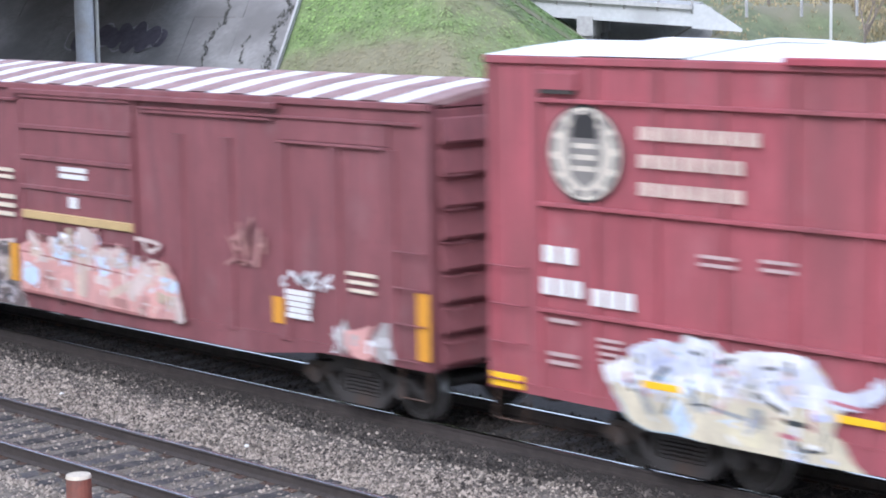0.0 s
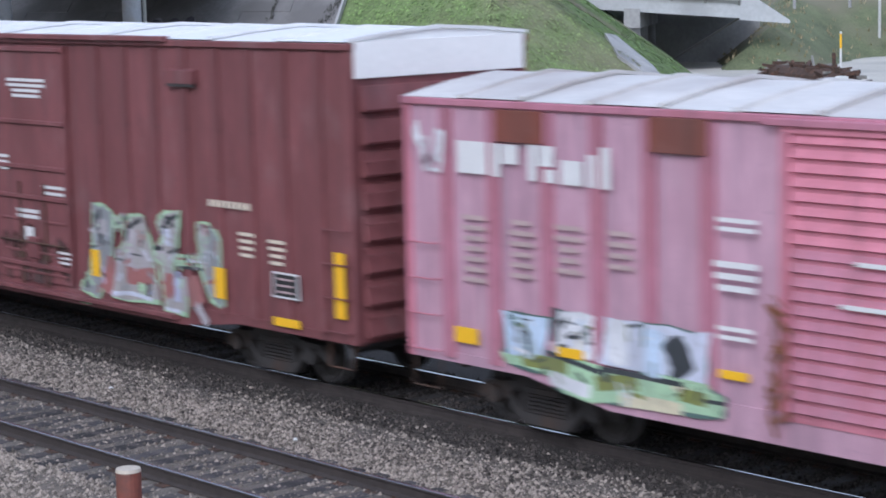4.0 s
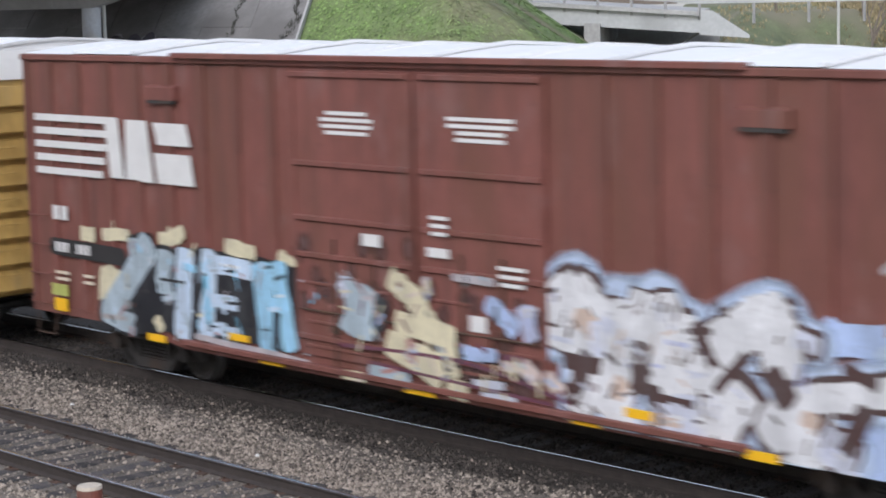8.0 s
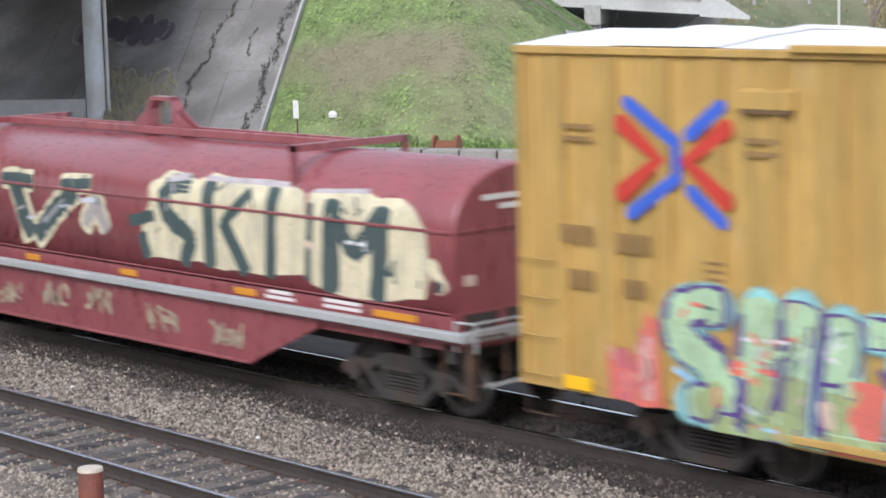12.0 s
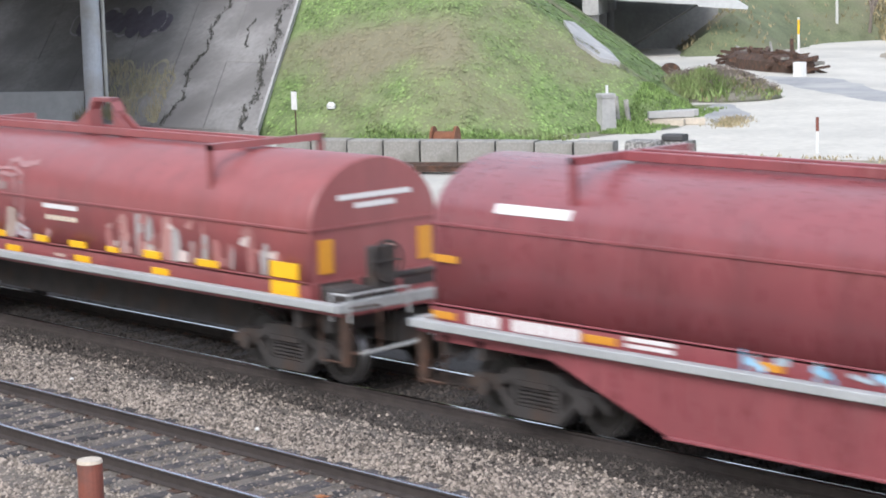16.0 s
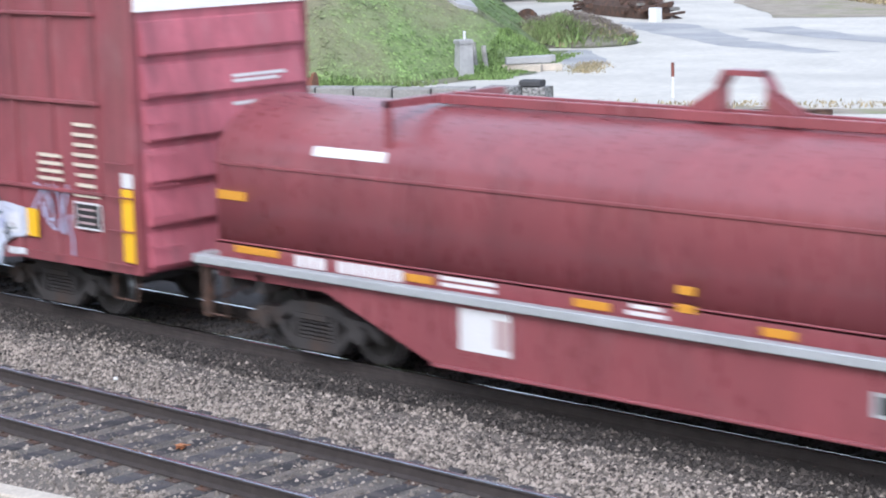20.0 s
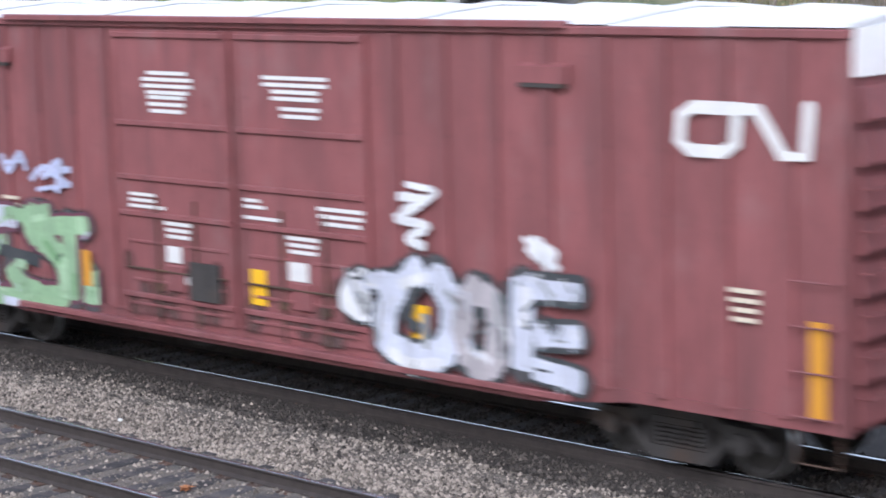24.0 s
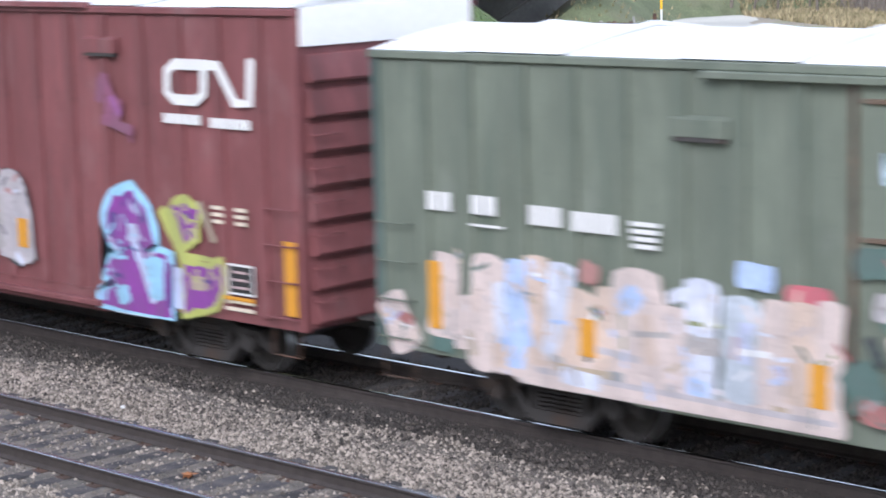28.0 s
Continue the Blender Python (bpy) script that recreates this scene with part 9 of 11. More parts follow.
p.mark("rose", 0.14, (16.03, 1.28), (16.27, 1.27))
p.mark("pinkish", 0.09, (15.93, 1.58), (16.03, 1.52))
p.mark("rose", 0.04, (16.12, 0.90), (16.27, 0.90))
p.mark("rose", 0.16, (11.09, 1.34), (11.14, 1.07))
p.mark("pinkish", 0.11, (11.10, 1.62), (11.35, 1.55))
p.mark("dark", 0.09, (11.15, 1.25), (11.18, 1.14))
p.mark("rose", 0.12, (7.35, 1.64), (7.54, 1.58))
p.mark("rose", 0.22, (7.47, 1.49), (7.33, 1.39))
p.mark("pinkish", 0.11, (7.19, 1.17), (7.58, 1.17))
p.mark("rose", 0.17, (1.73, 1.44), (1.77, 0.96))
p.mark("pinkish", 0.20, (2.09, 1.61), (2.12, 1.00))
p.mark("rose", 0.04, (7.18, 1.04), (7.71, 1.04))
p.done()
bars(car, lines(9.5, 2.95, 0.35, 3, 0.05, 0.05) + [(9.5, 2.40, 0.35, 0.16)] + lines(10.75, 2.5, 0.75, 2, 0.05, 0.06) + [(7.62, 1.75, 0.26, 0.2), (8.6, 1.58, 0.33, 0.2), (10.15, 1.55, 0.33, 0.22), (7.9, 1.25, 0.2, 0.16), (10.4, 1.15, 0.2, 0.16)] + block_text(7.6, 2.05, 4, 0.11, 0.12) + block_text(9.8, 1.95, 6, 0.11, 0.12), DIMWHITE, y=SIDE - 0.024)
tag(car, 8.6, 9.0, 3.4, 4.3, 85, S["sp_ice"], "pale blue scrawl on the black door", 0.05, 7).location = (0, -0.03, 0)
tag(car, 9.4, 9.7, 3.2, 4.35, 86, S["sp_ice"], "pale blue scrawl on the black door", 0.05, 9).location = (0, -0.03, 0)
tag(car, 10.0, 10.9, 3.45, 3.75, 87, S["sp_ice"], "pale blue scrawl on the black door", 0.05, 7).location = (0, -0.03, 0)
tag(car, 17.1, 17.7, 1.95, 2.25, 88, S["sp_dark"], "dark scrawled tag", 0.06, 4)
reflectors(car, [(9.42, 1.15, 0.26, 0.48)], REFLECT_O)
reflectors(car, [(17.14, 0.98, 0.5, 0.14), (0.75, 0.90, 0.45, 0.16), (17.75, 1.1, 0.14, 0.9)])
placard(car, 16.37, 1.35, 0.56, 0.34)
b = Build()
b.cbox(6.7, 11.7, -1.66, -1.58, 0.80, 0.94, 0.01)
b.cbox(6.7, 11.7, -1.64, -1.58, 0.70, 0.77, 0.01)
part("door_sill", b, YELLOW, car)


# ---- coil cars ----
def coil_car(name, left, L, label, m, seam_z, apex, belly=True, hood=(0.04, 15.08), gate=(2.75, 11.7), lift_at=7.2):
    car = start_car(name, label, left, "coil car")
    h0, h1 = hood
    # hood: upright sides, an elliptical crown, and flat ends
    def ring(u, inset=0.0):
        half = 1.18 - inset
        pts = [(u, -half - 0.02, 1.42), (u, -half, seam_z)]
        pts += [(u, -half * math.cos(math.pi * k / 18), seam_z + (apex - seam_z - inset) * math.sin(math.pi * k / 18)) for k in range(1, 18)]
        return pts + [(u, half, seam_z), (u, half + 0.02, 1.42)]
    b = Build()
    b.loft([ring(h0, 0.03), ring(h0 + 0.06), ring(h1 - 0.06), ring(h1, 0.03)])
    hd = part("hood", b, m, car, "long rounded coil cover", True)
    hd.data.polygons.foreach_set("use_smooth", [len(p.vertices) == 4 for p in hd.data.polygons])
    b = Build()
    for s in (-1, 1):
        b.cbox(h0 + 0.02, h1 - 0.02, s * 1.195 - 0.012, s * 1.195 + 0.012, seam_z - 0.03, seam_z + 0.012, 0.006)
        b.cbox(h0 + 0.02, h1 - 0.02, s * 1.215 - 0.015, s * 1.215 + 0.015, 1.41, 1.46, 0.006)
    b.box(h1, h1 + 0.02, -1.17, 1.17, seam_z - 0.02, seam_z + 0.012)
    part("hood_seam", b, m, hd)
    # lifting frame
    for u in gate:
        b = Build()
        b.cbox(u - 0.05, u + 0.05, -1.06, 1.06, apex + 0.03, apex + 0.13, 0.01)
        for s in (-1, 1):
            b.box(u - 0.05, u + 0.05, s * 1.03 - 0.03, s * 1.03 + 0.03, seam_z + 0.36, apex + 0.12)
        part("lifting_arm", b, m, hd)
    b = Build()
    for y in (-0.16, 0.16):
        b.cbox(gate[0], gate[1], y - 0.03, y + 0.03, apex + 0.02, apex + 0.14, 0.01)
    part("lifting_rail", b, m, hd)
    b = Build()
    c = lift_at
    for y in (-0.09, 0.09):
        b.loft([[(c - 0.75, y - 0.02, apex + 0.05), (c - 0.75, y + 0.02, apex + 0.05), (c - 0.75, y + 0.02, apex + 0.15), (c - 0.75, y - 0.02, apex + 0.15)],
                [(c - 0.34, y - 0.02, apex + 0.05), (c - 0.34, y + 0.02, apex + 0.05), (c - 0.34, y + 0.02, apex + 0.40), (c - 0.34, y - 0.02, apex + 0.40)]])
        b.loft([[(c + 0.75, y - 0.02, apex + 0.05), (c + 0.75, y + 0.02, apex + 0.05), (c + 0.75, y + 0.02, apex + 0.15), (c + 0.75, y - 0.02, apex + 0.15)],
                [(c + 0.34, y - 0.02, apex + 0.05), (c + 0.34, y + 0.02, apex + 0.05), (c + 0.34, y + 0.02, apex + 0.40), (c + 0.34, y - 0.02, apex + 0.40)]])
    arch = [(c - 0.34, apex + 0.12), (c - 0.34, apex + 0.46), (c - 0.24, apex + 0.60), (c + 0.24, apex + 0.60), (c + 0.34, apex + 0.46), (c + 0.34, apex + 0.12)]
    for (ua, za), (ub, zb) in zip(arch, arch[1:]):
        b.loft([[(ua, -0.10, za), (ua, 0.10, za), (ua + 0.05, 0.10, za - 0.06), (ua + 0.05, -0.10, za - 0.06)], [(ub, -0.10, zb), (ub, 0.10, zb), (ub + 0.05, 0.10, zb - 0.06), (ub + 0.05, -0.10, zb - 0.06)]])
    part("lifting_eye", b, m, hd, "arched lifting bracket")
    # trough, deck edge and body
    b = Build()
    b.box(0.03, h1 + 0.02, -1.23, 1.23, 1.12, 1.44)
    b.box(0.05, L - 0.05, -1.5, 1.5, 1.13, 1.20)
    part("trough", b, m, car)
    b = Build()
    for s in (-1, 1):
        b.cbox(0.0, L, min(s * 1.46, s * 1.60), max(s * 1.46, s * 1.60), 1.19, 1.30, 0.012)
    for u in (0.0, L - 0.12):
        b.cbox(u, u + 0.12, -1.46, 1.46, 1.18, 1.31, 0.012)
    part("deck_edge", b, DECK, car, "pale grey deck edge")
    b = Build()
    if belly:
        for s in (-1, 1):
            pr = [(2.35, 1.18), (2.35, 1.06), (4.25, 0.38), (11.15, 0.38), (12.65, 1.04), (12.65, 1.18)]
            b.loft([[(u, s * 1.46 - 0.02, z) for u, z in pr], [(u, s * 1.46 + 0.02, z) for u, z in pr]])
            b.cbox(4.25, 11.15, s * 1.46 - 0.06, s * 1.46 + 0.06, 0.36, 0.40, 0.01)
        b.box(0.3, L - 0.3, -1.4, 1.4, 1.02, 1.18)
        part("side_plate", b, m, car, "fish-belly side plate")
    else:
        for s in (-1, 1):
            b.box(0.1, L - 0.1, s * 1.42 - 0.02, s * 1.42 + 0.02, 1.13, 1.19)
        part("side_plate", b, UNDER, car)
    b = Build()
    b.box(0.2, L - 0.2, -0.38, 0.38, 0.62, 1.04)
    if not belly:
        b.loft([[(u, -0.55, z) for u, z in ((2.9, 1.02), (3.4, 0.45), (10.3, 0.45), (10.8, 1.02))], [(u, 0.55, z) for u, z in ((2.9, 1.02), (3.4, 0.45), (10.3, 0.45), (10.8, 1.02))]])
    for u in (0.45, 1.1, L - 1.1, L - 0.45):
        b.box(u - 0.06, u + 0.06, -1.4, 1.4, 0.86, 1.18)
    part("underframe", b, UNDER, car)
    for u0, s in ((0.0, -1), (L, 1)):
        b = Build()
        for y in (-1.45, 1.35):
            b.box(u0 - (0.12 if s > 0 else 0), u0 + (0.12 if s < 0 else 0), y, y + 0.1, 0.45, 1.2)
        b.tube([(u0 - s * 0.06, -1.45, 0.50), (u0 - s * 0.5, -1.47, 0.50), (u0 - s * 0.5, -1.47, 1.15)], 0.016, 5)
        b.tube([(u0 + s * 0.05, -1.4, 1.24), (u0 + s * 0.05, -0.9, 1.24), (u0 + s * 0.05, -0.9, 0.6)], 0.016, 5)
        b.tube([(u0 + s * 0.02, -1.40, 0.62), (u0 + s * 0.30, -0.30, 0.66)], 0.02, 5)
        part("end_step", b, RUSTDARK, car)
    # end walkway plates
    b = Build()
    for u0, s in ((0.0, -1), (L, 1)):
        b.box(min(u0, u0 - s * 0.4), max(u0, u0 - s * 0.4), -1.44, 1.44, 1.13, 1.17)
    part("walkway", b, m, car)
    # openings as flat plates, the shade inside them put into the dark colour
    for y0, y1 in ((-1.05, -0.45), (-0.30, 0.30), (0.45, 1.05)):
        b = Build()
        b.box(h1 + 0.018, h1 + 0.030, y0, y1, 1.20, 1.42)
        part("end_opening", b, UNDER, car, "dark plate for a shaded opening in the trough end")
    b = Build()
    b.tube([(L + 0.04, -1.40, 1.42), (L + 0.04, -0.35, 1.42), (L + 0.04, -0.35, 1.05)], 0.018, 6)
    b.tube([(L + 0.05, -1.42, 1.05), (L + 0.05, -1.42, 1.42), (L - 0.25, -1.48, 1.42), (L - 0.25, -1.48, 1.05)], 0.018, 6)
    part("end_handrail", b, DECK, car, "pale bent handrail")
    b = Build()
    b.tube([(L + 0.10, -1.30, 0.62), (L + 0.30, -0.55, 0.70), (L + 0.42, -0.20, 0.82)], 0.022, 6)
    part("uncoupling_lever", b, DECK, car, "pale uncoupling lever")
    for y, z in ((-1.02, 1.78), (0.12, 1.70)):
        b = Build()
        b.box(h1 + 0.004, h1 + 0.012, y, y + 0.20, z, z + 0.14)
        part("end_plate", b, DIMMER, hd, "small pale plate on the end")
    running_gear(car, left, L, 1.75)
    for k, (w, z) in enumerate(((1.35, seam_z + 0.36), (0.75, seam_z + 0.23))):
        b = Build()
        b.box(h1 + 0.004, h1 + 0.010, -w / 2, w / 2, z, z + 0.075)
        part("lettering", b, WHITE, hd, "white warning line on the end")
    return car


def coil_marks(car, number, dashes, glints):
    """number bars, short data lines and reflectors along the trough"""
    bars(car, block_text(number, 1.25, 3, 0.17, 0.15, 0.15) + block_text(number + 0.78, 1.25, 6, 0.17, 0.15, 0.15), WHITE, "white car number bars", -1.237)
    rows = []
    for k, (u, w) in enumerate(dashes):
        rows += lines(u, 1.36, w, 2, 0.05, 0.03, k)
    bars(car, rows, WHITE, y=-1.237)
    for u, w, z in glints:
        b = Build()
        b.cbox(u, u + w, -1.246, -1.232, z, z + 0.095, 0.003)
        part("reflector", b, REFLECT_O, car)


def swoosh(car, u, z, w, h, lean=0.05, fy=None):
    """bold white emblem of two joined bent bands"""
    b = Build()
    half = (0.15 if fy else 0.125) * h
    P = lambda a, c: (u + w * a + lean * (c - 0.5), z + h * c)
    for k, pts in enumerate((((0.46, 0.90), (0.14, 0.90), (0.06, 0.74), (0.06, 0.26), (0.14, 0.10), (0.38, 0.10), (0.46, 0.26), (0.46, 0.90)),
                             ((0.44, 0.90), (0.60, 0.90), (0.80, 0.10), (0.95, 0.10), (0.95, 0.98)))):
        stroke(b, [P(*q) for q in pts], half * 2, SIDE - 0.0010 - 0.0008 * k)
    ob = part("emblem", b, WHITE, car, "bold white bent-band emblem")
    return wrap(ob, fy) if fy else ob


def crown_y(seam_z, apex):
    def f(z):
        if z <= seam_z:
            return -1.186 - 0.02 * (seam_z - z) / (seam_z - 1.42)
        t = min(0.999, (z - seam_z) / (apex - seam_z))
        return -1.18 * math.sqrt(1 - t * t) - 0.008
    return f


def wrap(ob, fy):
    """lay a flat painted piece onto the curved cover, cut finely enough to follow it"""
    for o in ob if isinstance(ob, list) else [ob]:
        bm = bmesh.new()
        bm.from_mesh(o.data)
        top = max(v.co.z for v in bm.verts)
        for k in range(40):
            z = 2.10 + 0.035 * k
            if z < top:
                bmesh.ops.bisect_plane(bm, geom=bm.verts[:] + bm.edges[:] + bm.faces[:], plane_co=(0, 0, z), plane_no=(0, 0, 1))
        for v in bm.verts:
            v.co.y = fy(v.co.z) + (v.co.y - SIDE)
        bm.to_mesh(o.data)
        bm.free()
    return ob


FY = crown_y(2.49, 3.30)
car = coil_car("coil_car", -127.65, 15.65, "maroon coil car with cream and dark green sprayed letters", COIL, 2.49, 3.30)
coil_marks(car, 0.45, ((3.1, 0.65), (11.2, 0.7), (12.5, 0.8)), ((0.1, 0.5, 1.27), (2.55, 0.4, 1.27), (4.9, 0.4, 1.27), (7.6, 0.45, 1.27), (10.5, 0.5, 1.27), (13.55, 0.85, 1.27)))
p = Piece(car, "dark green sprayed letters on fat cream forms", flecks=1.2, on=FY)
p.form("creamy", 0, (8.35, 2.39), (8.42, 2.76), (8.87, 2.91), (9.53, 2.83), (9.81, 2.90), (10.69, 2.90), (11.87, 2.86), (12.10, 2.64), (12.18, 1.70), (10.72, 1.59), (10.07, 1.59), (8.91, 1.63), (8.21, 1.61), (8.15, 2.06))
p.form("creamy", 0, (12.14, 2.75), (12.66, 2.86), (13.30, 2.88), (14.02, 2.82), (14.57, 2.51), (14.55, 1.62), (13.61, 1.54), (12.23, 1.55))
p.mark("ink", 0.28, (9.35, 2.75), (8.85, 2.69), (8.83, 2.27), (9.40, 2.00), (9.27, 1.61))
p.mark("ink", 0.33, (9.86, 2.75), (9.90, 1.69))
p.mark("ink", 0.21, (10.83, 2.72), (10.23, 2.24))
p.mark("ink", 0.28, (10.26, 2.24), (10.73, 1.62))
p.mark("ink", 0.27, (11.37, 2.76), (11.31, 1.61))
p.mark("ink", 0.15, (12.22, 2.65), (12.13, 1.63))
p.mark("ink", 0.35, (12.66, 2.64), (12.62, 1.61))
p.mark("ink", 0.29, (12.80, 2.46), (13.16, 2.09), (13.61, 2.58))
p.mark("ink", 0.32, (13.70, 2.62), (13.61, 1.58))
p.mark("ink", 0.18, (7.90, 2.12), (8.46, 2.23))
p.mark("ink", 0.24, (8.20, 1.90), (8.33, 1.63))
p.mark("creamy", 0.22, (14.66, 2.06), (14.85, 1.76))
p.mark("dark", 0.16, (14.75, 1.78), (14.85, 1.76))
p.mark("greyer2", 0.08, (9.73, 2.86), (11.75, 2.88))
p.mark("peachy", 0.10, (12.14, 2.12), (12.24, 2.06))
p.mark("greyer2", 0.06, (12.19, 2.83), (13.29, 2.89))
p.mark("white", 0.06, (12.97, 2.20), (13.35, 2.20))
p.mark("ink", 0.06, (13.52, 1.85), (13.89, 1.85))
p.mark("greyer2", 0.10, (8.85, 2.80), (9.27, 2.86))
p.done()
p = Piece(car, "dark green and cream angular sprayed letters", line=("creamy", 0.07), on=FY)
p.form("ink", 0.25, (0.57, 2.58), (1.67, 2.65))
p.form("ink", 0.41, (0.67, 2.40), (0.68, 1.63))
p.form("ink", 0.30, (1.64, 2.58), (1.25, 2.17), (2.05, 1.65))
p.form("ink", 0.42, (2.63, 2.53), (2.58, 1.77))
p.form("ink", 0.23, (2.63, 2.53), (3.87, 2.61))
p.form("ink", 0.26, (2.57, 1.70), (3.73, 1.77))
p.form("ink", 0.17, (2.74, 2.14), (3.29, 2.16))
p.form("ink", 0.23, (4.25, 2.54), (5.03, 2.54))
p.form("ink", 0.37, (4.63, 2.43), (4.99, 1.73))
p.form("ink", 0.32, (5.27, 1.73), (5.87, 2.18), (6.32, 2.46))
p.form("ink", 0.18, (6.01, 2.56), (6.74, 2.60))
p.form("greyer", 0.24, (6.67, 1.98), (6.95, 2.32), (7.19, 1.94))
p.mark("grey", 0.09, (5.43, 1.92), (6.01, 2.29))
p.mark("grey", 0.07, (2.75, 2.49), (3.69, 2.58))
p.mark("olive", 0.11, (0.20, 2.09), (0.41, 2.08))
p.mark("lavwhite", 0.07, (6.56, 2.33), (6.96, 2.36))
p.done()
for i, (u, z) in enumerate(((4.3, 0.75), (5.7, 0.85), (6.9, 0.9), (8.6, 0.8), (10.2, 0.75))):
    tag(car, u, u + 0.8, z - 0.2, z + 0.18, 93 + i, S["sp_tan"], "faded beige tag on the side plate", 0.06, 6).location = (0, 0.136, 0)

BLUE_TAG = car = coil_car("coil_car", -144.10, 15.15, "maroon coil car with a white emblem and a thin blue tag", COIL, 2.49, 3.30, hood=(0.04, 14.62), gate=(2.4, 11.45), lift_at=6.95)
coil_marks(car, 0.72, ((3.36, 0.8), (11.6, 0.45), (12.2, 0.5)), ((0.06, 0.42, 1.27), (2.72, 0.52, 1.27), (5.3, 0.4, 1.27), (7.9, 0.4, 1.27), (10.88, 0.48, 1.27), (13.62, 0.85, 1.26), (0.1, 0.45, 2.0)))
swoosh(car, 10.0, 2.58, 1.45, 0.42, 0.05, FY)
wrap(bars(car, [(1.15, 2.68, 1.3, 0.12)], WHITE, "long white lettering bar"), FY)
p = Piece(car, "thin broken pale blue sprayed tag along the trough", flecks=1.6, on=lambda z: -1.247)
rnd = random.Random(31)
for k in range(13):
    u, z = 5.25 + 0.42 * k + rnd.uniform(-0.08, 0.08), 1.42 + rnd.uniform(-0.06, 0.06)
    p.form(("skylight", "greyblue", "skyblue", "greyblue")[k % 4], rnd.uniform(0.05, 0.11), (u, z), (u + rnd.uniform(0.12, 0.34), z + rnd.uniform(-0.12, 0.06)))
p.done()

car = coil_car("coil_car", -159.28, 13.75, "faded red short coil car with many yellow reflectors", COIL_J, 2.17, 3.10, False, (0.04, 12.72), (2.15, 10.3), 6.1)
FJ = crown_y(2.17, 3.10)
p = Piece(car, "faded grey and pale sprayed strokes", flecks=1.5, on=FJ)
p.form("rosewash", 0.07, (2.21, 2.50), (2.62, 2.51), (2.66, 2.18), (2.28, 2.10))
p.form("wash", 0.36, (2.41, 2.05), (2.38, 1.60))
p.form("wash", 0.33, (2.93, 2.04), (2.82, 1.54))
p.form("rosewash", 0.04, (3.03, 2.48), (3.95, 2.48))
p.form("rosewash", 0.07, (3.10, 2.42), (3.04, 1.66))
p.form("slate", 0.45, (3.52, 2.25), (3.42, 1.59))
p.form("rosewash", 0.06, (4.05, 2.45), (4.99, 2.46), (5.10, 1.99))
p.form("rosewash", 0.08, (4.12, 2.38), (4.02, 1.56))
p.form("wash", 0.31, (4.35, 2.11), (4.25, 1.64))
p.form("sandy", 0.33, (4.97, 1.86), (4.95, 1.58))
p.form("rosewash", 0.05, (4.26, 1.60), (4.25, 2.46), (5.26, 2.50), (5.27, 1.66))
p.form("rosewash", 0.05, (2.47, 1.62), (2.46, 2.53), (2.88, 2.54), (2.90, 1.66))
p.form("pale_dim", 0.20, (5.16, 1.62), (5.46, 1.55))
p.form("greyblue_dim", 0.18, (2.06, 1.58), (2.30, 1.56))
p.form("greyblue_dim", 0.20, (3.40, 1.60), (3.49, 1.59))
p.form("rosewash", 0.06, (4.70, 2.58), (4.88, 2.73), (5.21, 2.63), (5.57, 2.73))
p.form("rosewash", 0.04, (4.68, 2.70), (5.63, 2.67))
p.form("lilac_dim", 0.12, (0.35, 1.99), (1.31, 1.97))
p.form("rosewash", 0.10, (1.21, 2.00), (1.35, 1.84))
p.form("wash", 0.13, (4.41, 2.32), (4.81, 2.30))
p.form("rosewash", 0.11, (3.91, 2.39), (3.86, 2.01))
p.form("rosewash", 0.11, (5.24, 1.82), (5.35, 1.78))
p.form("rosewash", 0.13, (1.95, 1.87), (2.03, 1.82))
p.form("rosewash", 0.07, (3.43, 2.30), (3.77, 2.27), (3.76, 1.78))
p.form("rosewash", 0.12, (5.65, 1.52), (5.80, 1.51))
p.form("rosewash", 0.13, (6.06, 1.64), (6.13, 1.60))
p.form("wash", 0.17, (1.27, 1.34), (1.50, 1.34))
p.form("wash", 0.14, (1.92, 1.35), (2.46, 1.35))
p.done()
wrap(columns(car, 7.8, 12.2, 1.50, 2.15, 13, 113, g_("dusty", "dustier", "greyer"), "faded pale sprayed strokes", 0.0, (0.2, 0.7), 0.6, g_("dusty", "lightpink", "dustier"), False), FJ)
wrap(bars(car, [(5.94, 2.02, 1.0, 0.075)], WHITE, "long white lettering bar"), FJ)
wrap(bars(car, block_text(6.02, 1.84, 7, 0.11, 0.075, 0.2), CREAM), FJ)
bars(car, block_text(1.26, 1.32, 3, 0.13, 0.09, 0.2) + block_text(1.95, 1.30, 4, 0.13, 0.09, 0.2) + block_text(3.66, 1.29, 5, 0.13, 0.09, 0.2) + [(6.3, 1.27, 0.3, 0.05)], DIMMER, "faded lettering bars on the trough", -1.237)
for u, z, w, h in [(0.0, 1.54, 0.42, 0.20), (-0.05, 1.24, 0.42, 0.17), (1.05, 1.46, 0.4, 0.09), (2.35, 1.46, 0.42, 0.10), (2.5, 1.24, 0.4, 0.10), (4.3, 1.46, 0.45, 0.10), (4.8, 1.24, 0.42, 0.10), (5.7, 1.47, 0.35, 0.10), (6.7, 1.46, 0.45, 0.10), (6.85, 1.24, 0.42, 0.10), (7.75, 1.47, 0.3, 0.08), (8.75, 1.47, 0.42, 0.11), (8.95, 1.24, 0.42, 0.10), (10.1, 1.47, 0.5, 0.10), (11.85, 1.48, 0.6, 0.22), (11.85, 1.21, 0.6, 0.22)]:
    b = Build()
    b.cbox(u + 0.05, u + 0.05 + w, -1.25, -1.215, z, z + h, 0.003)
    part("reflector", b, REFLECT, car)
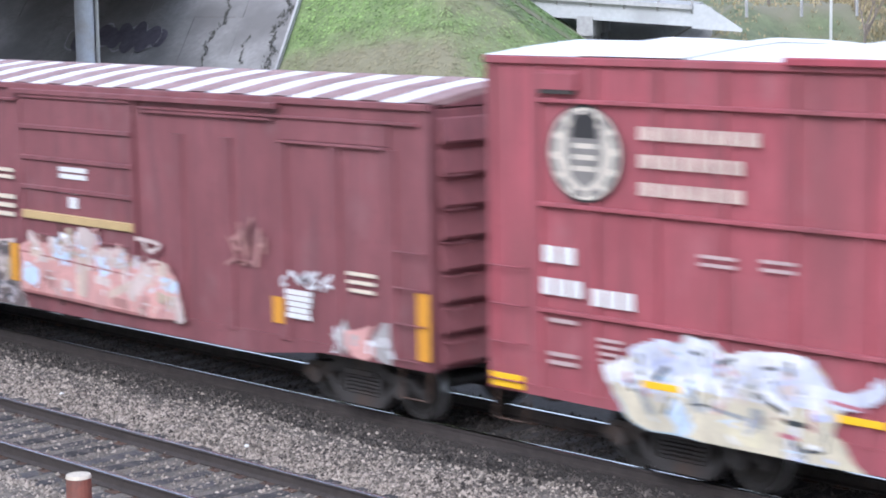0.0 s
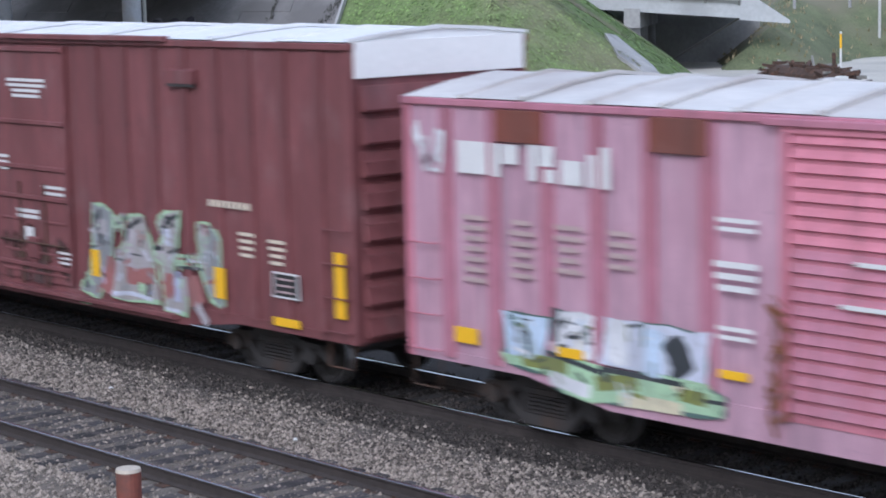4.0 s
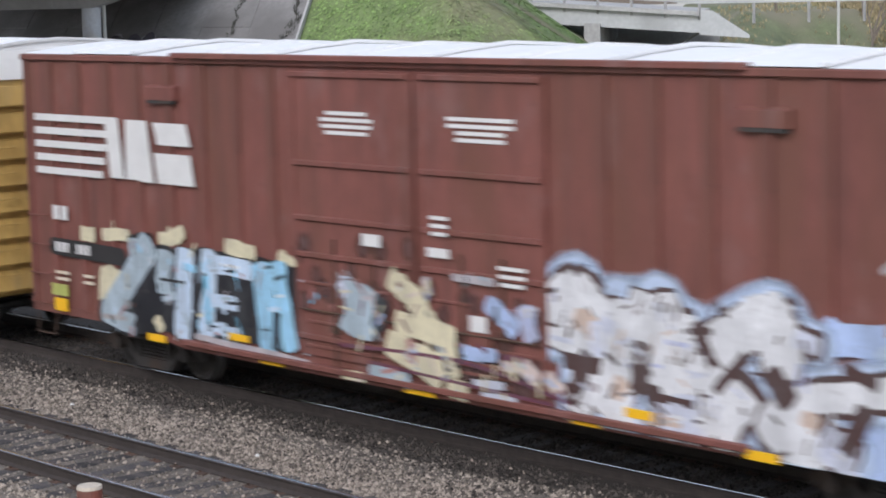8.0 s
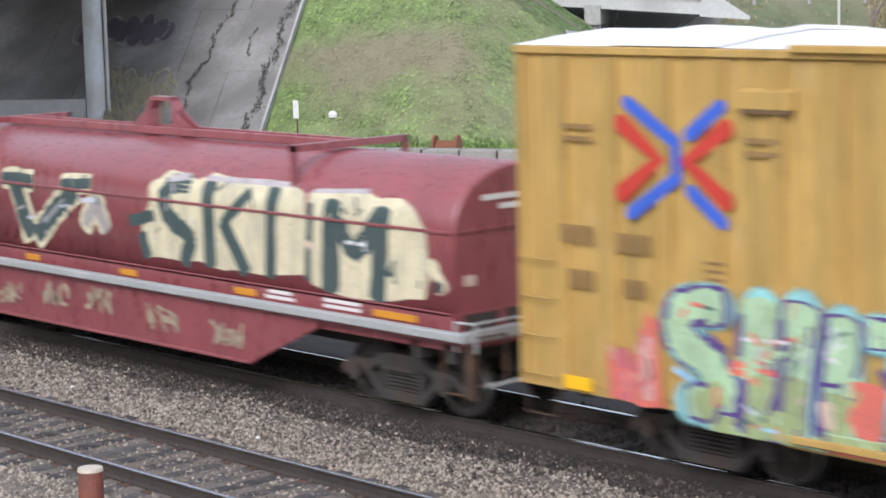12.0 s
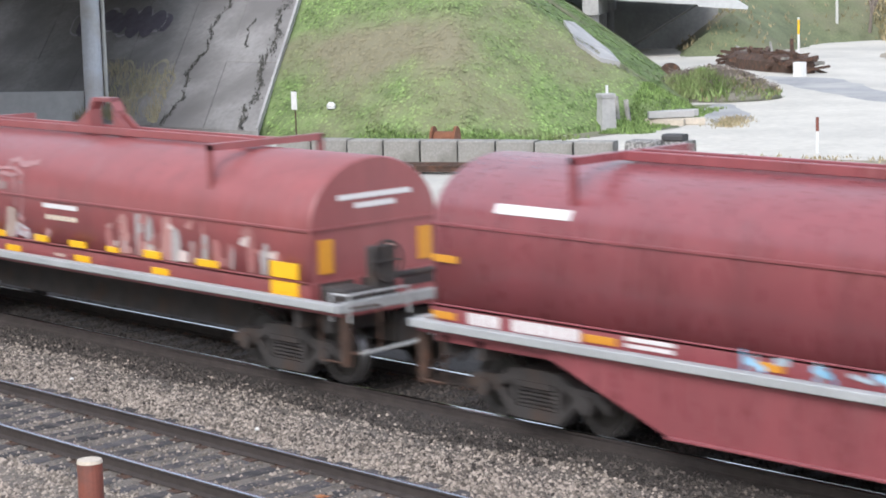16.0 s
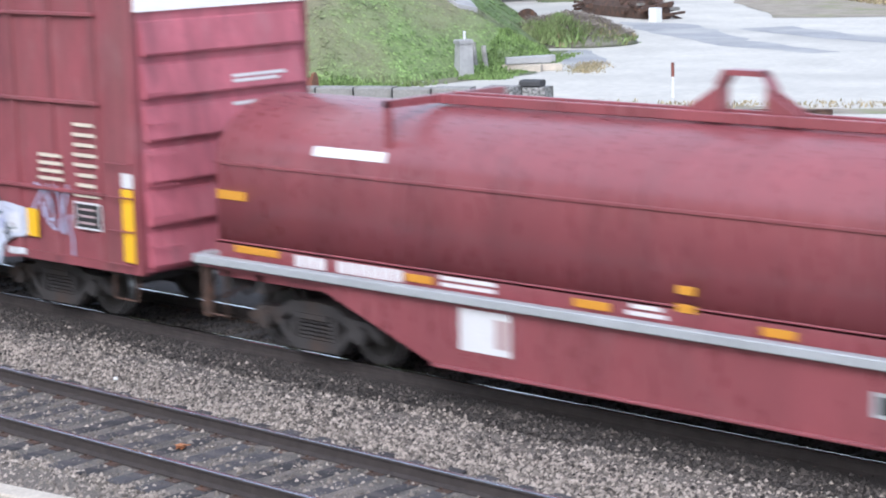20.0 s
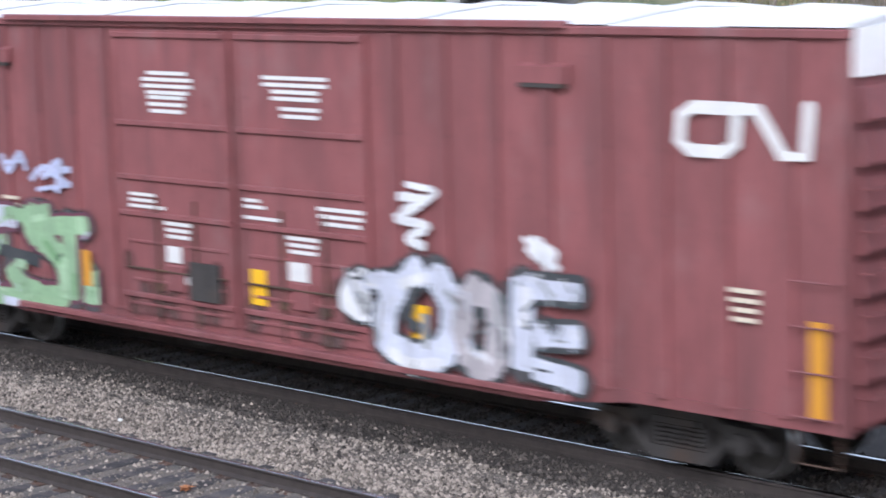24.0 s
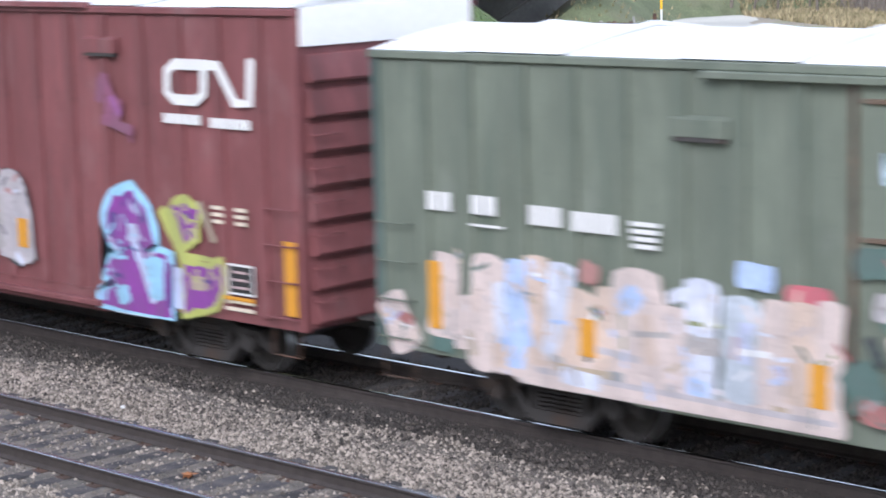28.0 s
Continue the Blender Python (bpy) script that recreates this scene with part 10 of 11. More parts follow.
for y in (-1.05, 0.78):
    b = Build()
    b.box(12.725, 12.74, y, y + 0.26, 1.55, 2.02)
    part("reflector", b, REFLECT_O, car, "amber plate on the end")

b = Build()
for k in range(16):
    a0, a1 = 2 * math.pi * k / 16, 2 * math.pi * (k + 1) / 16
    b.cyl((13.52, -0.5 + 0.28 * math.cos(a0), 1.75 + 0.28 * math.sin(a0)), (13.52, -0.5 + 0.28 * math.cos(a1), 1.75 + 0.28 * math.sin(a1)), 0.022, n=5)
for k in range(4):
    a0 = math.pi * k / 2
    b.cyl((13.52, -0.5, 1.75), (13.52, -0.5 + 0.28 * math.cos(a0), 1.75 + 0.28 * math.sin(a0)), 0.016, n=5)
part("brake_wheel", b, UNDER, car, "dark hand-brake wheel")
b = Build()
b.cbox(13.30, 13.50, -0.68, -0.32, 1.18, 1.95, 0.03)
b.cbox(13.10, 13.60, -1.30, -0.80, 1.18, 1.45, 0.03)
b.cyl((13.35, -0.5, 1.5), (13.35, 0.7, 1.5), 0.05, n=8)
part("brake_stand", b, UNDER, car, "dark hand-brake stand and valve box")

car = coil_car("coil_car", -176.70, 15.85, "maroon coil car with a white emblem and a white square sign", COIL, 2.49, 3.30, gate=(3.15, 12.2), hood=(0.04, 15.28), lift_at=7.7)
coil_marks(car, 1.60, ((4.13, 0.95), (6.96, 0.6), (12.62, 0.58), (13.5, 0.52)), ((0.45, 0.85, 1.32), (3.58, 0.45, 1.28), (6.23, 0.52, 1.28), (7.68, 0.24, 1.59), (7.68, 0.24, 1.39), (8.78, 0.42, 1.27), (11.36, 0.36, 1.31), (14.16, 0.75, 1.30)))
swoosh(car, 10.75, 2.58, 1.45, 0.42, 0.05, FY)
wrap(bars(car, [(1.9, 2.68, 1.3, 0.12)], WHITE, "long white lettering bar"), FY)
bars(car, [(4.69, 0.62, 0.80, 0.52)], WHITE, "white square sign", -1.485)
bars(car, [(5.25, 0.70, 0.22, 0.34)], DIM, y=-1.488)
for c, u in ((car, 10.27), (BLUE_TAG, 9.71)):
    b = Build()
    b.box(u, u + 0.6, -1.49, -1.481, 0.68, 0.94, 0)
    b.box(u + 0.08, u + 0.52, -1.493, -1.4905, 0.72, 0.90, 1)
    part("notice_frame", b, [DECK, DARKINK], c, "small framed notice")
for u, w, z in ((0.1, 0.55, 2.0),):
    b = Build()
    b.cbox(u, u + w, -1.215, -1.19, z, z + 0.12, 0.003)
    part("reflector", b, REFLECT_O, car)

# ---- dull red double-door car ----
car = double_door_car("box_car", -215.85, 18.02, OXIDE_N, "dull red double-door hi-cube box car with green and white graffiti", d0=6.5, mid=8.92, d1=11.35)
bars(car, lines(7.22, 3.86, 0.8, 3, 0.05, 0.04, 6) + lines(9.75, 3.80, 0.9, 2, 0.05, 0.04, 7), WHITE, "white instruction lines on the doors", SIDE - 0.022)
p = Piece(car, "white and green sprayed letters with a dark shadow", line=("maroon", 0.05), halo=("dark", 0.07))
p.form("greyer2", 0.56, (2.19, 2.00), (2.05, 0.96))
p.form("lavwhite", 0.39, (2.00, 1.17), (2.43, 1.00))
p.form("lavwhite", 0.38, (2.63, 2.03), (3.25, 0.83))
p.form("lavwhite", 0.45, (3.26, 1.98), (3.29, 0.83))
p.form("lavwhite", 0.30, (3.24, 2.01), (3.97, 2.04))
p.form("leaf", 0.20, (3.41, 1.63), (3.77, 1.67))
p.form("leaf", 0.28, (3.48, 0.86), (3.99, 0.87))
p.form("leaf", 0.33, (4.81, 2.11), (4.39, 2.08), (4.49, 1.81), (5.06, 1.57), (5.10, 1.00), (4.17, 1.02), (3.90, 1.29))
p.form("leaf", 0.28, (4.77, 1.96), (5.70, 2.04))
p.form("leaf", 0.37, (5.31, 2.01), (5.32, 1.05))
p.form("mint", 0.30, (5.77, 1.35), (5.77, 1.01))
p.form("leaf", 0.28, (4.14, 1.09), (4.13, 0.83))
p.mark("dark", 0.18, (3.66, 1.54), (4.54, 1.44))
p.mark("leaf", 0.21, (3.79, 2.09), (4.25, 2.07))
p.mark("mint", 0.21, (5.57, 2.03), (5.65, 2.04))
p.mark("maroon", 0.13, (2.30, 1.42), (2.36, 1.24))
p.mark("mint", 0.20, (5.15, 1.50), (5.17, 1.01))
p.mark("lavwhite", 0.17, (2.25, 1.90), (2.32, 1.74))
p.mark("green", 0.10, (4.73, 1.76), (5.05, 1.49))
p.mark("mint", 0.10, (4.46, 2.04), (4.74, 2.10))
p.mark("lavwhite", 0.14, (3.69, 0.80), (3.98, 0.80))
p.mark("green", 0.09, (5.41, 1.33), (5.42, 1.04))
p.mark("greyer", 0.08, (2.00, 1.71), (1.90, 1.16))
p.mark("mint", 0.12, (4.01, 1.38), (4.22, 1.36))
p.mark("lavwhite", 0.22, (1.69, 2.09), (1.78, 2.10))
p.done()
smear(car, 6.6, 8.8, 0.96, 1.7, 18, 605, -0.008)
smear(car, 9.0, 11.3, 0.96, 1.7, 18, 606, -0.008)
p = Piece(car, "white sprayed rounded letters with dark outline", line=("dark", 0.05), halo=("dark", 0.05), dy=-0.06)
p.form("white", 0, (10.99, 1.86), (11.32, 1.94), (11.34, 1.31), (10.86, 1.46))
p.form("lavwhite", 0.36, (12.18, 2.00), (11.72, 1.66), (11.65, 1.15), (12.11, 0.96), (12.59, 1.12), (12.73, 1.63), (12.48, 2.02))
p.form("greyer2", 0.32, (13.12, 1.91), (12.92, 1.55), (12.97, 1.08), (13.34, 1.03), (13.45, 1.53), (13.23, 1.88))
p.form("lavwhite", 0.34, (13.84, 2.02), (13.80, 1.10))
p.form("lavwhite", 0.26, (13.84, 1.99), (14.63, 2.01))
p.form("lavwhite", 0.25, (14.06, 1.46), (14.63, 1.51))
p.form("lavwhite", 0.26, (14.00, 1.08), (14.64, 1.01))
p.form("lavwhite", 0.21, (11.31, 1.79), (11.69, 1.86))
p.mark("dark", 0.16, (12.12, 1.79), (12.01, 1.44), (12.18, 1.34))
p.mark("dark", 0.15, (13.12, 1.63), (13.23, 1.63))
p.mark("dark", 0.11, (14.16, 1.66), (14.32, 1.59))
p.mark("white", 0.13, (11.68, 1.00), (12.05, 0.90), (12.53, 0.96))
p.mark("grey", 0.08, (12.66, 1.82), (12.83, 1.69))
p.mark("white", 0.14, (11.94, 1.83), (12.30, 1.95))
p.mark("white", 0.11, (13.00, 1.18), (13.29, 1.07))
p.mark("grey", 0.09, (13.46, 1.86), (13.51, 1.15))
p.mark("white", 0.16, (13.89, 1.95), (13.84, 1.57))
p.mark("white", 0.13, (10.99, 1.73), (10.99, 1.42))
p.mark("grey", 0.07, (11.56, 1.59), (11.49, 1.13))
p.mark("dark", 0.07, (13.57, 2.01), (13.62, 1.64))
p.mark("dark", 0.10, (11.18, 1.65), (11.31, 1.41))
p.mark("grey", 0.12, (12.30, 1.48), (12.30, 1.13))
p.done()
p = Piece(car, "white scrawled tags above the piece", flecks=0.6, dy=-0.02)
p.form("white", 0.11, (11.89, 2.87), (12.31, 2.85), (11.83, 2.61), (12.34, 2.56), (12.01, 2.38), (12.25, 2.31))
p.form("white", 0.09, (12.01, 3.02), (12.49, 2.96), (11.95, 2.72))
p.form("white", 0.26, (13.95, 2.47), (14.21, 2.31))
p.form("white", 0.08, (13.84, 2.53), (14.32, 2.23))
p.done()
p = Piece(car, "lavender scrawled tags", flecks=0.6)
p.form("lavender", 0.10, (3.80, 2.92), (3.93, 2.70), (4.23, 2.98), (4.36, 2.76))
p.form("lavender", 0.07, (3.80, 2.82), (4.36, 2.88))
p.form("lavender", 0.09, (4.49, 2.62), (4.77, 2.81), (5.11, 2.78), (5.40, 2.81))
p.form("lavender", 0.11, (4.76, 2.66), (5.18, 2.91), (5.09, 2.49))
p.form("lavender", 0.07, (4.62, 2.48), (5.30, 2.58))
p.form("lavender", 0.09, (4.84, 2.77), (5.39, 2.59))
p.form("lavender", 0.32, (1.17, 2.05), (1.19, 1.91))
p.done()
bars(car, block_text(0.62, 2.80, 2, 0.26, 0.24, 0.15) + block_text(1.52, 2.78, 1, 0.3, 0.24) + block_text(0.66, 2.36, 3, 0.2, 0.22, 0.12) + block_text(1.52, 2.34, 3, 0.2, 0.22, 0.12), CREAM, "cream car number bars")
bars(car, [(0.72, 1.84, 0.6, 0.04), (0.72, 1.70, 0.6, 0.05), (0.72, 1.18, 0.6, 0.05), (0.72, 1.08, 0.6, 0.04)], WHITE)
bars(car, lines(16.6, 2.2, 0.4, 4, 0.05, 0.05) + lines(3.75, 2.3, 0.4, 2, 0.05, 0.05), CREAM)
bars(car, [(6.75, 2.55, 0.55, 0.045), (6.75, 2.47, 0.6, 0.045), (6.75, 2.39, 0.75, 0.045), (9.1, 2.62, 0.3, 0.045), (9.1, 2.54, 0.4, 0.045), (9.1, 2.40, 0.7, 0.045)] + lines(7.45, 2.28, 0.6, 4, 0.05, 0.035) + [(7.5, 1.70, 0.30, 0.22), (9.9, 1.68, 0.36, 0.24), (7.72, 1.42, 0.32, 0.12)] + lines(9.85, 2.28, 0.65, 4, 0.05, 0.035) + lines(10.45, 2.60, 0.85, 3, 0.05, 0.04), WHITE, y=SIDE - 0.024)
reflectors(car, [(2.80, 1.16, 0.25, 0.44), (9.17, 1.30, 0.28, 0.46), (12.03, 1.16, 0.27, 0.44), (0.75, 1.36, 0.6, 0.08)])
reflectors(car, [(5.6, 1.2, 0.2, 0.5), (17.6, 1.0, 0.2, 1.0)], REFLECT_O)
b = Build()
b.box(8.0, 8.6, -1.70, -1.66, 1.25, 1.75)
part("lock_box", b, UNDER, car, "dark lock box on the door")
swoosh(car, 15.9, 3.58, 1.75, 0.56)

# ---- dark green box car ----
L = 18.2
car = start_car("box_car", "dark green box car with white lettering, blue and cream graffiti", -235.60)
shell(car, -235.60, L, GREEN, 0.90, 4.40, inset=2.4, sill=0.68)
roof(car, L, 4.44, 0.24, ROOF_WHITE, 12, GREEN)
for u, s in ((0, -1), (L, 1)):
    car_end(car, u, s, GREEN_END, 0.90, 4.42, 8)
    b = Build()
    b.loft([[(u, y, z) for y, z in ((-1.55, 4.38), (1.55, 4.38), (0, 4.66))], [(u - s * 0.03, y, z) for y, z in ((-1.55, 4.38), (1.55, 4.38), (0, 4.66))]])
    part("gable", b, GREEN_END, car)
grab_irons(car, L, GREEN, 4.3)
posts(car, [0.81, 1.52, 2.33, 3.07, 3.77, 4.56, 5.31, 6.03, 11.2, 11.89, 12.60, 13.35, 14.07, 14.71, 15.50, 16.14, 16.77, 17.52], GREEN, 0.96, 4.32, 0.17, 0.037)
plug_door(car, 7.9, 10.95, 0.95, 4.26, GREEN, (4.20, 3.72, 3.34, 2.62, 1.9, 1.05), bar_m=RUSTY_GREEN)
b = Build()
b.box(6.72, 7.85, -1.60, -1.58, 0.95, 4.26)
part("narrow_door", b, GREEN, car)
for z in (4.1, 2.75):
    belt(car, 6.8, 7.8, z, RUSTY_GREEN, 0.05, 0.03)
b = Build()
b.cbox(7.95, 10.9, -1.69, -1.64, 2.30, 2.40, 0.01)
part("crowbar_rail", b, TAN, car, "rusty tan rail across the door")
for u in (7.86, 10.92, 6.66):
    b = Build()
    b.box(u, u + 0.06, -1.64, -1.56, 0.95, 4.3)
    part("door_frame", b, RUSTDARK, car)
door_track(car, 4.9, 11.1, 4.32, GREEN)
vent_box(car, 4.49, 3.65, GREEN)
vent_box(car, 13.0, 3.95, GREEN)
b = Build()
for u, z, w, h in ((13.36, 3.18, 0.12, 0.42), (13.50, 3.18, 0.34, 0.15), (13.50, 3.45, 0.30, 0.15), (13.92, 3.18, 0.42, 0.42), (14.44, 3.18, 0.12, 0.42), (14.58, 3.36, 0.30, 0.24), (14.76, 3.18, 0.16, 0.16), (15.02, 3.18, 0.16, 0.42), (15.22, 3.18, 0.16, 0.42), (15.42, 3.18, 0.16, 0.42), (15.64, 3.18, 0.15, 0.42), (15.86, 3.18, 0.15, 0.42), (16.02, 3.18, 0.30, 0.14), (13.36, 3.02, 2.96, 0.07)):
    b.box(u, u + w, SIDE - 0.005, SIDE - 0.001, z, z + h)
part("lettering", b, WHITE, car, "bold white block lettering with an underline")
p = Piece(car, "magenta sprayed clouds and white scribbles", flecks=0.6)
p.form("magenta", 0.30, (11.56, 1.49), (11.69, 1.50))
p.form("magenta", 0.34, (12.72, 1.94), (12.72, 1.83))
p.form("magenta", 0.50, (13.93, 1.81), (13.93, 1.62))
p.form("magenta", 0.42, (15.97, 1.72), (15.97, 1.58))
p.form("magenta", 0.41, (16.88, 1.05), (17.06, 0.96))
p.form("lavwhite", 0.09, (11.22, 2.03), (11.79, 2.04))
p.form("lavwhite", 0.09, (12.16, 2.37), (12.36, 2.37))
p.form("lavwhite", 0.10, (12.43, 2.16), (12.73, 2.13))
p.form("lavwhite", 0.07, (16.35, 2.20), (16.77, 2.22))
p.form("mint", 0.12, (15.24, 2.28), (15.34, 2.28))
p.form("lavwhite", 0.07, (13.30, 2.27), (13.48, 2.27))
p.form("mint", 0.10, (16.10, 2.16), (16.13, 1.96))
p.form("dusty", 0.18, (14.70, 2.02), (14.77, 1.99))
p.done()
p = Piece(car, "sky-blue sprayed piece with yellow rim and magenta cloud", flecks=4, line=("lime", 0.03))
p.form("skyblue", -1, (11.41, 0.89), (11.51, 1.22), (12.00, 1.45), (11.88, 1.79), (12.32, 1.56), (12.64, 1.77), (12.94, 1.78), (13.05, 2.14), (13.31, 2.16), (13.48, 1.74), (13.76, 1.44), (13.89, 1.19), (14.13, 1.46), (14.47, 1.83), (14.80, 1.90), (14.98, 1.63), (14.92, 2.04), (15.46, 1.88), (15.71, 1.56), (15.87, 1.22), (16.22, 1.56), (16.41, 1.64), (16.77, 1.38), (16.77, 1.03), (16.45, 0.83), (15.57, 0.70), (13.65, 0.71), (11.49, 0.71))
p.mark("dark", 0.12, (13.34, 2.10), (13.37, 1.77))
p.mark("brown", 0.25, (12.19, 1.10), (12.52, 1.06))
p.mark("dark", 0.13, (13.62, 1.11), (13.77, 1.11))
p.mark("deeper", 0.08, (12.57, 1.41), (13.10, 1.54))
p.mark("brown", 0.11, (13.07, 0.73), (13.35, 0.72))
p.mark("dark", 0.09, (16.08, 1.00), (16.33, 1.00))
p.mark("deeper", 0.06, (13.86, 0.75), (14.57, 0.78))
p.mark("azure", 0.07, (13.24, 1.61), (13.14, 1.04))
p.mark("azure", 0.07, (15.01, 1.53), (15.06, 0.75))
p.mark("skylight", 0.07, (11.50, 0.89), (14.71, 0.97))
p.mark("skylight", 0.13, (13.54, 1.57), (13.61, 1.32))
p.mark("skylight", 0.25, (14.67, 1.62), (14.59, 1.22))
p.mark("azure", 0.08, (12.30, 0.94), (12.91, 0.84))
p.mark("deeper", 0.05, (14.36, 0.92), (14.71, 0.94))
p.mark("skylight", 0.12, (12.00, 1.25), (12.47, 1.24))
p.mark("azure", 0.06, (15.58, 1.44), (15.60, 0.77))
p.mark("skylight", 0.14, (16.34, 1.43), (16.52, 1.25))
p.mark("azure", 0.07, (15.83, 1.06), (16.64, 1.22))
p.mark("skylight", 0.10, (15.33, 1.67), (15.44, 0.91))
p.mark("azure", 0.08, (11.67, 1.15), (12.16, 1.29))
p.mark("azure", 0.06, (13.80, 1.01), (14.37, 1.03))
p.mark("tan", 0.09, (11.39, 0.83), (11.45, 0.73))
p.mark("tan", 0.07, (16.45, 0.92), (16.82, 0.94))
p.done()
p = Piece(car, "deep blue sprayed piece on the door", flecks=5, line=("deeper", 0.012), dy=-0.06)
p.form("azure", -1, (8.32, 1.49), (8.68, 1.59), (9.01, 1.70), (9.47, 1.66), (9.92, 1.74), (10.27, 1.65), (10.78, 1.64), (10.94, 1.07), (11.26, 0.74), (8.38, 0.70))
p.mark("deeper", 0.17, (8.75, 1.31), (9.08, 1.28))
p.mark("deeper", 0.13, (9.82, 1.21), (10.15, 1.18))
p.mark("skyblue", 0.12, (8.47, 1.41), (10.77, 1.45))
p.mark("deeper", 0.14, (8.48, 0.82), (11.16, 0.80))
p.mark("skyblue", 0.19, (9.19, 1.55), (9.36, 1.44))
p.mark("white", 0.15, (8.69, 1.71), (8.97, 1.73))
p.mark("lightpink", 0.24, (9.22, 2.03), (9.67, 2.04))
p.mark("dusty", 0.12, (9.11, 1.80), (10.01, 1.79))
p.mark("tan", 0.07, (9.56, 1.70), (10.61, 1.67))
p.mark("skyblue", 0.11, (9.25, 1.12), (10.50, 1.08))
p.mark("deep", 0.08, (8.41, 1.16), (9.07, 1.16))
p.mark("skyblue", 0.15, (10.43, 1.49), (10.60, 1.33))
p.mark("azure", 0.10, (9.63, 1.41), (9.70, 1.05))
p.mark("dusty", 0.20, (10.89, 1.24), (11.01, 1.08))
p.mark("lavwhite", 0.08, (9.67, 2.08), (10.20, 2.07))
p.done()
p = Piece(car, "cream, peach and pale blue sprayed columns")
p.form("lightpink", 0.45, (1.70, 1.12), (2.83, 0.87), (4.71, 0.79), (6.48, 0.83))
p.form("lightpink", 0.49, (0.26, 1.40), (0.49, 1.01))
p.form("lightpink", 0.42, (1.20, 2.04), (1.07, 1.17))
p.form("lightpink", 0.47, (1.40, 1.54), (1.54, 1.13))
p.form("lightpink", 0.50, (1.86, 1.97), (1.71, 0.93))
p.form("iceblue", 0.43, (2.31, 2.05), (2.16, 0.98))
p.form("peachy", 0.33, (2.57, 2.13), (2.58, 1.03))
p.form("lavwhite", 0.40, (2.95, 2.05), (2.85, 1.12))
p.form("peachy", 0.34, (3.24, 1.80), (3.03, 1.02))
p.form("peachy", 0.45, (3.64, 1.84), (3.53, 0.97))
p.form("lightpink", 0.67, (3.98, 2.00), (4.00, 0.88))
p.form("lavwhite", 0.43, (4.85, 2.02), (4.81, 1.00))
p.form("icegrey", 0.48, (5.37, 1.88), (5.33, 1.07))
p.form("lightpink", 0.36, (5.80, 1.92), (5.71, 1.06))
p.form("peachy", 0.40, (6.10, 2.00), (6.07, 1.05))
p.form("lightpink", 0.32, (6.44, 2.00), (6.41, 0.93))
p.form("lightpink", 0.34, (4.47, 1.76), (4.48, 0.91))
p.mark("dusty", 0.26, (3.30, 2.10), (3.40, 2.08))
p.mark("iceblue", 0.25, (5.37, 2.28), (5.70, 2.26))
p.mark("greyer", 0.20, (4.70, 1.47), (5.04, 1.47))
p.mark("grey", 0.14, (3.64, 0.97), (3.76, 0.97))
p.mark("greyer", 0.13, (2.80, 1.05), (2.93, 1.04))
p.mark("iceblue", 0.36, (3.87, 1.88), (3.92, 1.82))
p.mark("grey", 0.11, (5.02, 0.92), (5.11, 0.91))
p.mark("tan", 0.10, (5.77, 0.91), (5.91, 0.91))
p.mark("olive", 0.05, (4.68, 1.69), (5.12, 1.70))
p.mark("teal", 0.18, (0.95, 1.03), (1.23, 1.00))
p.mark("iceblue", 0.22, (2.31, 1.66), (2.37, 1.19))
p.mark("lavwhite", 0.19, (2.01, 1.81), (2.02, 1.27))
p.mark("peachy", 0.17, (4.11, 1.67), (4.17, 1.21))
p.mark("lavender", 0.16, (5.42, 1.74), (5.41, 1.36))
p.mark("white", 0.18, (4.83, 1.91), (4.97, 1.70))
p.mark("greyer", 0.10, (4.40, 0.96), (4.48, 0.91))
p.mark("greyer2", 0.09, (3.44, 1.25), (4.01, 1.20))
p.mark("tan", 0.10, (2.84, 0.97), (3.60, 0.96))
p.mark("iceblue", 0.19, (4.72, 1.02), (4.87, 0.98))
p.mark("lavender", 0.14, (5.82, 1.35), (5.88, 1.22))
p.mark("greyer2", 0.06, (2.58, 0.91), (6.48, 0.86))
p.mark("greyer", 0.06, (3.94, 1.48), (4.42, 1.52))
p.mark("lavwhite", 0.16, (4.44, 1.92), (4.75, 2.04))
p.mark("dustier", 0.13, (0.39, 1.29), (0.58, 1.24))
p.mark("peachy", 0.25, (1.97, 1.05), (2.00, 0.94))
p.mark("white", 0.08, (5.34, 1.46), (5.71, 1.47))
p.mark("tan", 0.09, (1.52, 1.22), (1.60, 0.98))
p.mark("lavwhite", 0.20, (2.96, 0.90), (3.43, 0.87))
p.done()
p = Piece(car, "dark and pale sprayed smears on the narrow door", dy=-0.05)
p.form("teal", 0.31, (6.86, 2.52), (7.40, 2.57))
p.form("teal", 0.45, (6.77, 1.40), (6.90, 1.21))
p.form("dark", 0.45, (7.78, 2.04), (7.74, 1.36))
p.form("dark", 0.27, (8.16, 2.23), (8.22, 1.52))
p.form("teal", 0.25, (7.33, 2.20), (7.19, 1.92))
p.form("greyer2", 0.28, (7.06, 2.11), (7.22, 2.08))
p.form("lightpink", 0.28, (7.26, 1.78), (7.33, 1.50))
p.form("greyer", 0.13, (7.52, 2.06), (7.71, 2.03))
p.form("greyer", 0.14, (7.61, 1.45), (7.83, 1.45))
p.form("greyer", 0.12, (7.97, 1.65), (8.16, 1.62))
p.form("dustier", 0.23, (6.90, 1.05), (7.17, 1.03))
p.form("dustier", 0.16, (7.72, 2.39), (8.10, 2.35))
p.form("dark", 0.13, (6.92, 1.79), (7.05, 1.54))
p.form("greyer2", 0.09, (7.19, 1.92), (7.58, 1.94))
p.done()
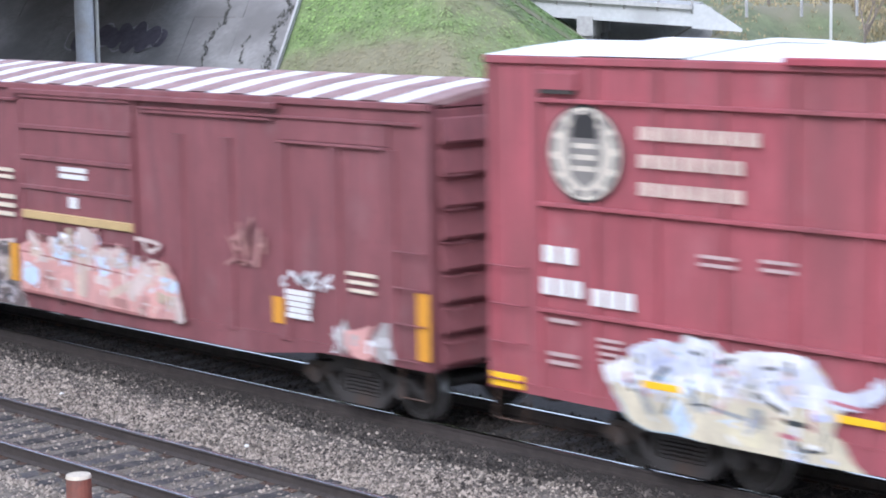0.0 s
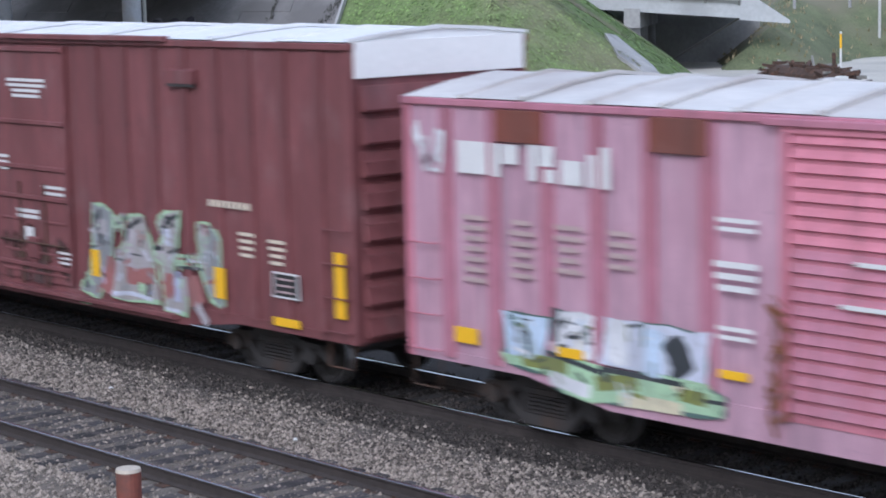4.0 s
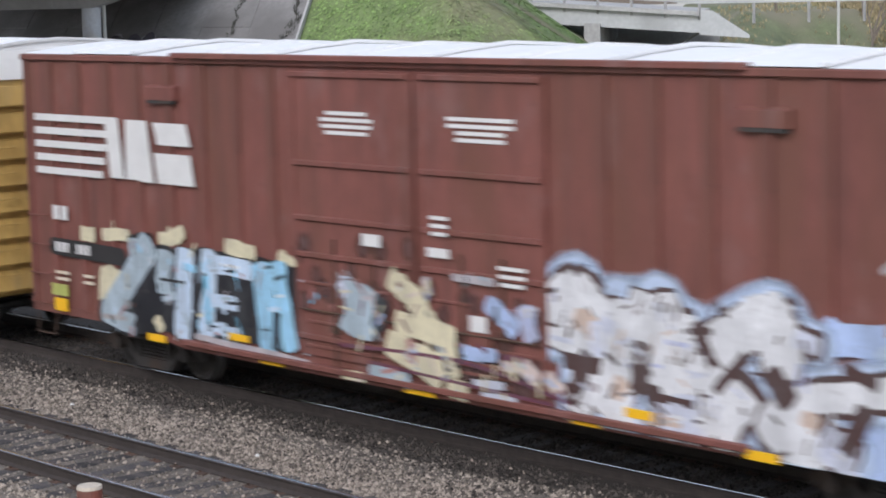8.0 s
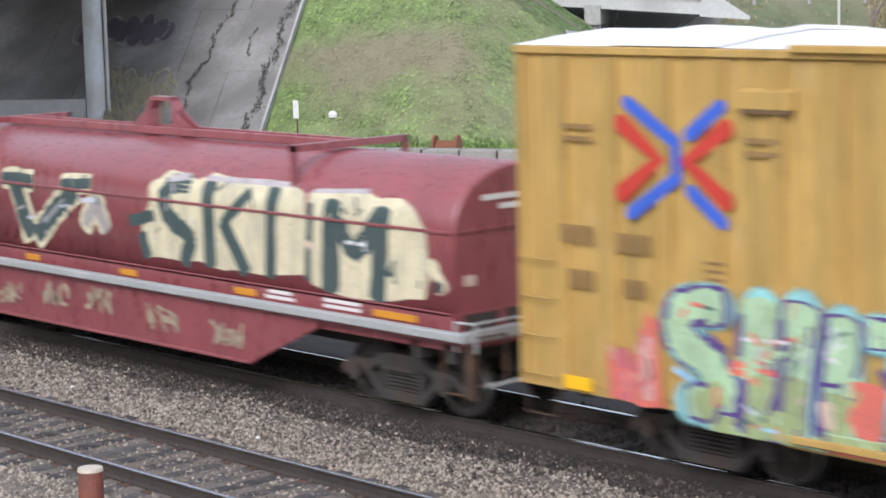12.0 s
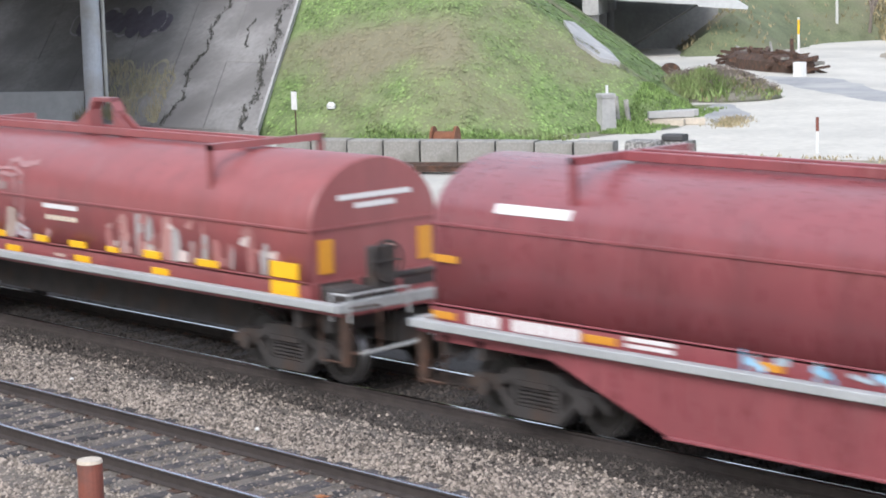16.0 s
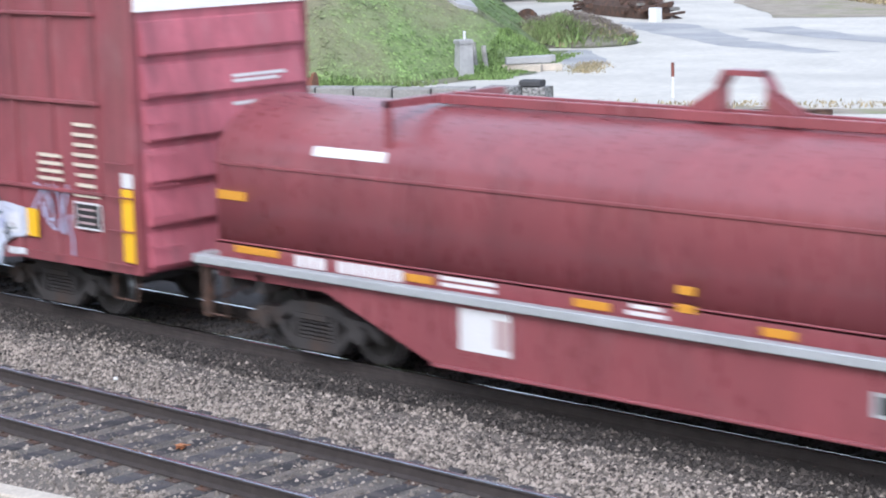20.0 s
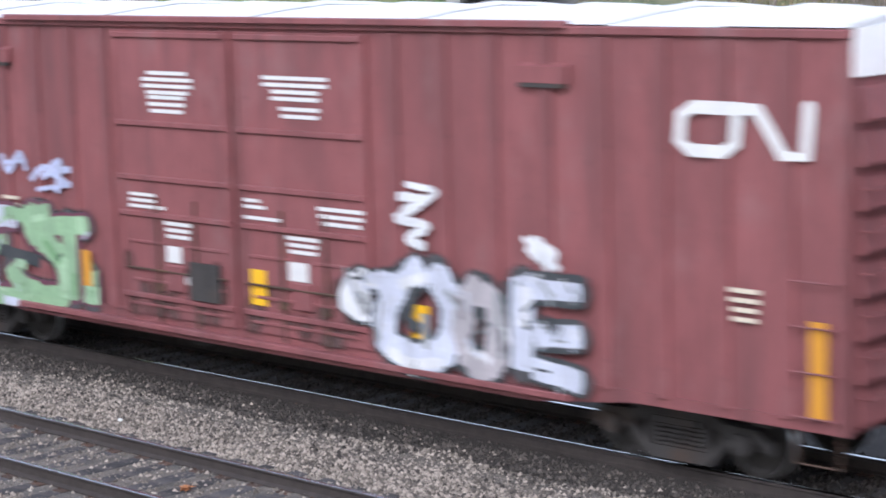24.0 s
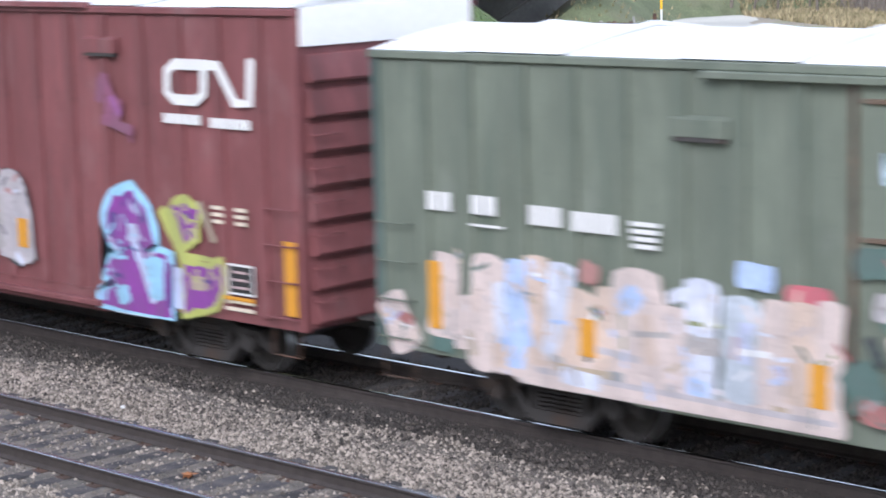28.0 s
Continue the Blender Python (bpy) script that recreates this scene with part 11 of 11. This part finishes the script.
tag(car, 10.9, 12.0, 2.0, 2.5, 135, S["sp_mint"], "faint pale tag", 0.04, 5)
tag(car, 7.0, 7.7, 3.3, 3.7, 136, S["sp_ice"], "pale blue scrawl", 0.05, 8).location = (0, -0.01, 0)
bars(car, block_text(0.90, 2.60, 2, 0.17, 0.22, 0.2) + block_text(1.60, 2.60, 2, 0.17, 0.22, 0.2) + block_text(2.48, 2.55, 3, 0.14, 0.22, 0.15) + block_text(3.1, 2.53, 4, 0.14, 0.22, 0.15) + [(1.58, 2.46, 0.5, 0.03)], WHITE, "white car number bars")
bars(car, lines(3.92, 2.66, 0.42, 4, 0.05, 0.03) + [(9.9, 2.72, 0.7, 0.24)] + lines(16.7, 1.6, 0.6, 3, 0.06, 0.05), WHITE, y=SIDE - 0.024)
b = Build()
stroke(b, [(6.0, 2.12), (6.35, 2.12)], 0.22, SIDE - 0.002)
part("graffiti", b, S["sp_rose"], car, "small pink sprayed patch")
reflectors(car, [(17.5, 1.35, 0.22, 0.85), (0.90, 1.2, 0.2, 0.8), (3.2, 1.15, 0.22, 0.42), (6.2, 1.0, 0.22, 0.45)], REFLECT_O)
placard(car, 16.69, 1.20, 0.62, 0.40)

# ---- last car in view ----
car = double_door_car("box_car", -255.52, 18.60, OXIDE, "oxide-red hi-cube box car with a white emblem and purple graffiti", d0=6.8, mid=9.3, d1=11.8)
swoosh(car, 16.0, 3.64, 1.85, 0.58)
bars(car, block_text(16.0, 3.38, 5, 0.14, 0.13, 0.1) + block_text(16.95, 3.36, 6, 0.12, 0.13, 0.1), WHITE, "small white lettering bars")
p = Piece(car, "purple sprayed letter outlined in yellow-green", line=("lime", 0.1))
p.form("violet", -1, (16.08, 2.27), (16.38, 2.36), (16.63, 2.24), (16.53, 1.93), (16.36, 1.77))
p.form("violet", -1, (16.32, 1.54), (16.81, 1.49), (17.03, 1.60), (17.06, 1.27), (16.88, 1.01), (16.27, 0.86))
p.mark("lime", 0.23, (15.90, 2.18), (16.31, 1.59))
p.mark("tan", 0.21, (16.48, 1.28), (16.68, 1.29))
p.mark("lime", 0.08, (16.39, 1.64), (16.85, 1.62))
p.mark("purple", 0.09, (16.42, 2.19), (16.44, 1.96))
p.mark("tan", 0.11, (16.67, 2.36), (16.92, 1.89))
p.mark("tan", 0.14, (17.18, 1.51), (17.16, 1.13))
p.done()
p = Piece(car, "purple sprayed letter outlined in pale blue", line=("skylight", 0.13))
p.form("violet", -1, (14.66, 2.05), (14.86, 2.31), (15.24, 2.43), (15.56, 2.20), (15.65, 1.78), (15.42, 1.61), (15.97, 1.60), (15.97, 0.79), (14.44, 0.74), (14.50, 0.94), (14.92, 1.11), (14.61, 1.23), (14.62, 1.39), (15.02, 1.60), (14.63, 1.69))
p.mark("lavender", 0.26, (15.23, 1.92), (15.23, 1.78))
p.mark("lavender", 0.15, (15.25, 1.73), (15.62, 0.96))
p.mark("skylight", 0.29, (15.72, 1.48), (15.69, 1.05))
p.mark("skylight", 0.27, (14.94, 1.03), (15.00, 0.90))
p.mark("skylight", 0.12, (15.47, 1.45), (15.63, 1.51))
p.mark("purple", 0.14, (14.84, 2.06), (14.78, 1.78))
p.mark("lavender", 0.18, (16.16, 1.41), (16.16, 0.95))
p.mark("purple", 0.10, (16.02, 1.47), (15.97, 0.92))
p.mark("purple", 0.11, (15.29, 2.29), (15.46, 2.03))
p.done()
p = Piece(car, "faint washed-out purple scrawl", flecks=1.0)
p.form("dusk", 0.16, (14.62, 3.62), (14.72, 3.95), (14.88, 3.66))
p.form("dusk", 0.26, (14.80, 3.56), (15.06, 3.50))
p.form("dusk", 0.14, (14.70, 3.36), (15.30, 3.24))
p.mark("duskier", 0.12, (14.92, 3.66), (15.04, 3.46))
p.done()
b = Build()
for k in range(3):
    b.box(18.602, 18.675, 0.55, 1.25, 4.02 - 0.13 * k, 4.08 - 0.13 * k)
part("lettering", b, WHITE, car, "short white lettering bars on the end")
p = Piece(car, "pale grey sprayed piece", line=("dark", 0.02))
p.form("greyer2", -1, (11.95, 2.30), (12.40, 2.52), (12.74, 2.36), (12.88, 1.95), (12.96, 1.28), (12.50, 1.14), (12.10, 1.30))
p.form("greyer2", 0.24, (12.26, 2.40), (12.54, 2.38), (12.70, 2.10), (12.62, 1.34))
p.form("greyer2", 0.25, (11.73, 2.15), (11.37, 1.58), (11.78, 1.23))
p.form("lightpink", 0.28, (11.14, 2.20), (10.74, 1.31))
p.form("greyer", 0.25, (12.08, 2.10), (12.09, 1.43))
p.mark("dusty", 0.08, (12.31, 2.24), (12.45, 2.20))
p.mark("dark", 0.09, (11.47, 1.80), (11.66, 1.56))
p.mark("lavwhite", 0.12, (12.50, 1.30), (12.63, 1.18))
p.done()
placard(car, 17.2, 1.22, 0.5, 0.4)
bars(car, lines(16.9, 2.3, 0.25, 3, 0.05, 0.04) + lines(17.35, 2.3, 0.25, 3, 0.05, 0.04) + lines(17.1, 1.1, 0.6, 2, 0.05, 0.05), CREAM)
reflectors(car, [(18.3, 1.05, 0.22, 0.95), (12.56, 1.42, 0.24, 0.42), (17.1, 1.14, 0.6, 0.05)], REFLECT_O)

# ---- tracks: rails, plates and ties ----
for nm, yc, x0, x1, mat_tie, head, lab in (("track_near", TRACK_A, -46, -7, TIE, RAILHEAD_DULL, "empty railway track with dark weathered ties"),
                                           ("track_far", TRACK_B, -46, -7, TIE_DARK, RAILHEAD, "railway track under the train with polished rails")):
    track = thing(nm, lab, "track", kind="structure")
    prof = [(-0.07, -0.17), (0.07, -0.17), (0.07, -0.158), (0.012, -0.135), (0.012, -0.045), (0.036, -0.032), (0.036, -0.006)]
    for s in (-0.7535, 0.7535):
        b = Build()
        pr = prof + [(-a, c) for a, c in reversed(prof[2:])]
        b.loft([[(x, yc + s + a, c) for a, c in pr] for x in (-320, 120)])
        r = part("rail", b, RAILSIDE, track, "steel rail")
        b = Build()
        arc = [(-0.036, -0.0060), (-0.033, -0.0030), (-0.026, -0.0005), (-0.012, 0.0012), (0.0, 0.0016), (0.012, 0.0012), (0.026, -0.0005), (0.033, -0.0030), (0.036, -0.0060)]
        b.loft([[(x, yc + s + a_, c_) for a_, c_ in arc] for x in (-320, 120)])
        part("rail_head", b, head, r, "worn running surface")
    b = Build()
    n = int((x1 - x0) / 0.51)
    for k in range(n):
        for s in (-0.7535, 0.7535):
            x = x0 + 0.51 * k + 0.03 * math.sin(k * 2.7)
            b.box(x - 0.09, x + 0.09, yc + s - 0.17, yc + s + 0.17, -0.182, -0.168)
            for a in (-0.1, 0.1):
                b.box(x - 0.04 + a * 0.3, x - 0.02 + a * 0.3, yc + s + a - 0.012, yc + s + a + 0.012, -0.17, -0.148)
    tagged(part("tie_plates", b, RUSTDARK, track, "rusty tie plates and spikes"), kind="stuff")
    shapes = []
    for v in range(4):
        b = Build()
        rg = random.Random(v)
        w, l = 0.115 + 0.012 * rg.random(), 1.29 + 0.05 * rg.random()
        b.loft([[(a + rg.uniform(-.006, .006), y + rg.uniform(-.015, .015), c) for a, c in ((-w, -0.34), (w, -0.34), (w, -0.19), (w - 0.015, -0.178), (-w + 0.015, -0.178), (-w, -0.19))] for y in (-l, -l * 0.4, l * 0.35, l)])
        shapes.append(b.mesh("tie", mat_tie))
    rg = random.Random(5)
    for k in range(n):
        o = part("tie", shapes[rg.randrange(4)], None, track)
        o.matrix_basis = pose(x0 + 0.51 * k + 0.03 * math.sin(k * 2.7), yc + rg.uniform(-0.04, 0.04), rg.uniform(-0.004, 0.006), 0, 0, rg.uniform(-1.6, 1.6))


def motions():
    for car, left in CARS:
        walk(car, [(0.0, pose(left, TRACK_B, 0)), (28.0, pose(left + SPEED * 28.0, TRACK_B, 0))])
    rate = math.degrees(SPEED / 0.455)
    for w, d, left, length in WHEELSETS:
        t0 = max(0.0, (-36.0 - left - length) / SPEED)
        t1 = min(28.0, (-4.0 - left) / SPEED)
        rows, t = [(0.0, pose(d, 0, 0.455))] if t0 > 0.1 else [], t0
        k0 = round(t0 * FPS)
        n = max(1, int((t1 - t0) * FPS / 2))
        for k in range(n + 1):
            tt = (k0 + 2 * k) / FPS
            if tt < 28.0 - 1e-6:
                rows.append((tt, pose(d, 0, 0.455, 0, (rate * 2 * k / FPS) % 360, 0)))
        last = rows[-1][0]
        end = (rate * (min(28.0, last + 2 / FPS) - k0 / FPS)) % 360
        if last < 28.0 - 2.5 / FPS:
            rows.append((28.0, pose(d, 0, 0.455, 0, (rate * 2 * n / FPS) % 360, 0)))
        else:
            rows.append((28.0, pose(d, 0, 0.455, 0, end, 0)))
        walk(w, rows)


motions()
